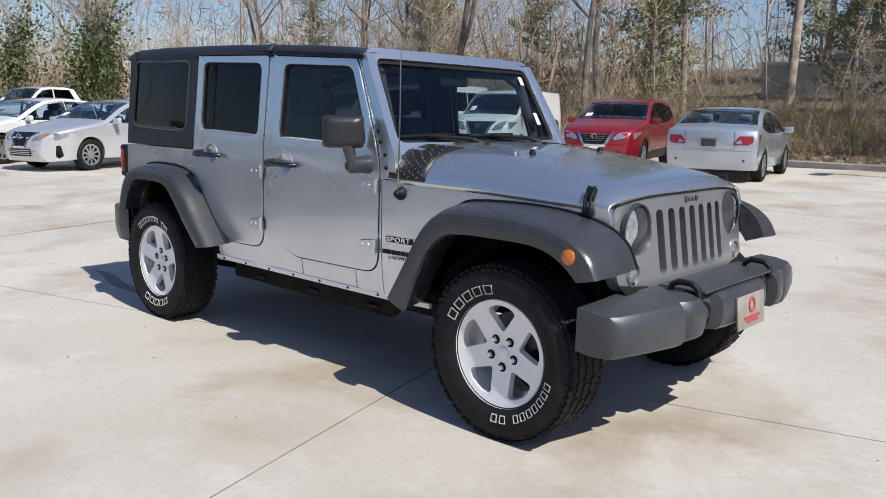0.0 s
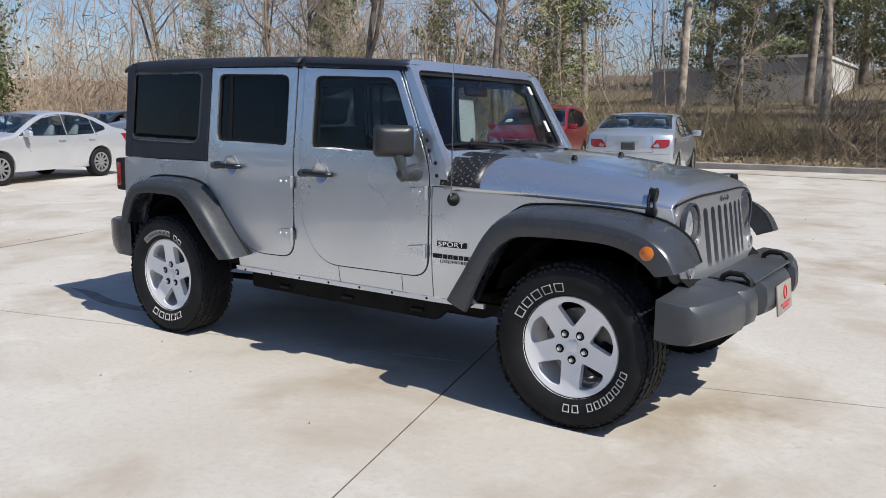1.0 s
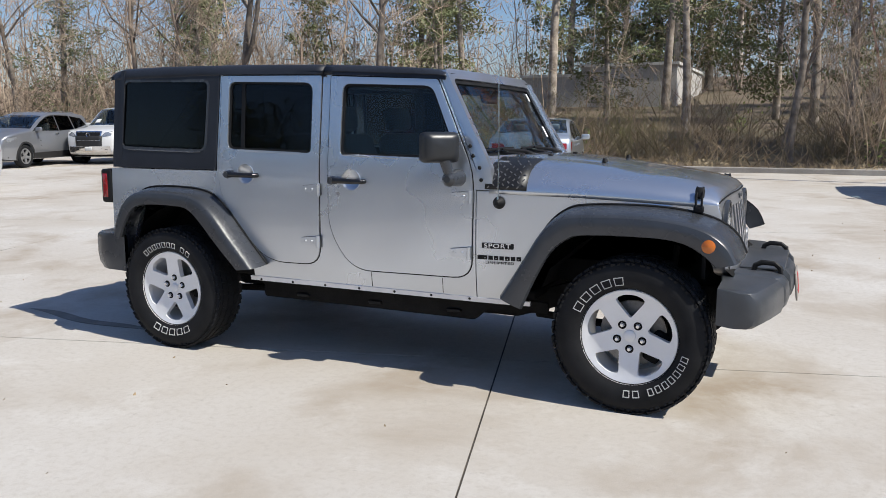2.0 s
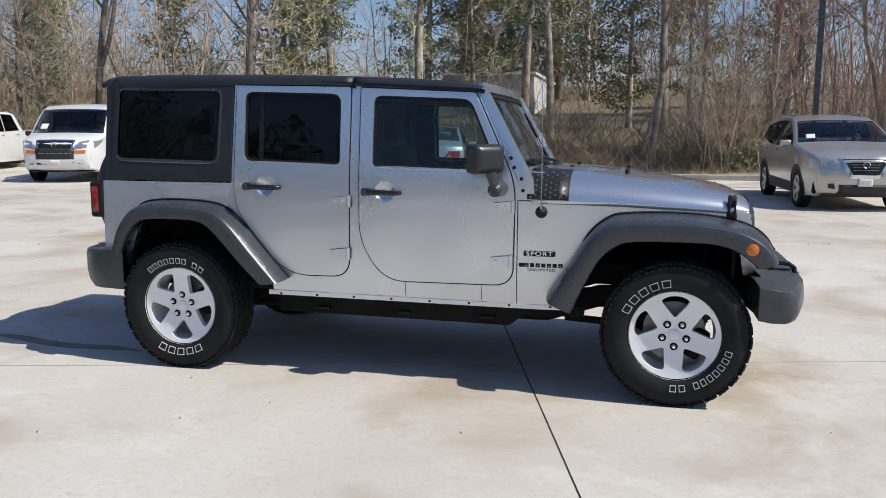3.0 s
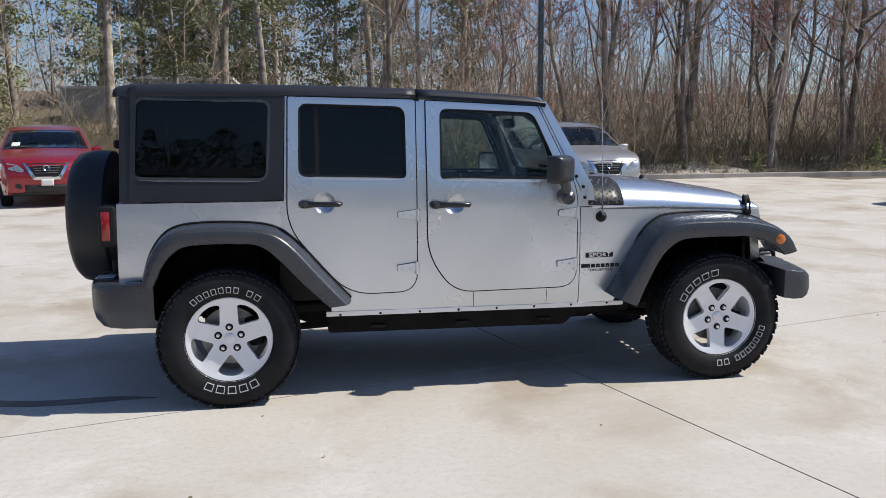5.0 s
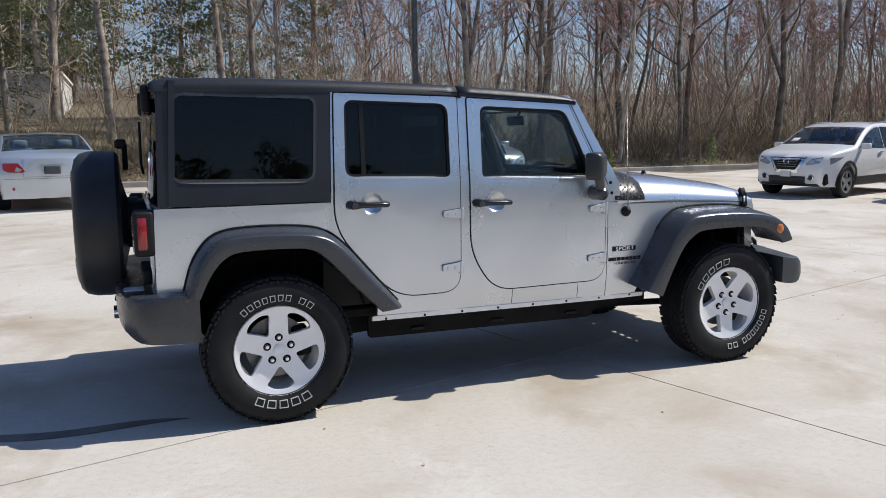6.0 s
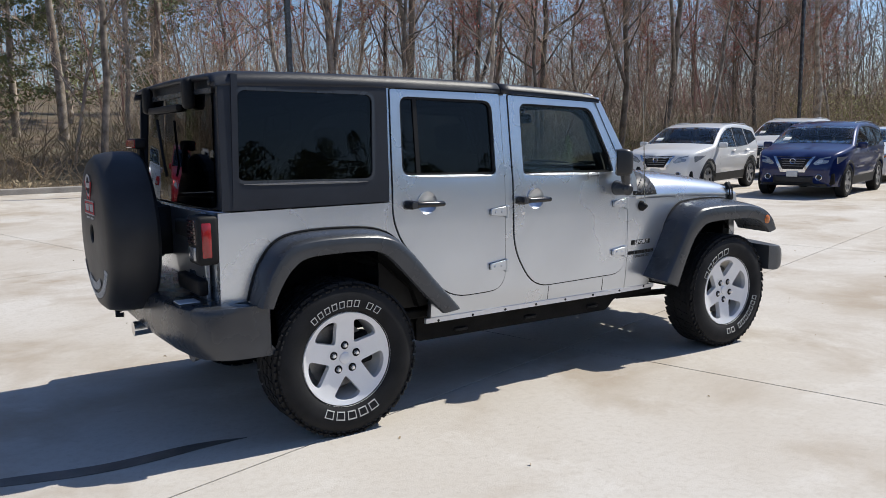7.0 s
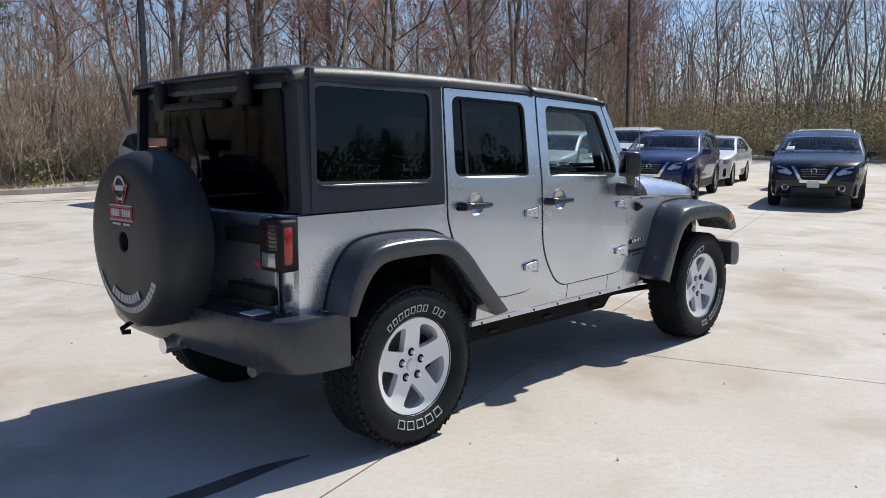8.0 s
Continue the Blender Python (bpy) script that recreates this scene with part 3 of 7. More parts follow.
m = bonnet.modifiers.new("sheet", "SOLIDIFY")
m.thickness, m.offset = 0.012, -1

for s, word in SIDES:
    bm = bmesh.new()
    tube(bm, [(x, s * (half(x, 1.05) - 0.006), table_at(HOOD_EDGE, x) - 0.010) for x in (0.72, 0.95, 1.2, 1.45, 1.68)], 0.0065, 6)
    part("bonnet_gap_seal", bm, BLACK, car)
bm = bmesh.new()
tube(bm, [(face_x(v) + 0.004, v, 1.081 - 0.035 * (abs(v) / 0.6) ** 4) for v in [-0.6 + 0.06 * k for k in range(21)]], 0.0045, 6)
part("bonnet_lip_seal", bm, BLACK, car)
# black tread-plate covers on the cowl corners
TREADPLATE = material("black_tread_plate", (0.018, 0.018, 0.019), 0.4, 0.2, 0.1, 9.0, 200.0)
for s, word in SIDES:
    sec = []
    for x in (0.655, 0.70, 0.76, 0.82, 0.885):
        row = [p for p in hood_section(x, 0.004)[1:-1] if p[1] * s >= 0.44]
        sec.append(sorted(row, key=lambda p: (abs(p[1]) + (1.3 - p[2]) * 0.5)))
    bm = bmesh.new()
    loft(bm, sec)
    cover = part("cowl_cover", bm, TREADPLATE, car, "black diamond tread plate")
    m = cover.modifiers.new("sheet", "SOLIDIFY")
    m.thickness = 0.004
    bm = bmesh.new()
    for i in range(8):
        for j in range(6):
            x = 0.675 + i * 0.027
            z = 1.105 + j * 0.026 + (0.013 if i % 2 else 0)
            w = half(x, 1.05) + 0.006
            row = [p for p in hood_section(x, 0.006) if p[1] * s > 0.3]
            row.sort(key=lambda p: p[2])
            y = table_at([(p[2], abs(p[1])) for p in row], z)
            box(bm, (x, s * y, z), (0.014, 0.004, 0.006), rot=(s * 20 * j / 5, 45 if (i + j) % 2 else -45, 0))
    part("tread_pattern", bm, STEEL, cover, kind="stuff")

# grille panel with seven slots, headlights and turn lamps
def face(v, z, d):
    """A point of the raked grille's face, v across."""
    return (1.888 + (1.02 - z) * 0.15 - 0.045 * (v / 0.6) ** 2 - d, v, z)


LAMP_Y, LAMP_Z = 0.470, 0.938
G_OUT = fillet([(-0.625, 0.70), (-0.48, 0.655), (0.48, 0.655), (0.625, 0.70), (0.640, 1.00), (0.55, 1.080), (-0.55, 1.080), (-0.640, 1.00)], [0.06, 0.08, 0.08, 0.06, 0.10, 0.12, 0.12, 0.10], 5)
slots = [fillet([(v - 0.028, 0.733), (v + 0.028, 0.733), (v + 0.028, 1.017), (v - 0.028, 1.017)], 0.027, 4) for v in [0.098 * k for k in range(-3, 4)]]
lamps = [circle(v, LAMP_Z, 0.106, 28) for v in (-LAMP_Y, LAMP_Y)]
turns = [circle(v, 0.752, 0.043, 20) for v in (-0.515, 0.515)]
bm = bmesh.new()
plate(bm, G_OUT, slots + lamps + turns, face, 0.06, us=YCUT, vs=(0.75, 0.9, 1.0))
grille = bevelled(part("grille", bm, GRILLE_GREY, car, "grey seven-slot grille"), 0.010, 3, 50)
bm = bmesh.new()
box(bm, (1.78, 0, 0.87), (0.02, 1.22, 0.42))
part("radiator", bm, BLACK, grille)
for k in range(4):
    bm = bmesh.new()
    box(bm, (face(0, 1.048, 0)[0] + 0.003, -0.054 + 0.036 * k, 1.048), (0.010, 0.020, 0.030 if k in (0, 3) else 0.022), 0.004, 1)
    part("badge_bar", bm, PLASTIC, grille)
for v in (-LAMP_Y, LAMP_Y):
    lamp = new("headlight")
    lamp.parent = grille
    fx = face(v, LAMP_Z, 0)[0]
    bm = bmesh.new()
    lathe(bm, [(0.104, 0.004), (0.110, 0.009), (0.116, 0.006), (0.118, -0.010), (0.108, -0.02), (0.104, -0.07)], 40, "x", (fx, v, LAMP_Z))
    part("bezel", bm, PLASTIC, lamp, "dark lamp surround")
    bm = bmesh.new()
    lathe(bm, [(0.0, -0.070), (0.04, -0.064), (0.075, -0.045), (0.098, -0.016), (0.104, -0.006)], 32, "x", (fx, v, LAMP_Z))
    part("reflector", bm, CHROME, lamp)
    bm = bmesh.new()
    lathe(bm, [(0.0, 0.016), (0.04, 0.013), (0.08, 0.003), (0.104, -0.010)], 32, "x", (fx, v, LAMP_Z))
    part("lens", bm, FLUTED_LENS, lamp, "clear fluted lamp glass")
    bm = bmesh.new()
    lathe(bm, [(0.0, 0.0), (0.018, 0.0), (0.020, -0.04)], 16, "x", (fx - 0.022, v, LAMP_Z))
    part("bulb_shield", bm, STEEL, lamp)
    # black mask over the inner half of the lamp
    bm = bmesh.new()
    sgn = -1 if v > 0 else 1
    plate(bm, [(v + sgn * 0.108 * math.cos(a), LAMP_Z + 0.108 * math.sin(a)) for a in [radians(q) for q in range(104, -125, -12)]] + [(v - sgn * 0.045, LAMP_Z - 0.06), (v - sgn * 0.018, LAMP_Z), (v - sgn * 0.022, LAMP_Z + 0.06)], [],
          lambda a, b, d: (fx + 0.018 - 0.9 * math.hypot(a - v, b - LAMP_Z) ** 2 * 2.0 - d, a, b), 0.004,
          us=[v + 0.018 * k for k in range(-5, 6)], vs=[LAMP_Z + 0.018 * k for k in range(-5, 6)])
    part("mask", bm, PLASTIC, lamp, "dark grey mask over the lamp")
for v in (-0.515, 0.515):
    bm = bmesh.new()
    lathe(bm, [(0.0, 0.012), (0.025, 0.009), (0.041, -0.004), (0.043, -0.03)], 24, "x", (face(v, 0.752, 0)[0] - 0.006, v, 0.752))
    part("turn_lamp", bm, CLEAR_LENS, grille, "clear round turn lamp")
    bm = bmesh.new()
    lathe(bm, [(0.043, -0.01), (0.045, 0.006), (0.052, 0.006), (0.056, -0.006)], 24, "x", (face(v, 0.752, 0)[0], v, 0.752))
    part("turn_bezel", bm, GRILLE_GREY, grille)


# plastic flares over the wheels
def flare(s, outer, inner, y_in, y_out, name="flare"):
    bm = bmesh.new()
    n = len(outer)
    secs = []
    for i in range(n):
        (xo, zo), (xi, zi) = outer[i], inner[i]
        yi = y_in(xo)
        row = [(xo, s * (yi - 0.01), zo + 0.012)]
        for f, y in ((0.03, 0.42), (0.10, 0.72), (0.18, 0.88), (0.225, 0.935), (0.28, 0.965), (0.45, 0.99), (0.66, 1.0)):
            row.append((lerp(xo, xi, f), s * lerp(yi, y_out, y), lerp(zo, zi, f) + 0.008 * (1 - y)))
        secs.append(row + [(xi, s * (y_out - 0.004), zi),
                     (lerp(xo, xi, 1.06), s * (y_out - 0.02), lerp(zo, zi, 1.04)), (lerp(xo, xi, 1.0), s * (y_out - 0.03), lerp(zo, zi, 0.96)), (lerp(xo, xi, 0.75), s * (yi - 0.01), lerp(zo, zi, 0.72))])
    loft(bm, secs, closed=True)
    fl = part(name, bm, PLASTIC, car, "dark grey plastic wheel flare", smooth=24)
    bm = bmesh.new()
    tube(bm, [(x, s * (y_in(x) + 0.003), z + 0.015) for x, z in outer], 0.0055, 6)
    part("flare_seal", bm, BLACK, fl, "black rubber edging")
    return fl


def smooth_line(pts, n):
    """Points at even steps along a rounded line."""
    p = [Vector(q) for q in pts]
    out = []
    for i in range(len(p) - 1):
        p0, p1, p2, p3 = p[max(i - 1, 0)], p[i], p[i + 1], p[min(i + 2, len(p) - 1)]
        for k in range(n):
            t = k / n
            out.append(tuple(0.5 * ((2 * p1) + (p2 - p0) * t + (2 * p0 - 5 * p1 + 4 * p2 - p3) * t * t + (3 * p1 - p0 - 3 * p2 + p3) * t ** 3)))
    out.append(tuple(p[-1]))
    return out


R_OUTER = smooth_line([(-1.935, 0.715), (-1.885, 0.87), (-1.795, 0.985), (-1.66, 1.026), (-1.40, 1.028), (-1.22, 1.002), (-1.10, 0.925), (-0.95, 0.755), (-0.785, 0.572)], 4)
R_INNER = smooth_line([(-1.865, 0.705), (-1.815, 0.81), (-1.745, 0.895), (-1.65, 0.932), (-1.40, 0.935), (-1.285, 0.918), (-1.195, 0.850), (-1.06, 0.705), (-0.912, 0.558)], 4)
F_OUTER = smooth_line([(0.775, 0.545), (0.892, 0.725), (1.002, 0.900), (1.10, 0.985), (1.20, 1.012), (1.45, 1.018), (1.66, 1.004), (1.83, 0.965), (1.935, 0.895), (1.985, 0.800)], 4)
F_INNER = smooth_line([(0.915, 0.490), (0.985, 0.645), (1.07, 0.795), (1.165, 0.875), (1.26, 0.895), (1.45, 0.900), (1.64, 0.895), (1.75, 0.868), (1.825, 0.822), (1.875, 0.775)], 4)
for s, word in SIDES:
    flare(s, R_OUTER, R_INNER, lambda x: half(x, 0.9), 0.935)
    f = flare(s, F_OUTER, F_INNER, lambda x: min(half(x, 0.9), 0.74), 0.935)
    bm = bmesh.new()
    lathe(bm, [(0.0, s * 0.016), (0.018, s * 0.014), (0.031, s * 0.005), (0.034, -s * 0.01)], 24, "y", (1.835, s * 0.930, 0.872))
    part("marker_lamp", bm, AMBER, f, "round amber marker lamp")
    # wheel housings
    for cx, w0 in ((AXLE, 0.42), (-AXLE, 0.45)):
        bm = bmesh.new()
        rows = []
        for k in range(13):
            a = radians(16 + 148 * k / 12)
            r = 0.50 if abs(a - math.pi / 2) < 1.0 else 0.53
            rows.append([(cx + r * math.cos(a), s * w0, HUB_Z + 0.03 + r * math.sin(a)), (cx + r * math.cos(a), s * (half(cx + r * math.cos(a), 0.8) - 0.03), HUB_Z + 0.03 + r * math.sin(a))])
        loft(bm, rows)
        bm.faces.new([bm.verts.new(r[0]) for r in rows])
        part("wheel_housing", bm, UNDER, car, smooth=60)

# hardtop: roof skin, side panels, tail
ROOF = [(-2.045, 1.790), (-2.02, 1.806), (-1.95, 1.818), (-1.6, 1.822), (-1.0, 1.815), (-0.40, 1.800), (-0.385, 1.798), (-0.375, 1.798), (0.0, 1.780), (0.25, 1.760), (0.36, 1.742), (0.40, 1.725)]


def roof_section(x, drop):
    top = table_at(ROOF, x)
    base = table_at([(-2.05, 1.735), (-1.13, 1.742), (-0.36, 1.728), (0.35, 1.690), (0.4, 1.68)], x)
    w = half(x, base) + 0.010
    row = [(x, -(w - 0.05), base + 0.004), (x, -(w - 0.004), base)]
    for a in (0, 25, 50, 75, 90):
        r = min(0.06, top - base - 0.008)
        row.append((x, -(w - r + r * math.cos(radians(a))), top - drop - r + r * math.sin(radians(a)) - 0.012))
    for v in (0.75, 0.4):
        row.append((x, -w * v, top - drop - 0.012 * v * v))
    return row + [(x, 0, top - drop)] + [(p[0], -p[1], p[2]) for p in reversed(row)]


bm = bmesh.new()
loft(bm, [roof_section(x, 0.0) for x in (-2.045, -2.02, -1.95, -1.6, -1.3, -1.0, -0.7, -0.45, -0.388)])
roof = part("hardtop_roof", bm, HARDTOP, car, smooth=45)
bm = bmesh.new()
loft(bm, [roof_section(x, 0.0) for x in (-0.378, -0.30, -0.1, 0.1, 0.25, 0.33, 0.375, 0.395)])
lid = part("roof_panel", bm, HARDTOP, car, "removable black front roof panel", smooth=45)
bm = bmesh.new()
loft(bm, [roof_section(x, 0.012) for x in (-0.40, -0.383, -0.366)])
part("roof_seal", bm, BLACK, lid)
for o in (roof, lid):
    m = o.modifiers.new("sheet", "SOLIDIFY")
    m.thickness, m.offset = 0.02, -1
for s, word in SIDES:
    bm = bmesh.new()
    plate(bm, [(-2.035, 1.160), (-1.158, 1.158), (-1.134, 1.748), (-2.015, 1.748)], [QUARTER_WIN], skin(s, 0.006), 0.03, us=(-1.95, -1.6, -1.3), vs=ZCUT)
    q = bevelled(part("hardtop_side", bm, HARDTOP, car), 0.004, 2, 50)
    bm = bmesh.new()
    plate(bm, inset(QUARTER_WIN, -0.006), [inset(QUARTER_WIN, 0.010)], skin(s, 0.008), 0.02, vs=ZCUT)
    part("window_trim", bm, PLASTIC, q)
    bm = bmesh.new()
    plate(bm, inset(QUARTER_WIN, 0.004), [], skin(s, -0.002), 0.004, vs=ZCUT)
    part("quarter_pane", bm, PRIVACY, q, "dark tinted side glass")
    ledge(s, q, -1.925, 1.283, -1.275, 1.269, TRIM_LIP, 0.010)

# tail of the hardtop with the rear window
def tail_face(v, z, d):
    bow = 0.05 * (v / 0.75) ** 4
    return (-2.045 + 0.035 * (z - 1.16) / 0.65 + bow + d, v * (1 - max(0, z - 1.22) * 0.085), z)


bm = bmesh.new()
RW = fillet([(-0.62, 1.20), (0.62, 1.20), (0.60, 1.69), (-0.60, 1.69)], 0.05, 4)
VC = (-0.78, -0.74, -0.7, -0.6, -0.4, 0, 0.4, 0.6, 0.7, 0.74, 0.78)
plate(bm, [(-0.787, 1.160), (0.787, 1.160), (0.787, 1.79), (-0.787, 1.79)], [RW], tail_face, 0.03, us=VC, vs=(1.22, 1.4, 1.6))
tail = bevelled(part("hardtop_tail", bm, HARDTOP, car), 0.012, 3, 50)
bm = bmesh.new()
plate(bm, fillet([(-0.66, 1.165), (0.66, 1.165), (0.635, 1.715), (-0.635, 1.715)], 0.04, 4), [], lambda v, z, d: tail_face(v, z, d - 0.012), 0.006, us=VC)
rear_pane = part("rear_window", bm, PRIVACY, tail, "dark tinted liftgate glass")
bm = bmesh.new()
plate(bm, [(-0.655, 1.708), (0.655, 1.708), (0.655, 1.732), (-0.655, 1.732)], [], lambda v, z, d: tail_face(v, z, d - 0.022), 0.02, us=VC)
part("glass_rail", bm, PLASTIC, tail)
bm = bmesh.new()
box(bm, (-2.045, 0.10, 1.655), (0.03, 0.62, 0.035), 0.008)
part("wiper_housing", bm, BLACK, tail)
for v in (-0.40, 0.40):
    bm = bmesh.new()
    box(bm, (-2.050, v, 1.715), (0.055, 0.075, 0.15), 0.022, 3)
    part("glass_hinge", bm, BLACK, tail, "black moulded hinge")
bm = bmesh.new()
tube(bm, [(-2.075, -0.02, 1.30), (-2.085, -0.02, 1.36), (-2.08, 0.1, 1.60)], 0.008, 6)
part("rear_wiper", bm, BLACK, tail)

# tailgate and rear corners
bm = bmesh.new()
plate(bm, fillet([(-0.775, 0.62), (0.775, 0.62), (0.775, 1.154), (-0.775, 1.154)], 0.01, 2), [], lambda v, z, d: (-2.062 + 0.05 * (v / 0.775) ** 6 + d, v, z), 0.03, us=VC)
rear_panel = bevelled(part("rear_panel", bm, SILVER, car), 0.012, 3, 50)
bm = bmesh.new()
plate(bm, fillet([(-0.63, 0.645), (0.63, 0.645), (0.63, 1.148), (-0.63, 1.148)], 0.03, 4), [], lambda v, z, d: (-2.080 + d, v, z), 0.02)
gate = bevelled(part("tailgate", bm, SILVER, car), 0.006, 2)
for z, h in ((1.06, 0.05), (0.79, 0.05)):
    bm = bmesh.new()
    box(bm, (-2.10, -0.47, z), (0.05, 0.36, h * 1.6), 0.014, 3)
    part("gate_hinge", bm, BLACK, gate, "black tailgate hinge")
bm = bmesh.new()
for k, (y, w) in enumerate(((-0.545, 0.02), (-0.525, 0.03), (-0.50, 0.02))):
    box(bm, (-2.095, y, 0.925), (0.006, w, 0.018 + 0.008 * (k % 2)), 0.003, 1)
part("rear_badge", bm, RED_INK, gate, "small red emblem")
for s, word in SIDES:
    lamp = new("tail_lamp")
    lamp.parent = car
    tagged(lamp, "black tail lamp with red lens and white reverse lamp")
    bm = bmesh.new()
    box(bm, (-2.106, s * 0.706, 1.030), (0.100, 0.166, 0.228), 0.018, 3)
    part("housing", bm, BLACK, lamp)
    bm = bmesh.new()
    box(bm, (-2.115, s * 0.780, 1.032), (0.048, 0.024, 0.165), 0.008, 2)
    part("side_lens", bm, RED_LENS, lamp)
    bm = bmesh.new()
    box(bm, (-2.151, s * 0.703, 1.068), (0.022, 0.125, 0.115), 0.008, 2)
    stop = part("stop_lens", bm, SMOKE_LENS, lamp, "smoked dark red lens")
    for k in range(6):
        bm = bmesh.new()
        box(bm, (-2.162, s * 0.703, 1.022 + 0.018 * k), (0.004, 0.115, 0.004))
        part("lens_rib", bm, BLACK, stop)
    bm = bmesh.new()
    box(bm, (-2.151, s * 0.700, 0.968), (0.022, 0.10, 0.066), 0.008, 2)
    part("reverse_lens", bm, CLEAR_LENS, lamp)

# spare wheel under its cover
SP_Y, SP_Z, SP_BACK = 0.038, 1.018, -0.014
spare = new("spare_wheel")
spare.parent = car
bm = bmesh.new()
lathe(bm, [(0.0, -2.385), (0.044, -2.385), (0.046, -2.440), (0.052, -2.445), (0.16, -2.446), (0.325, -2.440), (0.375, -2.428), (0.404, -2.400), (0.418, -2.350), (0.421, -2.275), (0.416, -2.215), (0.395, -2.195), (0.25, -2.185), (0.15, -2.158)], 64, "x", (SP_BACK, SP_Y, SP_Z))
part("cover", bm, VINYL, spare, "black vinyl cover with dealer print")
bm = bmesh.new()
lathe(bm, [(0.15, -2.10), (0.15, -2.178)], 24, "x", (SP_BACK, SP_Y, SP_Z))
box(bm, (-2.12, SP_Y, SP_Z), (0.11, 0.22, 0.26), 0.02)
part("carrier", bm, BLACK, spare)


def on_cover(r0, r1, a0, a1, mat, name, n=4, x=-2.449):
    bm = bmesh.new()
    ring = [(r0, lerp(a0, a1, k / n)) for k in range(n + 1)] + [(r1, lerp(a1, a0, k / n)) for k in range(n + 1)]
    plate(bm, [(SP_Y - r * math.sin(radians(a)), SP_Z + r * math.cos(radians(a))) for r, a in ring], [], lambda v, z, d: (SP_BACK + x + d + (0.006 if math.hypot(v - SP_Y, z - SP_Z) > 0.325 else 0), v, z), 0.003)
    part(name, bm, mat, spare)


def flat_on_cover(pts, mat, name, hole=None):
    bm = bmesh.new()
    plate(bm, [(SP_Y - a, SP_Z + b) for a, b in pts], [[(SP_Y - a, SP_Z + b) for a, b in hole]] if hole else [], lambda v, z, d: (SP_BACK - 2.45 + d, v, z), 0.003)
    part(name, bm, mat, spare)


for k in range(10):
    on_cover(0.252, 0.292, 150 + 6.2 * k, 154.5 + 6.2 * k, WHITE_INK, "print_bar", 2)
for k in range(22):
    on_cover(0.310, 0.338, 121 + 5.4 * k, 125 + 5.4 * k, WHITE_INK, "print_bar", 2, -2.446)
flat_on_cover(circle(0.0, 0.25, 0.058, 28), WHITE_INK, "print_ring", circle(0.0, 0.25, 0.046, 28))
flat_on_cover([(-0.05, 0.238), (0.05, 0.238), (0.05, 0.262), (-0.05, 0.262)], WHITE_INK, "print_bar")
flat_on_cover([(-0.115, 0.105), (0.115, 0.105), (0.115, 0.165), (-0.115, 0.165)], RED_INK, "print_bar", [(-0.105, 0.113), (0.105, 0.113), (0.105, 0.157), (-0.105, 0.157)])
for k in range(9):
    flat_on_cover([(-0.10 + 0.0225 * k, 0.118), (-0.085 + 0.0225 * k, 0.118), (-0.085 + 0.0225 * k, 0.152), (-0.10 + 0.0225 * k, 0.152)], WHITE_INK if k != 4 else RED_INK, "print_bar")
flat_on_cover([(-0.12, 0.098), (0.12, 0.098), (0.12, 0.103), (-0.12, 0.103)], WHITE_INK, "print_bar")
flat_on_cover([(-0.12, 0.167), (0.12, 0.167), (0.12, 0.172), (-0.12, 0.172)], WHITE_INK, "print_bar")
flat_on_cover([(-0.09, 0.078), (-0.01, 0.078), (-0.01, 0.087), (-0.09, 0.087)], WHITE_INK, "print_bar")
flat_on_cover([(0.02, 0.078), (0.09, 0.078), (0.09, 0.087), (0.02, 0.087)], WHITE_INK, "print_bar")
for q in (-1, 1):
    flat_on_cover([(q * 0.06, 0.27), (q * 0.085, 0.27), (q * 0.03, 0.178), (q * 0.015, 0.178)], RED_INK, "print_bar")
bm = bmesh.new()
box(bm, (-2.19, SP_Y + 0.08, 1.475), (0.06, 0.21, 0.055), 0.012, 3)
box(bm, (-2.17, SP_Y + 0.08, 1.40), (0.03, 0.06, 0.16), 0.01)
high_lamp = part("high_stop_lamp", bm, BLACK, car, "black stalk with a red stop lamp")
bm = bmesh.new()
box(bm, (-2.221, SP_Y + 0.08, 1.475), (0.008, 0.19, 0.042), 0.003, 1)
part("lens", bm, RED_LENS, high_lamp, "red lens")

# bumpers
bm = bmesh.new()
FB = [(-0.925, 1.90, 0.0, 0), (-0.923, 1.985, 0.0, 0), (-0.912, 2.022, 0, 0), (-0.885, 2.046, 0, 0), (-0.72, 2.092, 0, 0), (-0.550, 2.130, 0, 0), (-0.538, 2.126, 0, 0), (-0.525, 2.112, 0.004, 0.012),
      (-0.50, 2.135, 0.006, 0.02), (-0.42, 2.150, 0.006, 0.03), (-0.40, 2.145, 0.006, 0.03), (-0.385, 2.095, 0.006, 0.04), (-0.26, 2.10, 0.006, 0.04), (-0.24, 2.15, 0.006, 0.04), (-0.15, 2.165, 0.006, 0.04)]
rows = []
for v, x, up, lift in FB + [(-v, x, up, lift) for v, x, up, lift in reversed(FB)]:
    inner = 1.86 if abs(v) < 0.7 else 1.882
    r = 0.042 if abs(v) > 0.53 else 0.022
    top, low = 0.683 + up - 0.03 * max(0, abs(v) - 0.60), 0.494 + lift * 0.5
    x = max(x + 0.03, inner + 0.10)
    rows.append([(inner, v, top + 0.004), (x - 0.085, v, top), (x - 0.030, v, top - 0.012), (x - 0.006, v, top - 0.040), (x, v, top - 0.075), (x + 0.002, v, low + 0.06), (x - 0.010, v, low + 0.018), (x - 0.035, v, low), (inner, v, low + 0.01)])
loft(bm, rows, closed=True)
fb = bevelled(part("front_bumper", bm, BUMPER, car, "faded dark grey plastic front bumper", smooth=32), 0.007, 3, 34)
bm = bmesh.new()
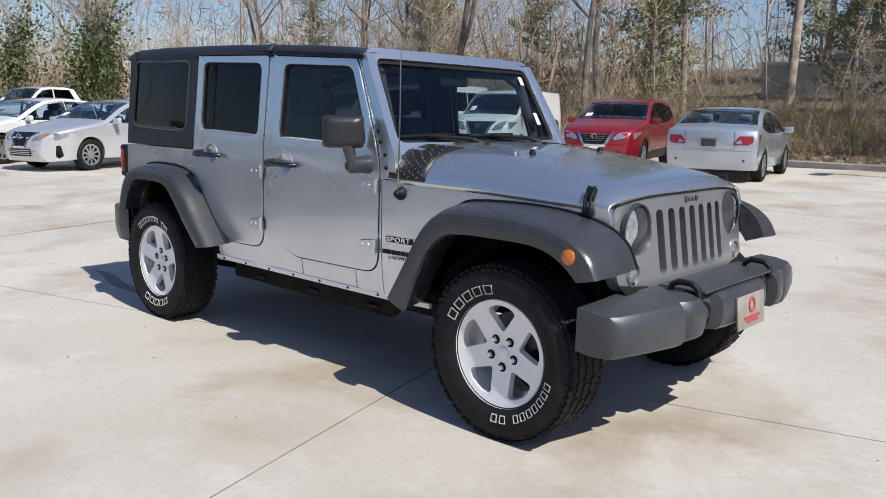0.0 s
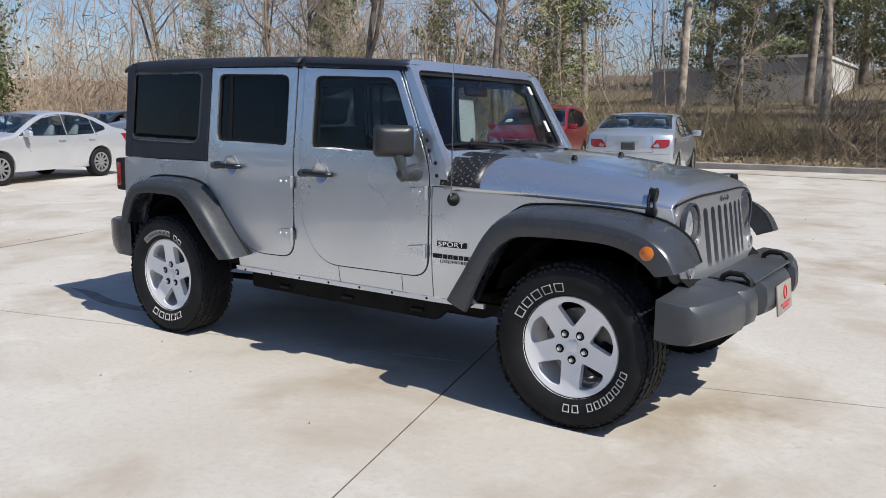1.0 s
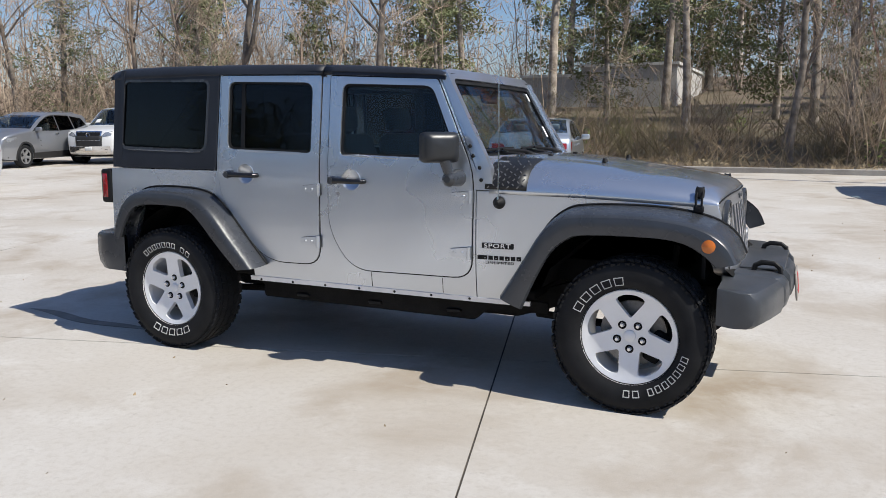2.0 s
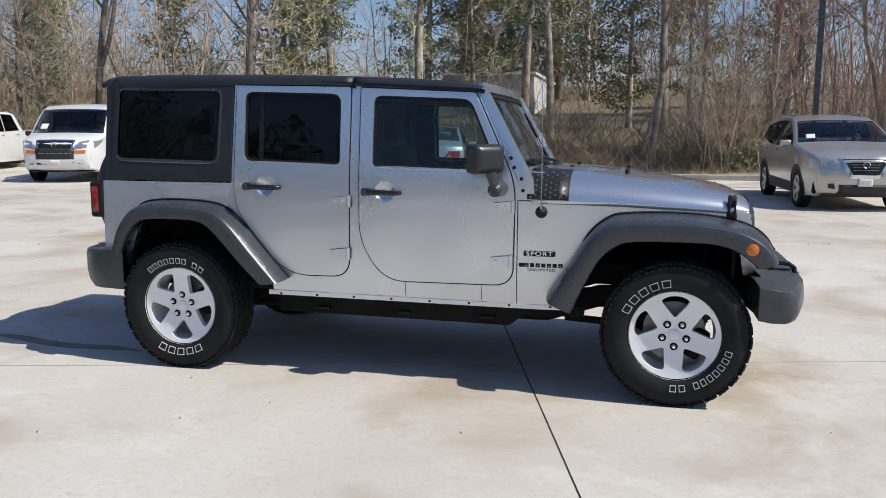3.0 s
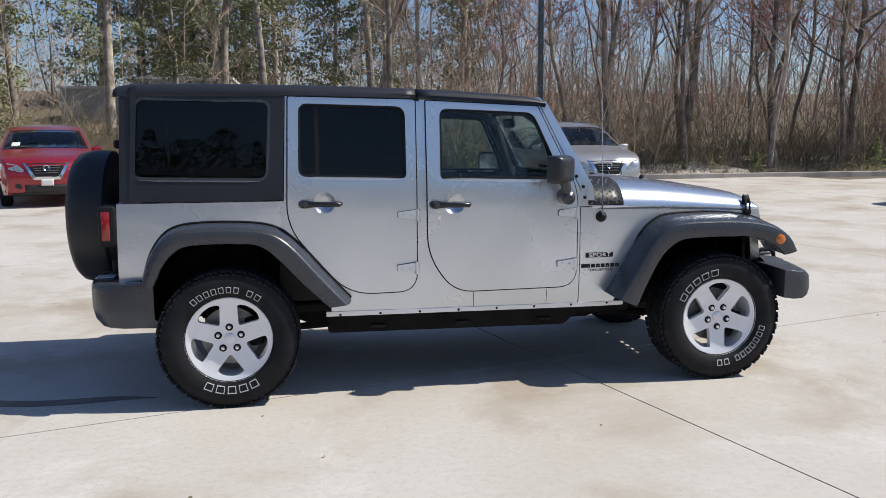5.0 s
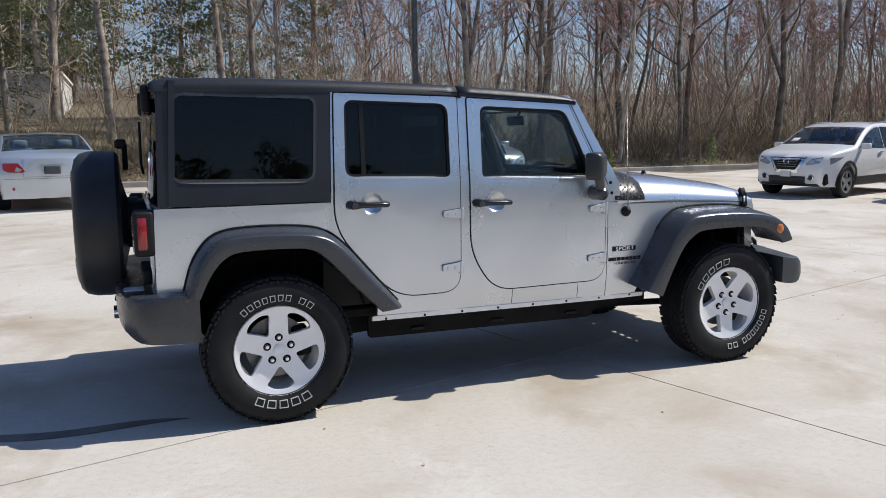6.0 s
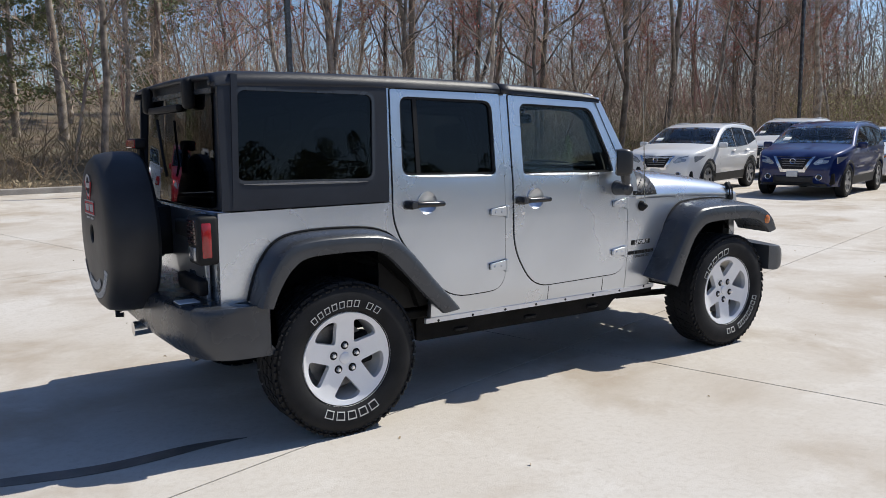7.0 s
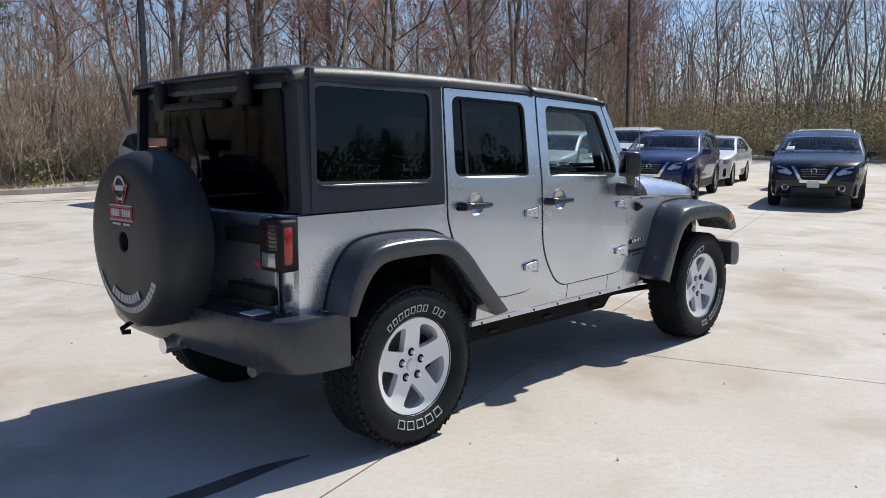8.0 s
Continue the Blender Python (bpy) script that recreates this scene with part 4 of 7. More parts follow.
box(bm, (2.04, 0, 0.694), (0.22, 0.72, 0.014), 0.006)
part("bumper_cap", bm, BUMPER, fb)
for s in (-1, 1):
    bm = bmesh.new()
    tube(bm, [(2.0, s * 0.39, 0.680), (2.01, s * 0.39, 0.715), (2.04, s * 0.39, 0.732), (2.10, s * 0.39, 0.730), (2.13, s * 0.39, 0.708), (2.135, s * 0.39, 0.66)], 0.014, 8)
    part("tow_hook", bm, BLACK, fb, "black looped tow hook")
    bm = bmesh.new()
    lathe(bm, [(0.0, -0.01), (0.04, -0.006), (0.052, 0.003), (0.062, 0.004), (0.064, -0.02)], 24, "x", (2.130, s * 0.322, 0.585))
    fog = part("fog_lamp", bm, BLACK, fb, "round fog lamp recess")
bm = bmesh.new()
box(bm, (2.205, 0.0, 0.572), (0.010, 0.295, 0.150), 0.004, 2, (0, -6, 0))
plate_ob = part("front_plate", bm, DEALER_PLATE, fb, "pale dealer plate with a red emblem")
bm = bmesh.new()
plate(bm, circle(0, 0.600, 0.034, 20), [circle(0, 0.600, 0.025, 20)], lambda v, z, d: (2.2145 - d + (z - 0.572) * -0.1, v, z), 0.003)
for z, w in ((0.545, 0.17), (0.528, 0.12)):
    box(bm, (2.2125 + (0.572 - z) * 0.1, 0, z), (0.003, w, 0.011))
part("plate_print", bm, RED_INK, plate_ob)
bm = bmesh.new()
plate(bm, fillet([(-0.46, 0.468), (0.46, 0.468), (0.56, 0.53), (-0.56, 0.53)], 0.03, 3), [], lambda v, z, d: (2.02 + (z - 0.44) * 0.5 - d, v, z), 0.02)
part("air_dam", bm, UNDER, fb)

bm = bmesh.new()
RB = [(-0.885, -1.875), (-0.888, -2.0), (-0.880, -2.08), (-0.850, -2.15), (-0.785, -2.205), (-0.68, -2.235), (-0.5, -2.255), (-0.2, -2.265)]
rows = []
for v, x in RB + [(-v, x) for v, x in reversed(RB)]:
    inner = -1.865 if abs(v) > 0.8 else -2.0
    rows.append([(inner, v, 0.722), (x + 0.03, v, 0.722), (x + 0.008, v, 0.712), (x, v, 0.69), (x, v, 0.58), (x + 0.012, v, 0.525), (x + 0.05, v, 0.478), (inner, v, 0.475)])
loft(bm, rows, closed=True)
rb = part("rear_bumper", bm, PLASTIC, car, "dark plastic rear bumper", smooth=40)
bm = bmesh.new()
box(bm, (-2.17, -0.60, 0.726), (0.10, 0.10, 0.006), 0.002, 1)
part("step_pad", bm, ALLOY, rb)
for s in (-1, 1):
    bm = bmesh.new()
    plate(bm, [(-2.10, 0.50), (-1.93, 0.50), (-1.93, 0.70), (-2.06, 0.70)], [], lambda x, z, d: (x, s * (0.80 - d), z), 0.05)
    part("bumper_end", bm, BLACK, rb)

# ---- wheels ----
def make_wheel(word_a, word_b):
    """A tyre with blocks and raised white marks, on a five-spoke alloy; its outer face looks along -y.
    word_a, word_b: where the two raised words begin, in degrees clockwise from the top."""
    w = new("wheel")
    bm = bmesh.new()
    R = TYRE_R
    lathe(bm, [(0.236, -0.095), (0.250, -0.112), (0.285, -0.126), (0.330, -0.1275), (0.362, -0.118), (R - 0.011, -0.103), (R - 0.007, -0.085), (R - 0.005, 0.0), (R - 0.007, 0.085), (R - 0.011, 0.103), (0.362, 0.118), (0.33, 0.1275), (0.27, 0.122), (0.236, 0.10)], 72)
    tyre = part("tyre", bm, RUBBER, w, smooth=50)
    bm = bmesh.new()
    n = 64
    for k in range(n):
        a = 2 * math.pi * (k + 0.2 * (k % 2)) / n
        for y, wd, ln, r in ((-0.097, 0.036, 0.034, R - 0.0135), (-0.052, 0.038, 0.035, R - 0.0070), (0.0, 0.040, 0.035, R - 0.0065), (0.052, 0.038, 0.035, R - 0.0070), (0.097, 0.036, 0.034, R - 0.0135)):
            vs = box(bm, (0, 0, 0), (ln, wd, 0.012))
            off = 0.5 if abs(y) < 0.01 or abs(y) > 0.09 else 0.0
            m = Matrix.Rotation(a + off * 2 * math.pi / n, 4, 'Y') @ Matrix.Translation((0, y, r)) @ Matrix.Rotation(0.35 if y > 0 else -0.35, 4, 'Z') @ Matrix.Rotation(0.45 * (1 if y > 0.09 else -1 if y < -0.09 else 0), 4, 'X') 
            bmesh.ops.transform(bm, matrix=m, verts=vs)
        vs = box(bm, (0, 0, 0), (0.022 if k % 2 else 0.016, 0.006, 0.030))
        m = Matrix.Rotation(a, 4, 'Y') @ Matrix.Translation((0, -0.1135, R - 0.034)) @ Matrix.Rotation(0.30, 4, 'X')
        bmesh.ops.transform(bm, matrix=m, verts=vs)
    part("tread", bm, RUBBER, tyre, smooth=0)

    def mark(a0, a1, r0, r1):
        """A raised white outline, an upright oblong."""
        to = lambda r, a: (r * math.sin(radians(a)), r * math.cos(radians(a)))
        bm = bmesh.new()
        w, h = 0.8, (r1 - r0) * 0.10
        for q0, q1, b0, b1 in ((a0, a0 + w, r0, r1), (a1 - w, a1, r0, r1), (a0 + w, a1 - w, r0, r0 + h), (a0 + w, a1 - w, r1 - h, r1)):
            plate(bm, [to(b0, q0), to(b0, q1), to(b1, q1), to(b1, q0)], [], lambda x, z, d: (x, -table_at([(0.25, 0.1172), (0.285, 0.1308), (0.33, 0.1325), (0.362, 0.1230)], math.hypot(x, z)) + d, z), 0.004)
        part("raised_mark", bm, WHITE_INK, tyre)

    # a word of five wide marks, and one of seven with a short one of two, outlined in white
    for k in range(5):
        mark(word_a + k * 12.7, word_a + 9.2 + k * 12.7, 0.264, 0.306)
    for k in range(7):
        mark(word_b + k * 8.2, word_b + 5.6 + k * 8.2, 0.268, 0.303)
    for k in range(2):
        mark(word_b + 64 + k * 9.4, word_b + 70.4 + k * 9.4, 0.268, 0.303)

    # alloy
    outer = circle(0, 0, 0.236, 60)
    holes = []
    for k in range(5):
        c = radians(90 + 36 + 72 * k)
        h = []
        for r, da in ((0.088, 0), (0.20, 22.5), (0.213, 11), (0.214, 0), (0.213, -11), (0.20, -22.5)):
            h.append((r * math.cos(c + radians(da)), r * math.sin(c + radians(da))))
        holes.append(fillet(h, [0.018, 0.018, 0.02, 0.02, 0.02, 0.018], 4))

    def dish(x, z, d):
        r = math.hypot(x, z)
        return (x, table_at([(0.0, -0.070), (0.05, -0.074), (0.085, -0.076), (0.16, -0.088), (0.205, -0.094), (0.225, -0.100), (0.237, -0.104)], r) + d, z)

    bm = bmesh.new()
    cuts = [-0.2, -0.15, -0.1, -0.06, 0, 0.06, 0.1, 0.15, 0.2]
    plate(bm, outer, holes, dish, 0.035, us=cuts, vs=cuts)
    rim = bevelled(part("rim", bm, ALLOY, w, "five-spoke silver alloy", smooth=30), 0.006, 3, 45)
    bm = bmesh.new()
    lathe(bm, [(0.243, -0.108), (0.243, -0.100), (0.232, -0.096), (0.222, -0.06), (0.205, 0.02), (0.215, 0.09), (0.243, 0.10)], 60)
    part("barrel", bm, ALLOY, rim)
    for k in range(5):
        a = radians(90 + 72 * k)
        at = (0.066 * math.cos(a), 0, 0.066 * math.sin(a))
        bm = bmesh.new()
        lathe(bm, [(0.0, -0.094), (0.008, -0.094), (0.0115, -0.088), (0.0115, -0.06)], 6, "y", at)
        part("lug_nut", bm, CHROME, rim)
        bm = bmesh.new()
        lathe(bm, [(0.012, -0.0775), (0.0185, -0.0795), (0.0215, -0.076)], 16, "y", at)
        part("lug_seat", bm, UNDER, rim)
    bm = bmesh.new()
    lathe(bm, [(0.0, -0.083), (0.022, -0.082), (0.029, -0.079), (0.031, -0.07)], 24)
    part("centre_cap", bm, ALLOY, rim)
    bm = bmesh.new()
    lathe(bm, [(0.07, 0.0), (0.165, 0.0), (0.165, 0.02), (0.07, 0.02)], 40)
    lathe(bm, [(0.0, -0.045), (0.07, -0.04), (0.075, 0.02)], 24)
    part("brake_disc", bm, STEEL, w)
    bm = bmesh.new()
    vs = box(bm, (0.0, 0.005, 0.135), (0.17, 0.075, 0.085), 0.02, 2)
    bmesh.ops.rotate(bm, cent=(0, 0, 0), matrix=Matrix.Rotation(radians(80), 3, 'Y'), verts=vs)
    part("brake_caliper", bm, UNDER, w)
    return w


front_wheel = make_wheel(-66 - 36, 103 - 36)
front_wheel.parent = car
front_wheel.matrix_basis = pose(AXLE, -0.786, HUB_Z, 0, 36, 0)
rear_wheel = make_wheel(149, -42)
rear_wheel.parent = car
rear_wheel.matrix_basis = pose(-AXLE, -0.786, HUB_Z, 0, 0, 0)
for x, spin in ((AXLE, 10), (-AXLE, 50)):
    far_wheel = copy_thing(front_wheel, pose(x, 0.786, HUB_Z, 0, spin, 180))
    far_wheel.parent = car

# ---- woods round the lot ----
BARK = material("grey_brown_bark", (0.44, 0.38, 0.32), 0.95, 0, 0.45, 2.5, 14.0, bump=0.9, bump_scale=18.0, second=(0.19, 0.155, 0.125), piece=0.35)
# Darker copy of BARK: the shade of backlit trunks is put into the colour.
DARK_BARK = material("dark_backlit_bark", (0.25, 0.21, 0.175), 0.95, 0, 0.45, 2.5, 14.0, bump=0.9, bump_scale=18.0, second=(0.10, 0.085, 0.07), piece=0.3)
PALE_BARK = material("pale_grey_bark", (0.46, 0.42, 0.365), 0.95, 0, 0.4, 3.0, 16.0, bump=0.7, bump_scale=18.0, second=(0.20, 0.17, 0.14), piece=0.2)
TWIG = material("brown_twigs", (0.50, 0.39, 0.30), 0.95, 0, 0.5, 0.22, 5.0, second=(0.17, 0.125, 0.095), piece=0.25)
# Paler than TWIG: the sun on the woods' edge is put into the colour.
THICKET = material("sun_toned_thicket_twigs", (0.62, 0.49, 0.36), 0.95, 0, 0.5, 0.3, 5.0, second=(0.28, 0.205, 0.145))
RUSSET = material("russet_twigs", (0.58, 0.33, 0.275), 0.95, 0, 0.4, 0.2, 5.0, second=(0.25, 0.17, 0.14))
OLIVE = material("olive_brush", (0.20, 0.19, 0.085), 0.95, 0, 0.4, 0.25, 5.0, second=(0.22, 0.165, 0.11))
RED_BUD = material("red_buds", (0.62, 0.20, 0.17), 0.9, 0, 0.4, 0.8, 5.0, second=(0.33, 0.19, 0.13))
NEEDLES = material("pine_needles", (0.20, 0.235, 0.115), 0.8, 0, 0.5, 0.8, 6.0, second=(0.22, 0.205, 0.105), piece=0.25)
IVY = material("glossy_ivy_leaves", (0.050, 0.085, 0.022), 0.45, 0, 0.5, 1.2, 8.0, second=(0.12, 0.15, 0.045))
BRUSH = material("dry_brush", (0.38, 0.29, 0.19), 0.95, 0, 0.5, 0.35, 4.0, second=(0.17, 0.14, 0.08))
STRAW = material("straw_and_dead_leaves", (0.42, 0.34, 0.22), 0.95, 0, 0.4, 0.7, 6.0, second=(0.25, 0.18, 0.11))
FRESH = material("fresh_green_sprouts", (0.13, 0.17, 0.04), 0.8, 0, 0.4, 0.5, 6.0, second=(0.20, 0.20, 0.06))
SPRING = material("yellow_green_spring_leaves", (0.26, 0.27, 0.085), 0.8, 0, 0.4, 0.5, 6.0, second=(0.33, 0.28, 0.13))
rnd = random.Random(7)


def limb(bm, p, way, length, r0, r1, sides, steps, bend, rise):
    """A crooked tapering branch; returns its points."""
    pts, rad = [p.copy()], [r0]
    d = way.normalized()
    for k in range(steps):
        d = (d + Vector((rnd.gauss(0, bend), rnd.gauss(0, bend), rnd.gauss(0, bend * 0.6) + rise))).normalized()
        p = p + d * (length / steps)
        pts.append(p.copy())
        rad.append(lerp(r0, r1, (k + 1) / steps))
    tube(bm, pts, rad, sides, caps=False)
    return pts, rad


def spray(bm, p, way, length, r, kink=False):
    """A thin twig: a three-sided spike, with a kink where it is asked for."""
    d = way.normalized()
    a = d.orthogonal().normalized() * r
    b = d.cross(a)
    e = p + d * length + Vector((rnd.gauss(0, 0.12), rnd.gauss(0, 0.12), rnd.gauss(0.06, 0.08))) * length
    base = [bm.verts.new(p + a), bm.verts.new(p - a * 0.5 + b * 0.87), bm.verts.new(p - a * 0.5 - b * 0.87)]
    tip = bm.verts.new(e)
    if kink:
        q = p + d * (length * 0.5) + Vector((rnd.gauss(0, 0.08), rnd.gauss(0, 0.08), rnd.gauss(0.03, 0.05))) * length
        mid = [bm.verts.new(q + a * 0.6), bm.verts.new(q - a * 0.3 + b * 0.52), bm.verts.new(q - a * 0.3 - b * 0.52)]
        for k in range(3):
            bm.faces.new((base[k], base[(k + 1) % 3], mid[(k + 1) % 3], mid[k]))
        base = mid
    for k in range(3):
        bm.faces.new((base[k], base[(k + 1) % 3], tip))
    return e


def leaf(bm, p, size):
    """A small folded leaf or bud clump."""
    a = Vector((rnd.gauss(0, 1), rnd.gauss(0, 1), rnd.gauss(0, 1))).normalized()
    b = a.orthogonal().normalized()
    c = a.cross(b)
    vs = [bm.verts.new(p + v * size) for v in (a, b * 0.55 + c * 0.12, -a, -b * 0.55 + c * 0.12)]
    bm.faces.new((vs[0], vs[1], vs[2]))
    bm.faces.new((vs[0], vs[2], vs[3]))


def bare_tree(height, girth, crown_from, limbs, bark, buds=0.0, lean=0.07, twigs=3, ivy=0.0, fork=False):
    """A leafless wood tree: a trunk, limbs that fork and fork again, and a crown of fine twigs, with red buds or ivy where it has them."""
    t = new("bare_tree")
    bm, tw, lf = bmesh.new(), bmesh.new(), bmesh.new()
    way = Vector((rnd.gauss(0, lean), rnd.gauss(0, lean), 1))
    pts, rad = limb(bm, Vector((0, 0, -0.4)), way, height, girth, 0.02, 9, 14, 0.085, 0.04)
    stems = [(pts, rad)]
    if fork:
        k = rnd.randint(2, 4)
        stems.append(limb(bm, pts[k], way + Vector((rnd.choice((-0.5, 0.5)), rnd.gauss(0, 0.3), 0)), height * 0.7, rad[k] * 0.75, 0.02, 7, 10, 0.08, 0.06))
    for q in range(limbs):
        ps, rs = stems[q % len(stems)]
        f = lerp(crown_from, 0.97, (q + rnd.random()) / limbs) * (len(ps) - 1)
        i = min(int(f), len(ps) - 2)
        p = ps[i].lerp(ps[i + 1], f - i)
        a = rnd.random() * 2 * math.pi
        out = Vector((math.cos(a), math.sin(a), rnd.uniform(0.35, 1.3)))
        ln = height * rnd.uniform(0.14, 0.34) * (1.15 - f / len(ps))
        r = max(0.014, lerp(rs[i], rs[i + 1], f - i) * rnd.uniform(0.35, 0.6))
        lp, lr = limb(bm, p, out, ln * 1.3, r, 0.009, 5, 6, 0.20, 0.10)
        for k in range(1, len(lp)):
            for z in range(2 if k > 2 else 1):
                o2 = (lp[k] - lp[k - 1]).normalized() + Vector((rnd.gauss(0, 0.65), rnd.gauss(0, 0.65), rnd.gauss(0.25, 0.4)))
                sp, sr = limb(tw, lp[k], o2, ln * rnd.uniform(0.25, 0.55), max(0.008, lr[k] * 0.55), 0.005, 3, 3, 0.26, 0.09)
                for e in sp[1:]:
                    for w in range(twigs):
                        v = o2.normalized() + Vector((rnd.gauss(0, 0.75), rnd.gauss(0, 0.75), rnd.gauss(0.3, 0.5)))
                        tip = spray(tw, e, v, rnd.uniform(0.25, 0.8), 0.0058)
                        if rnd.random() < buds:
                            for c in range(2):
                                leaf(lf, e.lerp(tip, rnd.uniform(0.3, 1.0)), rnd.uniform(0.035, 0.075))
    if ivy:
        for k in range(int(1100 * ivy)):
            h = min(0.8, max(0.05, rnd.gauss(0.36, 0.15)))
            f = h * (len(pts) - 1)
            i = int(f)
            p = pts[i].lerp(pts[i + 1], f - i)
            a = rnd.random() * 6.283
            leaf(lf, p + Vector((math.cos(a), math.sin(a), 0)) * (rad[i] + abs(rnd.gauss(0, 0.28)) * ivy), rnd.uniform(0.06, 0.13))
    part("trunk", bm, bark, t, smooth=70)
    part("crown", tw, TWIG, t, "fine bare twigs", smooth=0)
    if buds or ivy:
        part("bud_haze" if not ivy else "ivy", lf, RED_BUD if not ivy else IVY, t, "red spring buds" if not ivy else "green ivy climbing the trunk", smooth=0)
    else:
        lf.free()
    return t


def pine(height, crown_from=0.35, boughs=54):
    """An evergreen: whorled boughs that carry tufts of needles, denser towards their ends."""
    t = new("pine_tree")
    bm, lf = bmesh.new(), bmesh.new()
    pts, rad = limb(bm, Vector((0, 0, -0.4)), Vector((0, 0, 1)), height, 0.20, 0.03, 8, 12, 0.02, 0.02)
    for q in range(boughs):
        f = lerp(crown_from, 0.98, (q + rnd.random()) / boughs) * (len(pts) - 1)
        i = min(int(f), len(pts) - 2)
        p = pts[i].lerp(pts[i + 1], f - i)
        a = rnd.random() * 6.283
        ln = lerp(2.9, 0.7, f / len(pts)) * rnd.uniform(0.55, 1.15)
        lp, lr = limb(bm, p, Vector((math.cos(a), math.sin(a), 0.2)), ln, 0.032, 0.008, 4, 4, 0.14, 0.05)
        for k, e in enumerate(lp[1:]):
            for w in range(15 + 7 * k):
                leaf(lf, e + Vector((rnd.gauss(0, 0.24), rnd.gauss(0, 0.24), rnd.gauss(0.05, 0.13))), rnd.uniform(0.045, 0.12))
    part("trunk", bm, BARK, t, smooth=70)
    part("crown", lf, NEEDLES, t, "dark green needles", smooth=0)
    return t


def shrub_mass(name, spots, mat, label, category, stems, height, r):
    """One tangle of thin stems over many spots."""
    bm = bmesh.new()
    for x, y, s in spots:
        z = land(x, y)
        for k in range(stems):
            p = Vector((x + rnd.gauss(0, 0.35 * s), y + rnd.gauss(0, 0.35 * s), z - 0.03))
            w = Vector((rnd.gauss(0, 0.75), rnd.gauss(0, 0.75), 1))
            ln = height * s * rnd.uniform(0.4, 1.15)
            tip = spray(bm, p, w, ln, r, True)
            for j in range(2):
                m = p.lerp(tip, rnd.uniform(0.3, 0.9))
                spray(bm, m, w + Vector((rnd.gauss(0, 0.8), rnd.gauss(0, 0.8), 0)), ln * rnd.uniform(0.2, 0.5), r * 0.7)
    return tagged(part(name, bm, mat, smooth=0), label, category, kind="stuff")


kinds = [bare_tree(15, 0.125, 0.30, 26, DARK_BARK), bare_tree(17, 0.165, 0.45, 26, PALE_BARK, lean=0.03), bare_tree(13, 0.09, 0.26, 26, BARK, buds=0.8),
         bare_tree(16, 0.15, 0.28, 28, DARK_BARK, lean=0.05, fork=True), bare_tree(10, 0.06, 0.20, 24, TWIG, lean=0.10, twigs=3), bare_tree(18, 0.11, 0.48, 24, PALE_BARK, lean=0.05), bare_tree(14, 0.075, 0.26, 26, TWIG, lean=0.09, fork=True, twigs=3)]
KIND_WORDS = ["tall bare dark-barked woodland tree", "tall straight tree with pale grey trunk", "bare maple hazed with red spring buds", "forked bare woodland tree with crooked limbs",
              "thin bare sapling with many fine twigs", "slender pale-barked bare tree", "thin forked bare tree leaning in the undergrowth"]
for k, w in zip(kinds, KIND_WORDS):
    tagged(k, w + " behind the kerb", "tree", "bare trees round the lot")
ivy_tree = tagged(bare_tree(9, 0.14, 0.30, 16, BARK, ivy=2.6), "bare tree thickly wrapped in green ivy", "tree")
pine_tree = tagged(pine(15), "tall pine with dark green crown", "tree", "pines in the woods")
young_pine = tagged(pine(10, 0.10), "bushy young pine with green boughs to the ground", "tree", "pines in the woods")


def stand(ob, x, y, s=1.0, first=None):
    m = pose(x, y, land(x, y), 0, 0, rnd.uniform(0, 360)) @ Matrix.Scale(s, 4)
    c = copy_thing(ob, m)
    c.scale = (s, s, s)
    return c


spots = []
for k in range(24):
    spots.append((rnd.uniform(-42, 44), 19.6 + abs(rnd.gauss(0, 5.0)) + 0.5))
for k in range(20):
    spots.append((45.5 + abs(rnd.gauss(0, 7)), rnd.uniform(-14, 30)))
for k in range(9):
    spots.append((-32.5 - abs(rnd.gauss(0, 6)), rnd.uniform(-12, 24)))
for k in range(6):
    spots.append((rnd.uniform(-45, 55), 33 + rnd.random() * 10))
for x, y in spots:
    if -15 < x < 9 and y > 25:
        y += 24
    ob = rnd.choices(kinds, (5, 4, 4, 4, 5, 4, 4))[0]
    stand(ob, x, y, rnd.uniform(0.75, 1.15))
for x, y, s in ((-14, 30, 1.1), (-9.5, 33, 1.2), (2, 31, 1.0), (-31, 33, 1.0), (7, 36, 1.1), (-5, 38, 1.2), (-2.5, 28, 0.9), (-11.5, 27, 0.8), (-17, 34, 1.0)):
    stand(pine_tree, x, y, s)
for x, y, s in ((-14, 51.5, 1.5), (-12, 54, 1.6), (-10.2, 51.5, 1.45), (-8.3, 54, 1.6), (-6.6, 51.5, 1.5), (-4.8, 53.5, 1.6), (-2.8, 52, 1.4), (-16.5, 34, 1.1), (-25, 26, 0.8), (-29, 31, 1.0), (3.5, 39, 1.0), (-20, 29, 0.9), (-12.5, 26.5, 0.7), (-6.2, 30.5, 0.8), (-34, 26, 1.1), (0.5, 33, 0.9), (9, 44, 1.2)):
    stand(young_pine, x, y, s)
for k in range(16):
    stand(kinds[2], 3 + 2.5 * k + rnd.uniform(-1, 1), 22 + rnd.random() * 6, rnd.uniform(0.8, 1.15))
for x, y, s in ((9.5, 21.0, 0.95), (12.5, 22.5, 1.1), (15.2, 20.6, 0.9), (19.0, 21.8, 1.1), (22.5, 20.8, 1.0), (27, 22.5, 1.15), (33, 21.5, 1.0), (1.5, 20.6, 0.95), (-12, 20.8, 1.0), (-19, 21.5, 1.05)):
    stand(rnd.choice((kinds[0], kinds[3])), x, y, s)
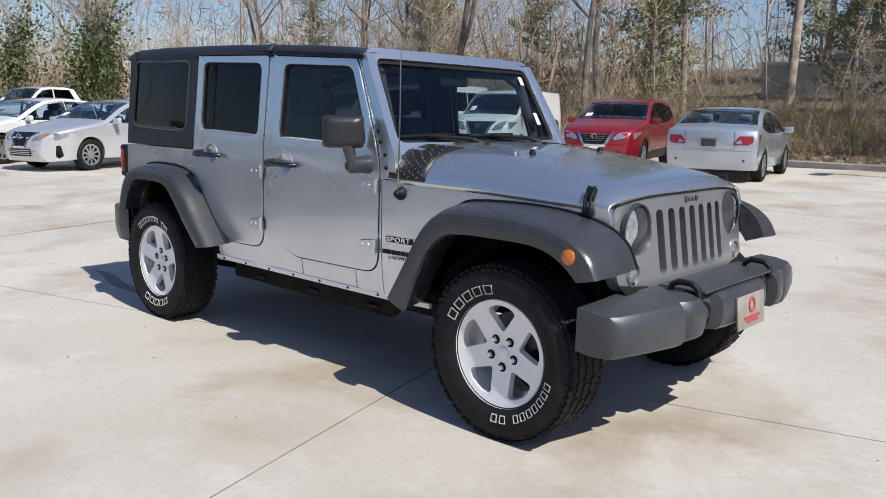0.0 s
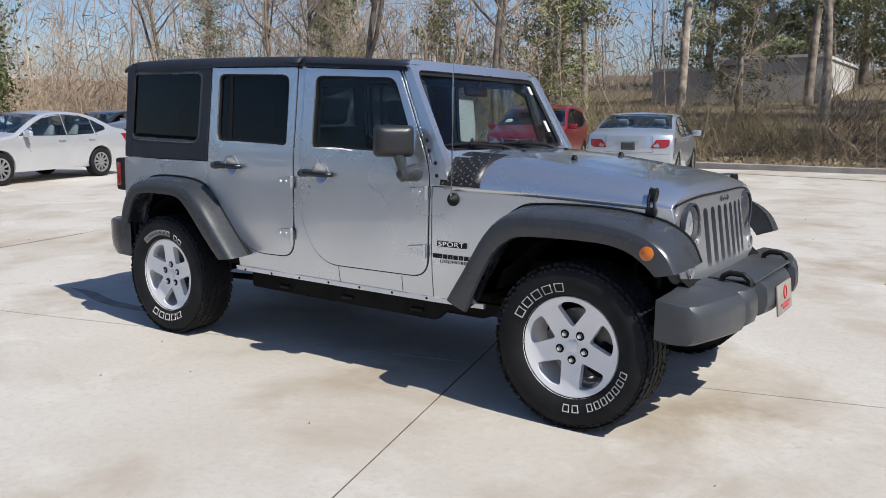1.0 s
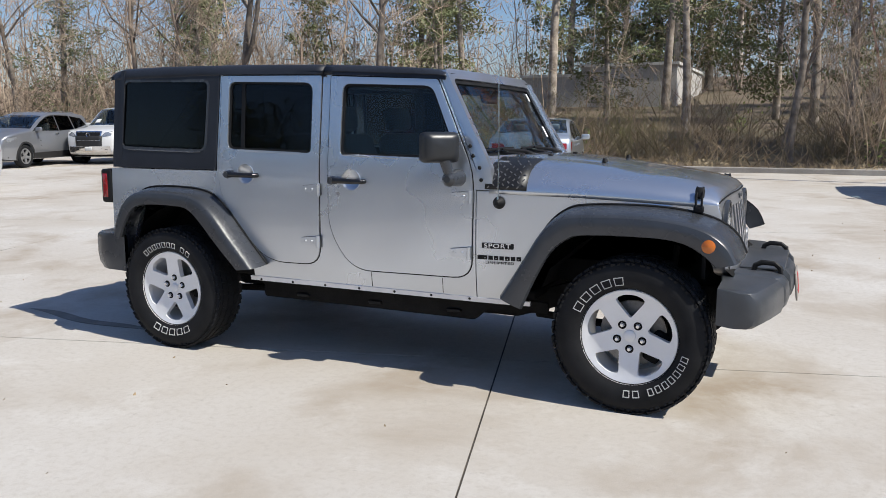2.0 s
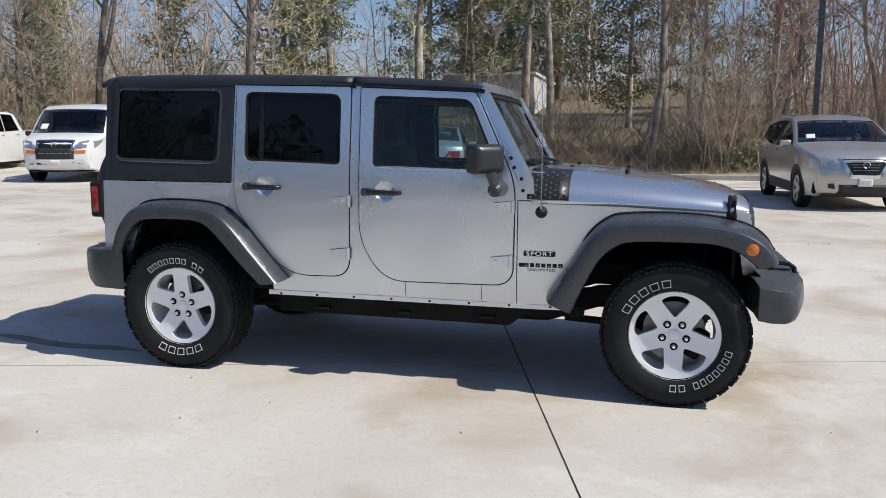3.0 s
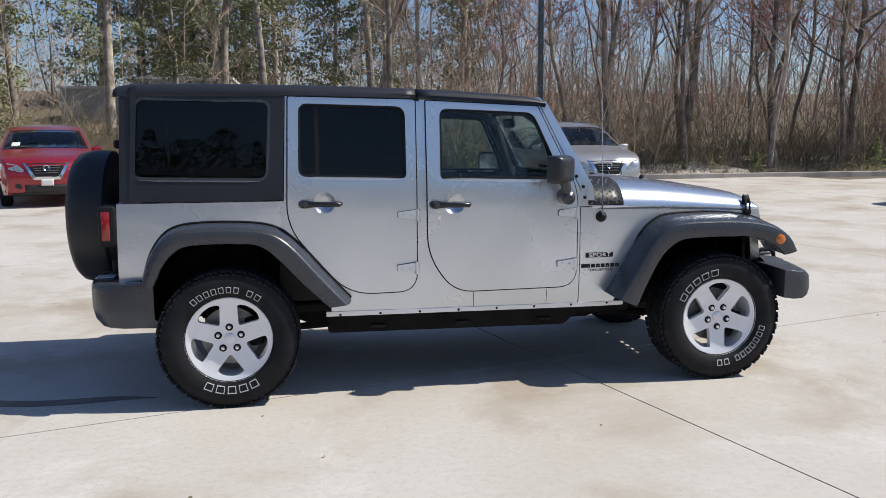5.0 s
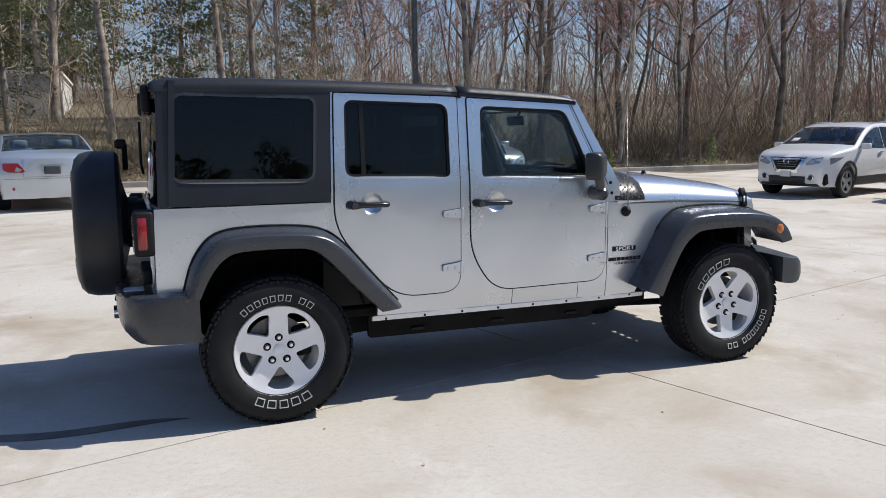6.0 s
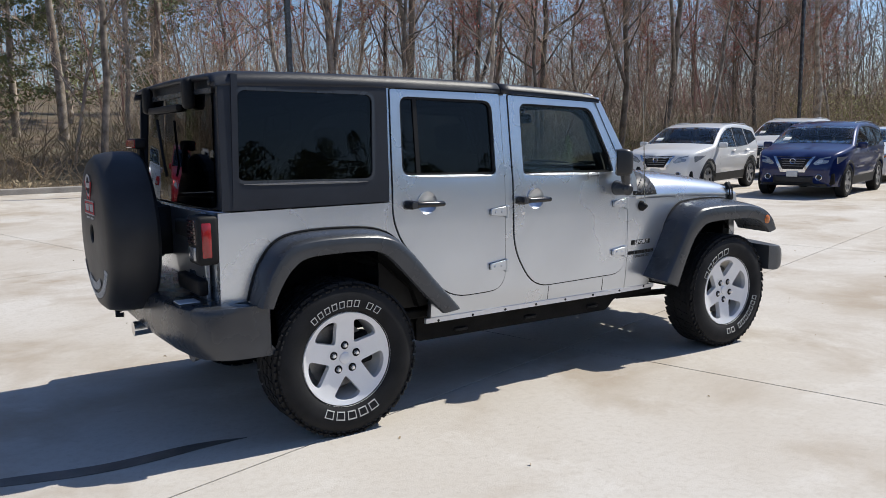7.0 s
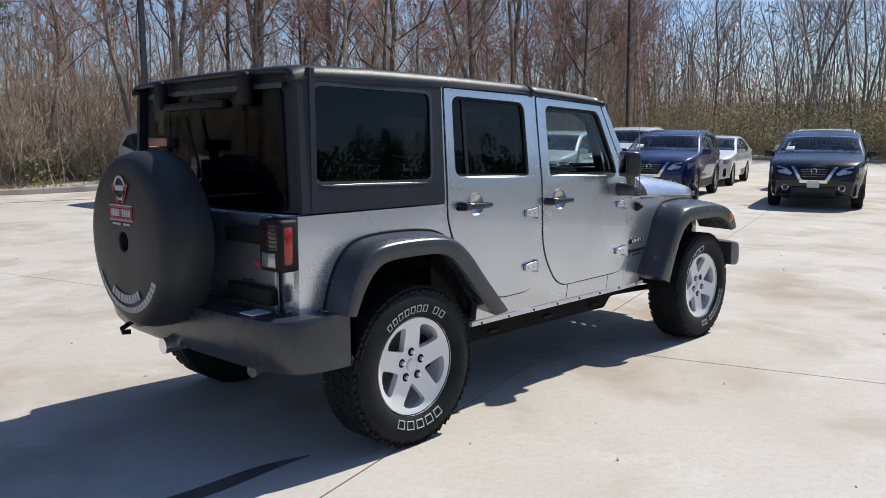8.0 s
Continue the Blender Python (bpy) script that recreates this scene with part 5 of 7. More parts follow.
for x, y, s in ((-33, 12.5, 1.0), (-34.5, 14.5, 0.85), (-36.0, 10.5, 0.9)):
    stand(ivy_tree, x, y, s)
for ob in (*kinds, ivy_tree, pine_tree, young_pine):
    for o in (*ob.children_recursive, ob):
        bpy.data.objects.remove(o)

# far woods
def sapling(height, girth, branches, twigs, reach):
    """The points and faces of one crooked stem with forking branches, to be set down many times."""
    bm = bmesh.new()
    pts, rad = limb(bm, Vector((0, 0, -0.25)), Vector((rnd.gauss(0, 0.12), rnd.gauss(0, 0.12), 1)), height, girth, girth * 0.2, 4, 6, 0.10, 0.05)
    for q in range(branches):
        f = rnd.uniform(0.12, 0.98) * 6
        i = min(int(f), 5)
        p = pts[i].lerp(pts[i + 1], f - i)
        a = rnd.random() * 6.283
        out = Vector((math.cos(a), math.sin(a), rnd.uniform(0.1, 1.4)))
        lp, lr = limb(bm, p, out, rnd.uniform(*reach), max(rad[i] * 0.36, 0.006), 0.005, 3, 3, 0.24, 0.12)
        for e in lp[1:]:
            for w in range(twigs):
                spray(bm, e, out + Vector((rnd.gauss(0, 0.8), rnd.gauss(0, 0.8), rnd.gauss(0.4, 0.5))), rnd.uniform(0.25, 0.6) * reach[1] * 0.6, 0.006)
    bmesh.ops.triangulate(bm, faces=bm.faces[:])
    bm.verts.index_update()
    co = np.array([v.co[:] for v in bm.verts])
    tri = np.array([[v.index for v in f.verts] for f in bm.faces])
    bm.free()
    return co, tri


def wood_mass(name, n, mat, label, region, stems, scale=(0.7, 1.3)):
    """Many saplings in one mesh, each turned, leaned and scaled its own way."""
    verts, tris, base = [], [], 0
    for k in range(n):
        co, tri = stems[k % len(stems)]
        x, y = region(k)
        s = rnd.uniform(*scale)
        m = np.array((Euler((rnd.gauss(0, 0.09), rnd.gauss(0, 0.09), rnd.uniform(0, 6.283))).to_matrix() @ Matrix.Diagonal((s, s, s * rnd.uniform(0.85, 1.2)))))
        verts.append(co @ m.T + np.array((x, y, land(x, y))))
        tris.append(tri + base)
        base += len(co)
    verts, tris = np.concatenate(verts), np.concatenate(tris)
    me = bpy.data.meshes.new(name)
    me.from_pydata(verts.tolist(), [], tris.tolist())
    me.materials.append(mat)
    tagged(new(name, me), label, "woods", kind="stuff")


def glade(x, y):
    """The thin stretch of wood before the low building."""
    return -15 < x < 9 and 24 < y < 46 and rnd.random() < 0.85


def wood_spot(k):
    if k % 5 == 0:
        return 50 + rnd.random() * 45, rnd.uniform(-30, 60)
    if k % 5 == 1:
        return -37 - rnd.random() * 40, rnd.uniform(-30, 60)
    x, y = rnd.uniform(-75, 80), 24 + rnd.random() * 45
    return (x, y + 32) if glade(x, y) else (x, y)


def edge_spot(k):
    if k % 6 == 0:
        return 45 + abs(rnd.gauss(0, 4)), rnd.uniform(-14, 24)
    if k % 6 == 1:
        return -32 - abs(rnd.gauss(0, 4)), rnd.uniform(-12, 24)
    x = rnd.uniform(-34, 46)
    if k % 7 == 2:
        return rnd.uniform(2.0, 11.0), 19.6 + abs(rnd.gauss(0, 2.5))
    if -12 < x < 3 and k % 3:
        x += 22 if k % 2 else -20
    return x, 19.8 + abs(rnd.gauss(0, 3.5))


TALL_STEMS = [sapling(rnd.uniform(8, 12), rnd.uniform(0.028, 0.06), 17, 3, (0.9, 2.4)) for k in range(7)]
LOW_STEMS = [sapling(rnd.uniform(3.0, 6.0), rnd.uniform(0.012, 0.024), 15, 3, (0.4, 1.4)) for k in range(9)]
wood_mass("far_woods", 330, TWIG, "dense bare brown woods rising behind the lot", wood_spot, TALL_STEMS)
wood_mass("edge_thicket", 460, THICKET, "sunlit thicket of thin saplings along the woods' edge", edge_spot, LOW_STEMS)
# Dark bark here carries the shade of woods seen against the sun.
wood_mass("end_woods", 210, DARK_BARK, "grey-brown woods beyond the end of the lot", lambda k: (47 + 45 * rnd.random(), rnd.uniform(-35, 48)), TALL_STEMS, (0.9, 1.6))
wood_mass("budding_woods", 120, RUSSET, "woods hazed russet with spring buds", lambda k: (rnd.uniform(4, 75), 23 + rnd.random() * 30), TALL_STEMS)


def far_belt(name, n, mat, label, region, stems, tall):
    """The depth of the woods: thin trunks and a haze of crooked twigs that thins out upwards."""
    bm = bmesh.new()
    for k in range(n):
        x, y = region()
        z = land(x, y)
        if k < stems:
            spray(bm, Vector((x, y, z - 0.3)), Vector((rnd.gauss(0, 0.08), rnd.gauss(0, 0.08), 1)), rnd.uniform(0.5, 1.5) * tall, rnd.uniform(0.04, 0.10), True)
        else:
            p = Vector((x, y, z + 0.1 + tall * rnd.random() ** 1.7))
            spray(bm, p, Vector((rnd.gauss(0, 0.7), rnd.gauss(0, 0.7), rnd.gauss(0.6, 0.6))), rnd.uniform(0.7, 2.0), rnd.uniform(0.022, 0.045), True)
    tagged(part(name, bm, mat, smooth=0), label, "woods", kind="stuff")


far_belt("deep_woods", 5600, TWIG, "brown depth of the woods behind the lot", lambda: (rnd.uniform(-75, 85), rnd.uniform(51, 72)), 220, 7.0)
# Same dark colour for depth: backlit shade painted in.
far_belt("deep_end_woods", 8000, DARK_BARK, "grey-brown depth of the woods beyond the end kerb", lambda: (rnd.uniform(66, 90), rnd.uniform(-35, 65)), 260, 12.0)
far_belt("deep_side_woods", 3600, TWIG, "brown depth of the woods beside the lot", lambda: (rnd.uniform(-60, -37), rnd.uniform(-8, 45)), 40, 9.0)
far_belt("deep_corner_woods", 2600, TWIG, "tangled brown woods at the corner of the lot", lambda: (rnd.uniform(-40, -16), rnd.uniform(25, 46)), 30, 8.0)
far_belt("deep_budding_woods", 800, RUSSET, "russet depth of the budding woods", lambda: (rnd.uniform(8, 60), rnd.uniform(36, 52)), 60, 7.0)


def fringe(n, off, width):
    out = []
    for k in range(n):
        q = rnd.random()
        if q < 0.54:
            out.append((rnd.uniform(-31, 43), 18.7 + off + abs(rnd.gauss(0, width)), rnd.uniform(0.5, 1.2)))
        elif q < 0.84:
            out.append((44.0 + off + abs(rnd.gauss(0, width)), rnd.uniform(-12, 20), rnd.uniform(0.5, 1.2)))
        else:
            out.append((-31.5 - off - abs(rnd.gauss(0, width)), rnd.uniform(-12, 20), rnd.uniform(0.5, 1.2)))
    return out


shrub_mass("hillside_scrub", [(x, y + 30 * glade(x, y), rnd.uniform(0.7, 1.6)) for x, y in [(rnd.uniform(-70, 75), 22 + 42 * rnd.random()) for k in range(760)]] + [(45 + 40 * rnd.random(), rnd.uniform(-25, 60), rnd.uniform(0.7, 1.6)) for k in range(330)] + [(-33 - 35 * rnd.random(), rnd.uniform(-25, 55), rnd.uniform(0.7, 1.6)) for k in range(250)],
           TWIG, "brown leafless scrub covering the slope under the trees", "scrub", 6, 4.2, 0.014)
shrub_mass("olive_brush", [(rnd.uniform(-30, 42), 20.5 + 6 * rnd.random(), rnd.uniform(0.5, 1.3)) for k in range(330)], OLIVE, "olive brush with the first leaves under the trees", "scrub", 8, 2.6, 0.011)
shrub_mass("undergrowth", fringe(1050, 0.9, 4.5), BRUSH, "tangled brown leafless undergrowth behind the kerb", "undergrowth", 9, 1.9, 0.013)
shrub_mass("dry_grass", fringe(760, 0.0, 0.6), STRAW, "dry straw-coloured grass and dead stems along the kerb", "grass", 8, 0.55, 0.008)
bm = bmesh.new()
for x, y, s in fringe(70, 1.0, 3.0):
    for k in range(70):
        leaf(bm, Vector((x + rnd.gauss(0, 0.5 * s), y + rnd.gauss(0, 0.5 * s), land(x, y) + abs(rnd.gauss(0, 0.7 * s)))), rnd.uniform(0.04, 0.09))
tagged(part("green_sprouts", bm, FRESH, smooth=0), "patches of fresh green leaves in the brush", "shrubs", kind="stuff")
bm = bmesh.new()
for k in range(110):
    x, y, s = 45 + abs(rnd.gauss(0, 3.0)), rnd.uniform(6, 29), rnd.uniform(0.8, 1.7)
    for q in range(170):
        leaf(bm, Vector((x + rnd.gauss(0, 0.7 * s), y + rnd.gauss(0, 0.7 * s), land(x, y) + abs(rnd.gauss(1.7, 0.7 * s)))), rnd.uniform(0.05, 0.11))
tagged(part("spring_shrubs", bm, SPRING, smooth=0), "yellow-green spring shrubs along the end of the lot", "shrubs", kind="stuff")
bm = bmesh.new()
for x, y, s in fringe(420, 0.0, 0.8):
    for k in range(14):
        leaf(bm, Vector((x + rnd.gauss(0, 0.5), y + rnd.gauss(0, 0.3), land(x, y) + 0.02 + 0.03 * rnd.random())), rnd.uniform(0.04, 0.09))
tagged(part("leaf_litter", bm, STRAW, smooth=0), "dead leaves lying behind the kerb", "leaves", kind="stuff")

# the line of pines across the road, seen in the windows
bm = bmesh.new()
for k in range(120):
    x, y = -62 + 1.4 * k + rnd.uniform(-1, 1), -62 - 14 * rnd.random()
    h, w = rnd.uniform(5.0, 9.5) + 0.05 * max(0.0, x) + 0.14 * max(0.0, -x), rnd.uniform(2.6, 4.6)
    tube(bm, [(x, y, 1.5), (x, y, 2.0 + h * 0.8)], [0.16, 0.05], 5)
    for q in range(620):
        f = rnd.random() ** 1.25
        a, r = rnd.random() * 6.283, w * math.sqrt(max(0.0, 1 - (1.6 * f - 0.6) ** 2)) * rnd.uniform(0.2, 1.0)
        leaf(bm, Vector((x + r * math.cos(a), y + r * math.sin(a), 1.0 + (h + 0.8) * f)), rnd.uniform(0.15, 0.34))
tagged(part("pine_treeline", bm, NEEDLES, smooth=0), "dark line of pines beyond the road", "woods", kind="stuff")

# two fresh evergreen seedlings by the kerb
for x, y, w, h in ((13.55, 19.0, 0.26, 0.7), (18.0, 19.1, 0.36, 1.1)):
    bush = thing("evergreen_seedling", "small bright green evergreen seedling behind the kerb", "shrub", "evergreen seedlings", pose(x, y, land(x, y)))
    bm, lf = bmesh.new(), bmesh.new()
    tube(bm, [(0, 0, -0.1), (0.01, 0, h * 0.5), (0, 0.01, h)], [0.02, 0.012, 0.004], 6)
    for k in range(420):
        f = rnd.random()
        a, r = rnd.random() * 6.283, w * (1.1 - f) * rnd.uniform(0.3, 1.0)
        leaf(lf, Vector((r * math.cos(a), r * math.sin(a), h * lerp(0.08, 1.05, f))), rnd.uniform(0.025, 0.06))
    part("stem", bm, BARK, bush)
    part("foliage", lf, FRESH, bush, smooth=0)

# ---- parked cars ----
def paint(name, c, metal=0.3, rough=0.3, spec=0.4):
    return material(name, c, rough, metal, 0.05, 2.0, 700.0, coat=1.0, spec=spec)


CAR_WHITE = paint("white_car_paint", (0.74, 0.74, 0.73), 0.0)
CAR_SILVER = paint("silver_car_paint", (0.62, 0.635, 0.655), 0.5)
CAR_ICE = paint("ice_silver_car_paint", (0.50, 0.55, 0.61), 0.6)
CAR_RED = paint("deep_red_car_paint", (0.30, 0.012, 0.022), 0.3)
CAR_BLUE = paint("dark_blue_car_paint", (0.005, 0.014, 0.082), 0.1, spec=0.1)
CAR_BLACK = paint("black_car_paint", (0.004, 0.005, 0.011), 0.0, spec=0.05)
CAR_GREY = paint("grey_car_paint", (0.30, 0.31, 0.33), 0.6)
CAR_DARK = paint("charcoal_car_paint", (0.03, 0.033, 0.04), 0.4)
CAR_BEIGE = paint("pale_champagne_car_paint", (0.47, 0.462, 0.45), 0.6)
CAR_RIM = material("machined_grey_rim", (0.42, 0.425, 0.435), 0.3, 0.7, 0.1, 9.0, 200.0)
PALE_CLOTH = material("pale_grey_seat_cloth", (0.40, 0.39, 0.37), 0.9, 0, 0.15, 9.0, 300.0)
CLAD = material("black_cladding", (0.020, 0.020, 0.021), 0.6, 0, 0.2, 9.0, 300.0)


def small_wheel(radius, spokes):
    """A road wheel for the parked cars; its outer face looks along -y."""
    w = new("wheel")
    bm = bmesh.new()
    k = radius / 0.34
    lathe(bm, [(0.23 * k, -0.09), (0.25 * k, -0.108), (0.31 * k, -0.11), (0.335 * k, -0.09), (radius, -0.06), (radius, 0.06), (0.335 * k, 0.09), (0.30 * k, 0.11), (0.23 * k, 0.09)], 40)
    part("tyre", bm, RUBBER, w)
    holes = []
    for q in range(spokes):
        c = 2 * math.pi * (q + 0.5) / spokes
        d = math.pi / spokes * 0.66
        holes.append(fillet([(r * k * math.cos(c + a), r * k * math.sin(c + a)) for r, a in ((0.07, 0), (0.195, -d), (0.205, 0), (0.195, d))], 0.012, 2))
    bm = bmesh.new()
    plate(bm, circle(0, 0, 0.235 * k, 36), holes, lambda x, z, d: (x, -0.075 - 0.02 * math.hypot(x, z) / 0.23 + d, z), 0.03)
    part("rim", bm, CAR_RIM, w)
    bm = bmesh.new()
    lathe(bm, [(0.0, -0.02), (0.22 * k, -0.02), (0.232 * k, -0.09)], 28)
    part("brake_disc", bm, UNDER, w)
    return w


ROAD_WHEELS = {r: small_wheel(r, n) for r, n in ((0.325, 10), (0.35, 5), (0.37, 7), (0.39, 6))}

# outlines from the nose under the bumper over the roof to the tail; then the glass, in metres along (x) and up (z)
SHAPES = {
    "sedan": dict(top=[(2.30, 0.20), (2.40, 0.30), (2.42, 0.52), (2.36, 0.68), (2.18, 0.80), (1.85, 0.88), (1.12, 0.985), (0.98, 1.03), (0.50, 1.28), (0.22, 1.39), (-0.10, 1.445), (-0.55, 1.46), (-1.00, 1.42), (-1.35, 1.33), (-1.80, 1.14), (-2.02, 1.09), (-2.28, 1.06), (-2.38, 1.00), (-2.42, 0.75), (-2.40, 0.45), (-2.30, 0.26)],
                  screen=(7, 9), back=(12, 14), width=1.81, axles=(1.42, -1.33), wheel=0.325, belt=0.95, tumble=0.46,
                  glass=[[(0.92, 0.985), (0.42, 1.235), (0.06, 1.375), (-0.30, 1.392), (-0.30, 0.965)], [(-0.36, 0.965), (-0.36, 1.392), (-0.80, 1.375), (-1.10, 1.30), (-1.14, 0.985)], [(-1.19, 0.99), (-1.15, 1.29), (-1.52, 1.12), (-1.52, 1.06)]],
                  seams=(0.98, -0.33, -1.2), lamp=(0.60, 0.78), tail=(0.74, 0.98)),
    "crossover": dict(top=[(2.12, 0.26), (2.24, 0.36), (2.27, 0.62), (2.22, 0.86), (2.06, 0.97), (1.75, 1.04), (1.12, 1.12), (1.0, 1.16), (0.55, 1.42), (0.28, 1.545), (-0.05, 1.625), (-0.6, 1.66), (-1.3, 1.63), (-1.78, 1.575), (-1.88, 1.52), (-2.14, 1.14), (-2.22, 1.05), (-2.26, 0.80), (-2.24, 0.48), (-2.12, 0.30)],
                      screen=(7, 9), back=(14, 15), width=1.83, axles=(1.36, -1.32), wheel=0.35, belt=1.08, tumble=0.44,
                      glass=[[(0.95, 1.11), (0.50, 1.36), (0.10, 1.53), (-0.22, 1.555), (-0.22, 1.09)], [(-0.28, 1.09), (-0.28, 1.56), (-0.95, 1.54), (-1.02, 1.12)], [(-1.08, 1.13), (-1.02, 1.53), (-1.58, 1.46), (-1.78, 1.25)]],
                      seams=(0.98, -0.25, -1.12), lamp=(0.72, 0.90), tail=(0.86, 1.10), rails=True, clad=True),
    "van": dict(top=[(2.72, 0.36), (2.80, 0.50), (2.80, 0.76), (2.74, 0.98), (2.62, 1.08), (2.05, 1.20), (1.92, 1.24), (1.45, 1.72), (1.28, 1.86), (1.0, 1.96), (0.2, 2.02), (-2.3, 2.02), (-2.66, 1.96), (-2.76, 1.80), (-2.82, 1.0), (-2.82, 0.55), (-2.74, 0.42)],
                screen=(6, 8), back=(13, 14), width=2.0, axles=(1.78, -1.62), wheel=0.37, belt=1.18, tumble=0.16,
                glass=[[(1.78, 1.22), (1.42, 1.62), (1.30, 1.74), (0.86, 1.78), (0.86, 1.20)], [(0.58, 1.26), (0.58, 1.80), (-0.62, 1.80), (-0.62, 1.26)], [(-0.74, 1.26), (-0.74, 1.80), (-2.40, 1.78), (-2.40, 1.26)]],
                seams=(1.72, 0.72, -0.68), lamp=(0.84, 1.06), tail=(0.9, 1.3)),
    "cargo_van": dict(top=[(2.22, 0.24), (2.34, 0.36), (2.36, 0.62), (2.28, 0.90), (2.05, 1.06), (1.72, 1.16), (1.60, 1.20), (1.05, 1.62), (0.85, 1.74), (0.55, 1.82), (0.0, 1.85), (-1.9, 1.83), (-2.16, 1.78), (-2.26, 1.62), (-2.32, 1.0), (-2.32, 0.5), (-2.24, 0.32)],
                      screen=(6, 8), back=(13, 14), width=1.73, axles=(1.42, -1.48), wheel=0.325, belt=1.12, tumble=0.16,
                      glass=[[(1.55, 1.15), (1.08, 1.52), (0.92, 1.64), (0.42, 1.67), (0.42, 1.13)]],
                      seams=(1.45, 0.35, -0.75), lamp=(0.78, 1.02), tail=(0.9, 1.3)),
    "pickup": dict(top=[(2.66, 0.36), (2.74, 0.50), (2.74, 0.80), (2.68, 1.05), (2.50, 1.12), (1.35, 1.20), (1.22, 1.25), (0.75, 1.66), (0.55, 1.79), (0.25, 1.85), (-0.5, 1.86), (-0.86, 1.80), (-1.10, 1.36), (-1.16, 1.26), (-1.20, 1.245), (-2.80, 1.25), (-2.86, 1.20), (-2.88, 0.62), (-2.80, 0.48)],
                   screen=(6, 8), back=(11, 12), width=1.95, axles=(1.78, -1.75), wheel=0.39, belt=1.22, tumble=0.30,
                   glass=[[(1.10, 1.24), (0.72, 1.58), (0.48, 1.74), (0.12, 1.77), (0.12, 1.23)], [(0.04, 1.23), (0.04, 1.77), (-0.62, 1.75), (-0.84, 1.26)]],
                   seams=(1.20, 0.08, -0.90), lamp=(0.88, 1.06), tail=(0.85, 1.2)),
}


def parked_car(shape, colour, label, front_left, heading, group="parked cars", length=1.0, height=1.0, grille="v", plate_white=True, rails=True, fogs=True):
    """A parked car. front_left: where its front left wheel stands; heading: degrees of its nose."""
    q = SHAPES[shape]
    W = q["width"] / 2
    top = [(x * length, z * height) for x, z in q["top"]]
    ax = [a * length for a in q["axles"]]
    R, belt = q["wheel"], q["belt"] * height
    x_lo, x_hi = min(p[0] for p in top), max(p[0] for p in top)

    def hw(x, z):
        w = W
        for e, n in ((x_hi, 0.75), (-x_lo, 0.6)):
            d = (x if e == x_hi else -x) - (e - n)
            if d > 0:
                w -= 0.20 * (d / n) ** 2.2
        w -= 0.05 * max(0, (0.62 - z)) / 0.35
        return w - max(0, z - belt) * q["tumble"] * 0.8

    def bend(x, y):
        d = min(max((x - (x_hi - 0.9)) / 0.9, 0), 1) - min(max((-x - (-x_lo - 0.8)) / 0.8, 0), 1)
        return x - 0.16 * d * (y / W) ** 2

    arch = []
    for a in reversed(ax):
        arch += [(a + (R + 0.05) * math.cos(radians(t)), R + (R + 0.05) * math.sin(radians(t))) for t in range(200, -21, -20)]
    outline = top + [(p[0], max(p[1], 0.24)) for p in arch]
    n = len(outline)
    nor = []
    for i in range(n):
        a, b = Vector(outline[i - 1]), Vector(outline[(i + 1) % n])
        t = (b - a).normalized()
        nor.append(Vector((t.y, -t.x)) * -1)
    if nor[len(top) // 2].y < 0:
        nor = [-v for v in nor]
    rad = [0.075 if 1 <= i < len(top) - 1 else 0.012 for i in range(n)]
    cols = [(90, None), (60, None), (30, None), (0, None), (0, 0.7), (0, 0.35), (0, 0.0)]

    def strip(i, col, s, lift=0.0):
        o, m, r = Vector(outline[i]), nor[i], rad[i]
        a, f = col
        inn = o - m * r
        w = hw(inn.x, inn.y)
        p = o - m * (r * (1 - math.cos(radians(a)))) + m * lift
        y = w - r + r * math.sin(radians(a))
        if f is not None:
            y = (w - r) * f
            if m.y > 0.3:
                p = p + m * (0.028 * (1 - f * f))
        return (bend(p.x, y), s * y, p.y)

    car_ob = thing("parked_car", label, "car", group)
    bm = bmesh.new()
    order = [(c, -1) for c in cols] + [(c, 1) for c in reversed(cols[:-1])]
    rows = [[bm.verts.new(strip(i % n, c, s)) for c, s in order] for i in range(n + 1)]
    open_rows = {*range(*q["screen"]), *range(*q["back"])}
    for i in range(n):
        for k in range(len(order) - 1):
            if i in open_rows and 3 <= k < len(order) - 4:
                continue
            bm.faces.new((rows[i][k], rows[i][k + 1], rows[i + 1][k + 1], rows[i + 1][k]))
    panes = [fillet([(x * length, z * height) for x, z in g], 0.03, 3) for g in q["glass"]]
    side_loop = [tuple(Vector(outline[i]) - nor[i] * rad[i]) for i in range(n)]
    for s in (-1, 1):
        tmp = bmesh.new()
        ring = [tmp.verts.new((p[0], 0, p[1])) for p in side_loop]
        for i in range(n):
            tmp.edges.new((ring[i - 1], ring[i]))
        for pane_loop in panes:
            ring = [tmp.verts.new((p[0], 0, p[1])) for p in pane_loop]
            for i in range(len(ring)):
                tmp.edges.new((ring[i - 1], ring[i]))
        bmesh.ops.triangle_fill(tmp, use_beauty=True, edges=tmp.edges[:])
        for co, no in [((0, 0, z), (0, 0, 1)) for z in (0.5, 0.62, 0.75, belt, belt + 0.2, belt + 0.4)] + [((x, 0, 0), (1, 0, 0)) for x in (x_lo + 0.15, x_lo + 0.35, x_lo + 0.6, x_hi - 0.75, x_hi - 0.5, x_hi - 0.3, x_hi - 0.15)]:
            bmesh.ops.bisect_plane(tmp, geom=tmp.verts[:] + tmp.edges[:] + tmp.faces[:], plane_co=co, plane_no=no, dist=1e-4)
        tmp.verts.index_update()
        vs = [bm.verts.new((bend(v.co.x, hw(v.co.x, v.co.z)), s * hw(v.co.x, v.co.z), v.co.z)) for v in tmp.verts]
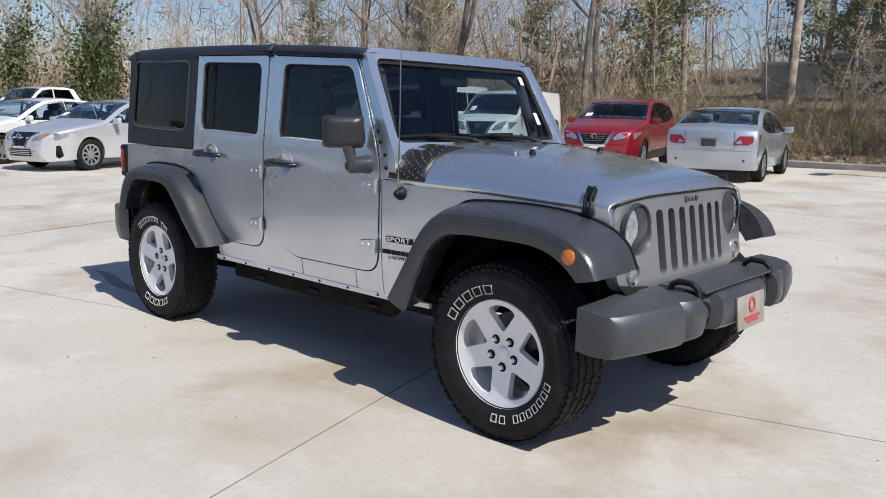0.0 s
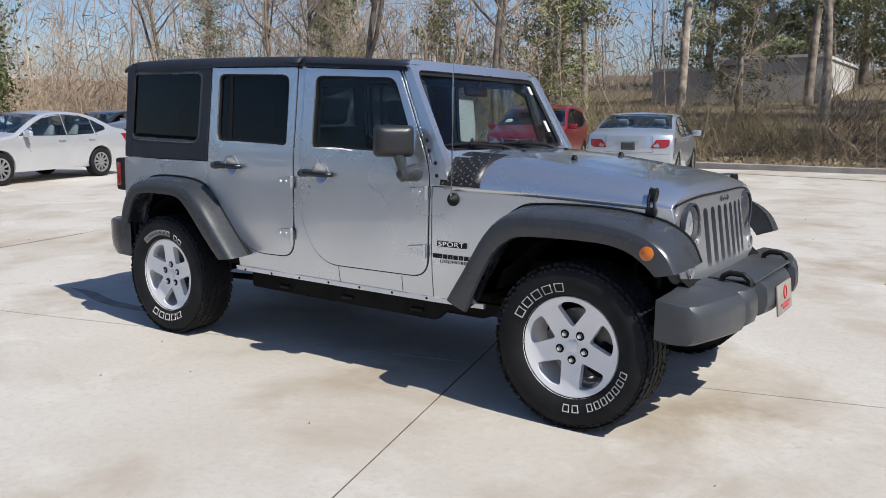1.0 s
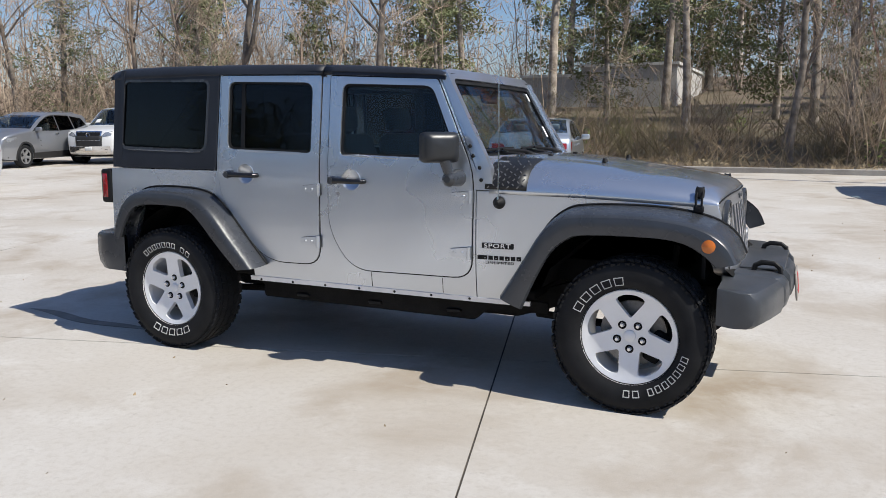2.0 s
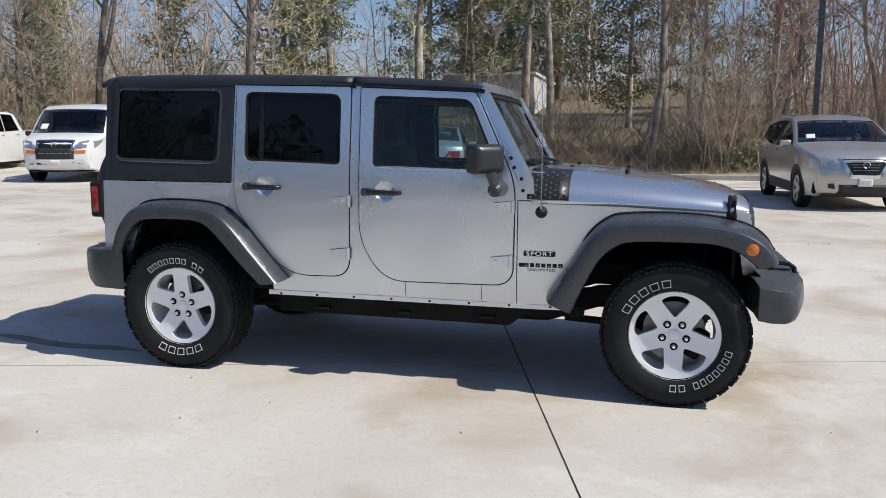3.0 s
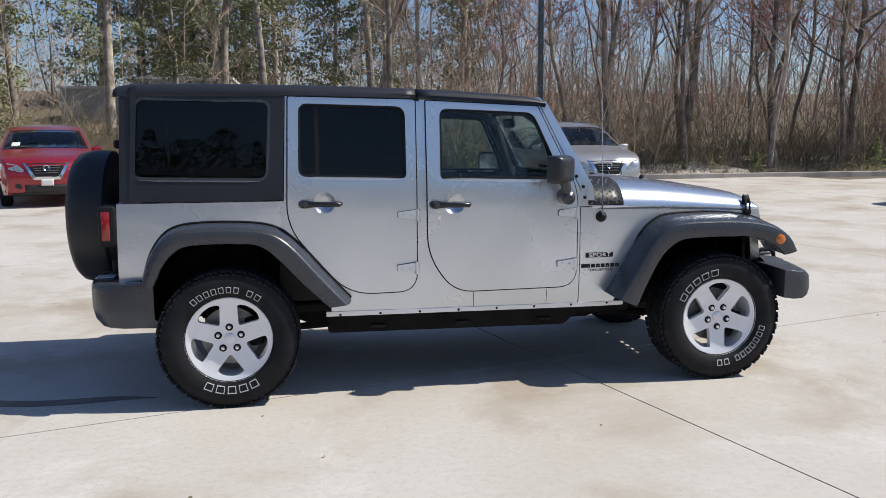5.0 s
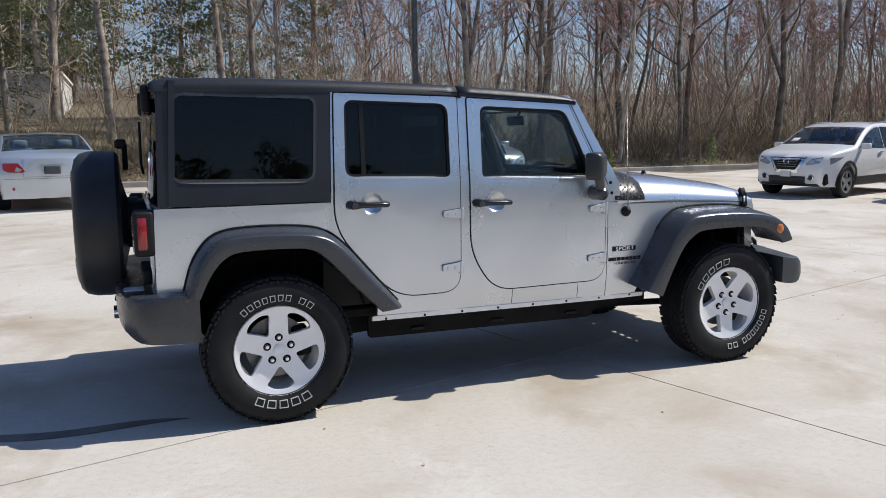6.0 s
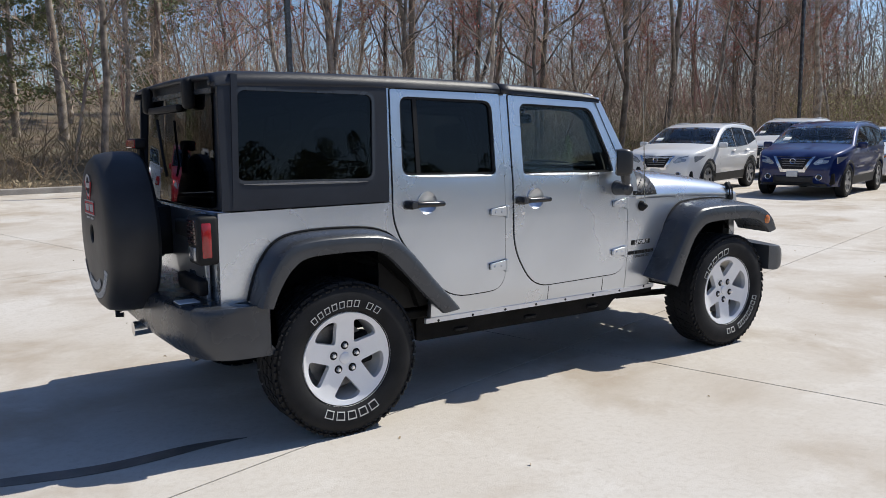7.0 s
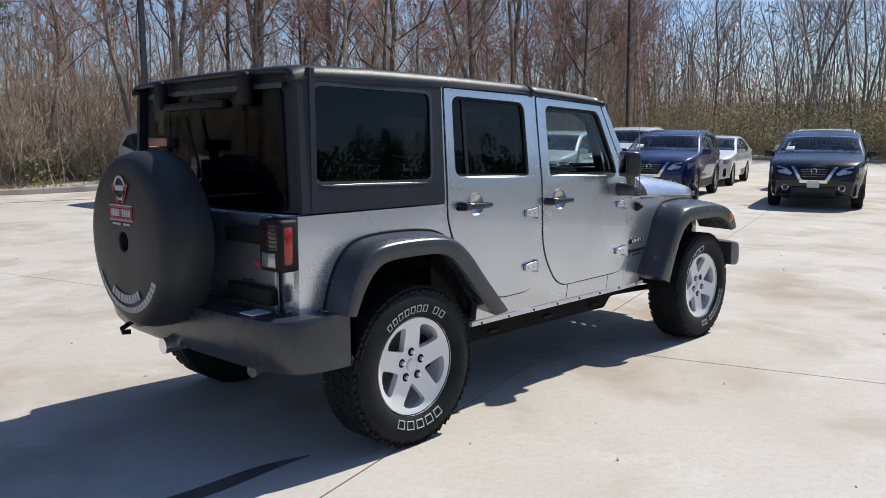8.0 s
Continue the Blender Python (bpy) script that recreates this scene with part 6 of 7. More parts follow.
        for f in tmp.faces:
            bm.faces.new([vs[v.index] for v in f.verts])
        tmp.free()
    bmesh.ops.remove_doubles(bm, verts=bm.verts[:], dist=0.002)
    part("body", bm, colour, car_ob, smooth=48)

    def side_piece(name, pts, mat, lift=0.006, thick=0.012, parent=car_ob, label="", both=True):
        for s in ((-1, 1) if both else (-1,)):
            bm = bmesh.new()
            plate(bm, pts, [], lambda x, z, d: (bend(x, hw(x, z)), s * (hw(x, z) + lift - d), z), thick, us=(x_lo + 0.2, x_lo + 0.5, x_hi - 0.6, x_hi - 0.35, x_hi - 0.15), vs=(belt, belt + 0.2, belt + 0.4))
            part(name, bm, mat, parent, label)

    def patch(name, i0, i1, f0, f1, mat, lift=0.008, t0=0.0, t1=1.0, label="", cols=8):
        """A sheet on the nose, screen or tail between two outline points, and across from f0 to f1."""
        rows = []
        steps = max(2, (i1 - i0) * 2)
        for k in range(steps + 1):
            u = lerp(t0, t1, k / steps) * (i1 - i0) + i0
            i = min(int(u), i1 - 1)
            row = []
            for c in range(cols + 1):
                f = lerp(f0, f1, c / cols)
                a, b = (Vector(strip(j, (0, abs(f)), 1 if f >= 0 else -1, lift)) for j in (i, i + 1))
                row.append(a.lerp(b, u - i))
            rows.append(row)
        bm = bmesh.new()
        loft(bm, rows)
        o = part(name, bm, mat, car_ob, label)
        m = o.modifiers.new("sheet", "SOLIDIFY")
        m.thickness, m.offset = 0.005, 0
        return o

    for k, g in enumerate(panes):
        side_piece("side_window", g, CAR_GLASS if k == 0 or shape == "sedan" else CAR_TINT, 0.0, 0.004)
        rim = [(x + (x - sum(p[0] for p in g) / len(g)) * 0.04, z + (z - sum(p[1] for p in g) / len(g)) * 0.05) for x, z in g]
        for s in (-1, 1):
            bm = bmesh.new()
            plate(bm, rim, [g], lambda x, z, d: (bend(x, hw(x, z)), s * (hw(x, z) + 0.004 - d), z), 0.006)
            part("window_trim", bm, BLACK, car_ob)
    # cabin: tray at the belt, dashboard, seats with headrests
    roof_z = max(p[1] for p in top)
    sx0, sx1 = top[q["screen"][0]][0], top[q["screen"][1]][0]
    bx0, bx1 = top[q["back"][0]][0], top[q["back"][1]][0]
    bm = bmesh.new()
    box(bm, ((sx0 + bx1) / 2, 0, belt - 0.10), (sx0 - bx1 - 0.16, W * 1.72, 0.05), 0.01, 1)
    box(bm, (sx0 - 0.38, 0, belt - 0.06), (0.42, W * 1.66, 0.12), 0.04, 2)
    part("cabin_tray", bm, CABIN, car_ob)
    bm = bmesh.new()
    wheel_at = Vector((sx0 - 0.72, W * 0.42, belt - 0.02))
    tube(bm, [wheel_at + Vector((-0.06 * math.sin(a), 0.18 * math.cos(a), 0.17 * math.sin(a))) for a in [k * 0.3927 for k in range(17)]], 0.014, 5, caps=False)
    part("steering_wheel", bm, CABIN, car_ob)
    seat_x = [sx1 - 0.42]
    if shape not in ("cargo_van",):
        seat_x.append(max(bx0 + 0.10, sx1 - 1.55))
    cloth = PALE_CLOTH if colour in (CAR_SILVER, CAR_ICE) else SEAT
    for row_x in seat_x:
        for y in (-0.40, 0.40):
            bm = bmesh.new()
            box(bm, (row_x, y * W / 0.9, belt + 0.02), (0.14, 0.46, 0.44), 0.06, 2, (0, -14, 0))
            box(bm, (row_x - 0.07, y * W / 0.9, belt + 0.31), (0.10, 0.26, 0.16), 0.045, 2, (0, -10, 0))
            part("seat", bm, cloth, car_ob)
    i0, i1 = q["screen"]
    patch("windscreen", i0, i1, -0.995, 0.995, CAR_GLASS, t0=0.0, t1=1.0, lift=0.002)
    i0, i1 = q["back"]
    patch("rear_window", i0, i1, -0.995, 0.995, CAR_GLASS if shape == "sedan" else CAR_TINT, t0=0.0, t1=1.0, lift=0.002)

    def at_height(z, front=True):
        """The place along the outline, as an index and a fraction, at a height of the nose or the tail."""
        ids = range(0, 7) if front else range(len(top) - 2, len(top) - 9, -1)
        for i in ids:
            za, zb = sorted((outline[i][1], outline[i + 1][1]))
            if za <= z <= zb and zb > za:
                return i, (z - outline[i][1]) / (outline[i + 1][1] - outline[i][1])
        return (2, 0.5) if front else (len(top) - 4, 0.5)

    def nose(name, z0, z1, f0, f1, mat, front=True, lift=0.010, label=""):
        (ia, ta), (ib, tb) = at_height(z0, front), at_height(z1, front)
        a, b = ia + ta, ib + tb
        if b < a:
            a, b = b, a
        rows = []
        for k in range(6):
            u = lerp(a, b, k / 5)
            i = min(int(u), n - 2)
            rows.append([Vector(strip(i, (0, abs(f)), 1 if f >= 0 else -1, lift)).lerp(Vector(strip(i + 1, (0, abs(f)), 1 if f >= 0 else -1, lift)), u - i) for f in [lerp(f0, f1, c / 8) for c in range(9)]])
        bm = bmesh.new()
        loft(bm, rows)
        o = part(name, bm, mat, car_ob, label)
        m = o.modifiers.new("sheet", "SOLIDIFY")
        m.thickness, m.offset = 0.016, 0
        return o

    def nose_at(f, z, lift, front=True):
        i, t = at_height(z, front)
        s = 1 if f >= 0 else -1
        return Vector(strip(i, (0, abs(f)), s, lift)).lerp(Vector(strip(i + 1, (0, abs(f)), s, lift)), t)

    def nose_cut(name, pts, mat, lift=0.008, thick=0.02, holes=(), label="", front=True):
        """A piece cut to an outline in (across, height) and laid on the nose or tail."""
        bm = bmesh.new()
        sgn = 1 if front else -1
        plate(bm, pts, list(holes), lambda f, z, d: nose_at(f, z, lift, front) - Vector((d * sgn, 0, 0)), thick, us=(-0.8, -0.6, -0.4, -0.2, 0, 0.2, 0.4, 0.6, 0.8), vs=(l0, l1, (l0 + l1) / 2))
        return part(name, bm, mat, car_ob, label)

    l0, l1 = (z * height for z in q["lamp"])
    for s in (-1, 1):
        nose_cut("headlight", fillet([(s * 0.58, l0 + 0.035), (s * 0.66, l0 + 0.005), (s * 0.99, l0 + 0.06), (s * 0.99, l1 + 0.015), (s * 0.74, l1 - 0.035)], 0.02, 2), CLEAR_LENS, label="clear headlight")
        nose_cut("lamp_shade", fillet([(s * 0.68, l0 + 0.045), (s * 0.84, l0 + 0.060), (s * 0.83, l1 - 0.055), (s * 0.73, l1 - 0.065)], 0.02, 2), CAR_RIM, lift=0.014)
        fog = [(s * 0.70, 0.40), (s * 0.88, 0.42), (s * 0.88, 0.49), (s * 0.74, 0.50)] if shape != "sedan" else [(s * 0.66, 0.40), (s * 0.80, 0.40), (s * 0.86, 0.455), (s * 0.70, 0.445)]
        nose_cut("fog_lamp", fillet(fog, 0.02, 2), CLAD if shape != "sedan" else CLEAR_LENS, lift=0.012)
    xs0 = x_hi - 0.46
    side_piece("headlight_wing", fillet([(xs0 - 0.16, l1 + 0.01), (xs0 + 0.26, l0 + 0.03), (xs0 + 0.28, l1 + 0.0)], 0.015, 2), CLEAR_LENS)
    lb = l0 - 0.09
    if grille == "v":
        nose_cut("grille", [(-0.54, l1 - 0.015), (-0.34, lb - 0.03), (0.34, lb - 0.03), (0.54, l1 - 0.015)], BLACK)
        nose_cut("chrome_trim", [(-0.61, l1 - 0.01), (-0.53, l1 - 0.01), (-0.31, lb + 0.005), (0.31, lb + 0.005), (0.53, l1 - 0.01), (0.61, l1 - 0.01), (0.37, lb - 0.055), (-0.37, lb - 0.055)], CHROME, lift=0.016)
    elif grille == "box":
        nose_cut("grille", [(-0.54, l1 - 0.03), (-0.52, lb), (0.52, lb), (0.54, l1 - 0.03)], BLACK)
        nose_cut("grille_frame", [(-0.60, l1), (-0.57, lb - 0.03), (0.57, lb - 0.03), (0.60, l1)], CHROME, lift=0.016, holes=[[(-0.54, l1 - 0.03), (-0.52, lb), (0.52, lb), (0.54, l1 - 0.03)]])
        nose_cut("bumper_bar", [(-0.97, 0.42), (0.97, 0.42), (0.97, 0.60), (-0.97, 0.60)], CHROME if shape == "pickup" else CAR_WHITE, lift=0.03)
        if shape == "van":
            for s in (-1, 1):
                nose_cut("turn_lamp", [(s * 0.62, l0 - 0.10), (s * 0.97, l0 - 0.09), (s * 0.97, l0 - 0.01), (s * 0.62, l0 - 0.02)], AMBER)
    else:
        nose_cut("grille", [(-0.50, l1 - 0.03), (-0.46, l0 - 0.02), (0.46, l0 - 0.02), (0.50, l1 - 0.03)], BLACK)
    (sa, sb) = q["screen"]
    patch("price_sheet", sa, sb, -0.82, -0.62, PAPER, lift=0.014, t0=0.10, t1=0.24)
    zc = (l0 + l1) / 2 - 0.02
    i, t = at_height(zc)
    c = Vector(strip(i, (0, 0.0), 1, 0.03)).lerp(Vector(strip(i + 1, (0, 0.0), 1, 0.03)), t)
    bm = bmesh.new()
    lathe(bm, [(0.045, 0.0), (0.058, 0.010), (0.064, 0.0), (0.058, -0.008), (0.045, 0.0)], 20, "x", c)
    part("emblem", bm, CHROME, car_ob, "plain ring emblem")
    nose("lower_intake", 0.32, 0.47, -0.62, 0.62, CLAD)
    if plate_white:
        nose("number_plate", 0.46, 0.58, -0.17, 0.17, PAPER, lift=0.024, label="blank white plate")
    t0, t1 = (z * height for z in q["tail"])
    for s in (-1, 1):
        nose_cut("tail_lamp", fillet([(s * 0.55, t0 + 0.035), (s * 0.60, t0 + 0.015), (s * 0.90, t0 + 0.025), (s * 0.99, t0 + 0.07), (s * 0.99, t1 - 0.05), (s * 0.68, t1 - 0.055)], 0.02, 2), RED_LENS, front=False, label="red tail lamp")
        nose_cut("reverse_lamp", fillet([(s * 0.60, t0 + 0.06), (s * 0.66, t0 + 0.03), (s * 0.76, t0 + 0.04), (s * 0.72, t0 + 0.12)], 0.01, 2), CLEAR_LENS, lift=0.014, front=False)
    side_piece("tail_lamp_wing", fillet([(x_lo + 0.34, t1 - 0.02), (x_lo + 0.13, t1 - 0.02), (x_lo + 0.13, t0 + 0.03)], 0.015, 2), RED_LENS)
    nose("rear_plate", t0 - 0.02, t0 + 0.12, -0.17, 0.17, PLASTIC, front=False, lift=0.016, label="dark blank plate")
    if shape == "sedan":
        seam = [(-0.58, t1 + 0.02), (-0.60, 0.67), (0.60, 0.67), (0.58, t1 + 0.02), (0.574, t1 + 0.02), (0.594, 0.675), (-0.594, 0.675), (-0.574, t1 + 0.02)]
        nose_cut("boot_seam", seam, GASKET, lift=0.002, thick=0.006, front=False)
        nose_cut("bumper_seam", [(-0.99, 0.635), (0.99, 0.635), (0.99, 0.640), (-0.99, 0.640)], GASKET, lift=0.002, thick=0.006, front=False)
        nose_cut("boot_trim", [(-0.26, t0 + 0.155), (0.26, t0 + 0.155), (0.24, t0 + 0.18), (-0.24, t0 + 0.18)], colour, lift=0.022, front=False)
        for s in (-1, 1):
            nose_cut("reflector", circle(s * 0.82, 0.455, 0.030, 12), RED_LENS, lift=0.010, front=False)
            nose_cut("amber_lamp", fillet([(s * 0.90, l0 + 0.05), (s * 0.985, l0 + 0.06), (s * 0.985, l1 - 0.02), (s * 0.92, l1 - 0.03)], 0.01, 2), AMBER, lift=0.017)
        for k in range(3):
            nose_cut("intake_slat", [(-0.58, 0.355 + 0.035 * k), (0.58, 0.355 + 0.035 * k), (0.58, 0.367 + 0.035 * k), (-0.58, 0.367 + 0.035 * k)], colour, lift=0.022)
    if q.get("clad"):
        nose("tailgate_seam", 0.70, 0.708, -0.7, 0.7, BLACK, front=False, lift=0.003)
        nose("rear_valance", 0.34, 0.52, -0.96, 0.96, CLAD, front=False, lift=0.006)
        nose("chin", 0.27, 0.315, -0.94, 0.94, CLAD, lift=0.008)
        for s in (-1, 1) if fogs else ():
            c = nose_at(s * 0.79, 0.455, 0.022)
            bm = bmesh.new()
            lathe(bm, [(0.045, 0.0), (0.055, 0.010), (0.066, 0.004), (0.068, -0.02)], 20, "x", c)
            part("fog_ring", bm, CHROME, car_ob, "chrome fog lamp ring")
        for k in range(4):
            nose_cut("grille_slat", [(-0.36 + 0.02 * k, l1 - 0.055 - 0.045 * k), (0.36 - 0.02 * k, l1 - 0.055 - 0.045 * k), (0.36 - 0.02 * k, l1 - 0.066 - 0.045 * k), (-0.36 + 0.02 * k, l1 - 0.066 - 0.045 * k)], STEEL, lift=0.013)
    for x in q["seams"]:
        x *= length
        side_piece("door_seam", [(x - 0.006, 0.42), (x + 0.006, 0.42), (x + 0.006, belt + 0.02), (x - 0.006, belt + 0.02)], BLACK, 0.001, 0.004)
    for x in q["seams"][1:]:
        side_piece("door_handle", fillet([(x * length + 0.06, belt - 0.10), (x * length + 0.24, belt - 0.10), (x * length + 0.24, belt - 0.065), (x * length + 0.06, belt - 0.065)], 0.012, 2), CHROME if q.get("clad") else colour, 0.03, 0.02)
    if q.get("clad"):
        side_piece("cladding", fillet([(ax[1] + R + 0.06, 0.26), (ax[0] - R - 0.06, 0.26), (ax[0] - R - 0.06, 0.44), (ax[1] + R + 0.06, 0.46)], 0.02, 2), CLAD, 0.008)
        for a in ax:
            ring_o = [(a + (R + 0.10) * math.cos(radians(t)), R + (R + 0.10) * math.sin(radians(t))) for t in range(-12, 193, 12)]
            ring_i = [(a + (R + 0.045) * math.cos(radians(t)), R + (R + 0.045) * math.sin(radians(t))) for t in range(192, -13, -12)]
            side_piece("arch_trim", ring_o + ring_i, CLAD, 0.008)
    if q.get("rails") and rails:
        for s in (-1, 1):
            bm = bmesh.new()
            zt = max(p[1] for p in top)
            tube(bm, [(0.0, s * (hw(0, zt) - 0.10), zt - 0.06), (-0.15, s * (hw(0, zt) - 0.10), zt - 0.005), (-0.8, s * (hw(0, zt) - 0.10), zt + 0.018), (-1.5, s * (hw(0, zt) - 0.11), zt - 0.005), (-1.65, s * (hw(0, zt) - 0.11), zt - 0.06)], 0.013, 6)
            part("roof_rail", bm, CAR_RIM, car_ob)
    for s in (-1, 1):
        xm = q["glass"][0][0][0] * length - 0.12
        zm = belt + 0.06
        bm = bmesh.new()
        box(bm, (xm, s * (hw(xm, zm) + 0.12), zm), (0.10, 0.20, 0.13), 0.035, 3)
        box(bm, (xm + 0.02, s * (hw(xm, zm) + 0.02), zm - 0.04), (0.06, 0.10, 0.04), 0.01, 1)
        part("door_mirror", bm, colour if shape != "van" else CLAD, car_ob)
    bm = bmesh.new()
    box(bm, ((ax[0] + ax[1]) / 2, 0, 0.42), (ax[0] - ax[1] + 1.4, W * 1.72, 0.30), 0.05, 1)
    part("underbody", bm, UNDER, car_ob)
    for a in ax:
        for s in (-1, 1):
            wc = copy_thing(ROAD_WHEELS[R], pose(a, s * (W - 0.115), R, 0, rnd.uniform(0, 70), 0 if s < 0 else 180))
            wc.parent = car_ob
    m = pose(0, 0, 0, 0, 0, heading)
    off = m @ Vector((ax[0], W - 0.10, 0))
    x, y = front_left[0] - off.x, front_left[1] - off.y
    slope = math.degrees(math.atan(0.0135)) if y > 1 else 0
    car_ob.matrix_basis = pose(x, y, land(x, y), slope, 0, 0) @ pose(0, 0, 0, 0, 0, heading)
    return car_ob


ROW = -74.4     # nose of the cars along the back row
ROW_END = 195.6  # nose of the cars along the end row
parked_car("sedan", CAR_SILVER, "pale silver saloon parked with its nose out", (-13.35, 3.95), ROW, plate_white=False)
parked_car("sedan", CAR_WHITE, "white saloon parked beside the silver one", (-16.1, 3.2), ROW)
parked_car("pickup", CAR_WHITE, "white extended-cab pickup parked behind the saloons", (-27.0, 7.4), ROW, grille="box")
parked_car("crossover", CAR_GREY, "silver-grey crossover with black wheels", (-19.9, 12.4), ROW, length=1.06, height=1.02, grille="flat")
parked_car("sedan", CAR_DARK, "dark charcoal saloon parked beside the crossover", (-23.0, 12.2), ROW)
parked_car("pickup", CAR_WHITE, "white crew-cab pickup with side steps", (-18.6, 15.4), ROW, grille="box")
parked_car("van", CAR_WHITE, "white passenger van with amber lamps and dark windows", (-12.6, 13.5), ROW, grille="box")
parked_car("cargo_van", CAR_WHITE, "small white cargo van", (-9.7, 13.9), ROW)
parked_car("crossover", CAR_RED, "deep red crossover with chrome grille", (-5.65, 13.2), ROW, length=1.05, rails=False, fogs=False)
c = parked_car("sedan", CAR_ICE, "pale silver-blue saloon parked nose to the kerb", (0, 0), ROW + 180, length=0.9)
c.matrix_basis = pose(-3.82, 14.0, land(-3.82, 14.0), 0.77, 0, 0) @ pose(0, 0, 0, 0, 0, 100.5)
parked_car("crossover", CAR_BEIGE, "champagne-silver crossover with chrome V grille", (5.75, 11.05), -85.5, height=1.02, fogs=False)
parked_car("crossover", CAR_WHITE, "white crossover with black sills and roof rails", (12.2, 7.95), ROW_END, length=0.97, height=0.96)
parked_car("crossover", CAR_BLUE, "dark blue crossover facing the aisle", (13.6, 5.4), ROW_END, length=0.95, height=0.97)
parked_car("crossover", CAR_WHITE, "white crossover with tall roof rails", (18.6, 9.6), ROW_END, height=1.05)
parked_car("sedan", CAR_WHITE, "white saloon at the end of the row", (19.3, 7.1), ROW_END)
parked_car("crossover", CAR_BLACK, "black crossover with V grille facing the aisle", (13.9, 1.85), 196, length=0.97, height=0.96)
parked_car("crossover", CAR_WHITE, "white crossover parked behind the black one", (19.4, 3.9), 192, height=1.0)
# cars across the lane, mirrored in the doors
for shape, colour, label, at, turn in (("pickup", CAR_WHITE, "white pickup across the lane", (-15.0, -11.5), 90), ("sedan", CAR_SILVER, "silver saloon across the lane", (-19.0, -12.5), 90),
                                       ("crossover", CAR_WHITE, "white crossover across the lane", (-23.5, -13.0), 90), ("crossover", CAR_WHITE, "white crossover facing the lane", (-10.6, -13.0), 90)):
    parked_car(shape, colour, label, at, turn)
for w in ROAD_WHEELS.values():
    for o in (*w.children_recursive, w):
        bpy.data.objects.remove(o)

# lamp poles, and the low building behind the trees
for x, y in ((5.1, 15.3), (29.5, 16.9)):
    pole = thing("lamp_pole", "tall dark square steel lamp pole", "pole", "lamp poles", pose(x, y, land(x, y)))
    bm = bmesh.new()
    box(bm, (0, 0, 4.6), (0.125, 0.125, 9.2), 0.012, 1)
    part("post", bm, PLASTIC, pole)
    bm = bmesh.new()
    lathe(bm, [(0.0, 0.60), (0.26, 0.60), (0.28, 0.56), (0.28, 0.0)], 24, "z")
    part("footing", bm, KERB, pole)
    bm = bmesh.new()
    box(bm, (0, -0.45, 9.1), (0.35, 0.75, 0.12), 0.03, 2)
    part("lamp_head", bm, PLASTIC, pole)
WALL = material("grey_rendered_wall", (0.58, 0.555, 0.52), 0.9, 0, 0.25, 0.4, 6.0)
FASCIA = material("white_fascia", (0.70, 0.69, 0.66), 0.7, 0, 0.1, 2.0, 20.0)
sales = thing("sales_building", "long low grey sales building behind the camera", "building", at=pose(-23.5, -30, 0))
bm = bmesh.new()
box(bm, (0, 0, 1.9), (44, 9, 3.8))
part("wall", bm, WALL, sales)
bm = bmesh.new()
box(bm, (0, 0, 3.95), (45, 10, 0.3))
part("roof_edge", bm, FASCIA, sales)
bld = thing("low_building", "low grey flat-roofed building beyond the trees", "building", at=pose(-8, 40, 0))
for x0, x1, top in ((-5.5, -2, 4.25), (-2, 3.2, 4.75)):
    bm = bmesh.new()
    box(bm, ((x0 + x1) / 2, 5, top / 2 + 0.8), (x1 - x0, 10, top - 1.6))
    part("wall", bm, WALL, bld)
    bm = bmesh.new()
    box(bm, ((x0 + x1) / 2, 5, top + 0.06), (x1 - x0 + 0.2, 10.2, 0.14))
    part("fascia", bm, FASCIA, bld)

# ---- small parts of the silver vehicle ----
# underbody
bm = bmesh.new()
box(bm, (-0.55, 0, 0.515), (2.95, 1.40, 0.05), 0.01, 1)
part("floor_pan", bm, UNDER, car)
bm = bmesh.new()
box(bm, (1.20, 0, 0.80), (1.10, 0.84, 0.30), 0.04, 1)
part("engine_block", bm, UNDER, car)
for s in (-1, 1):
    bm = bmesh.new()
    loft(bm, [[(x, s * 0.40, z - 0.06), (x, s * 0.48, z - 0.06), (x, s * 0.48, z + 0.06), (x, s * 0.40, z + 0.06)] for x, z in ((-2.10, 0.53), (-1.85, 0.56), (-1.40, 0.60), (-1.0, 0.42), (-0.7, 0.40), (0.75, 0.40), (1.05, 0.50), (1.95, 0.55))], closed=True)
    part("frame_rail", bm, UNDER, car)
    bm = bmesh.new()
    plate(bm, fillet([(-0.92, 0.345), (0.55, 0.335), (0.62, 0.40), (0.98, 0.41), (0.98, 0.47), (-0.92, 0.48)], 0.02, 2), [], lambda x, z, d: (x, s * (0.645 - d), z), 0.03)
    rocker = part("rocker_shield", bm, UNDER, car)
    for x in (-0.62, -0.10, 0.42):
        bm = bmesh.new()
        box(bm, (x, s * 0.650, 0.378), (0.09, 0.02, 0.022), 0.006, 1)
        part("clip", bm, BLACK, rocker)
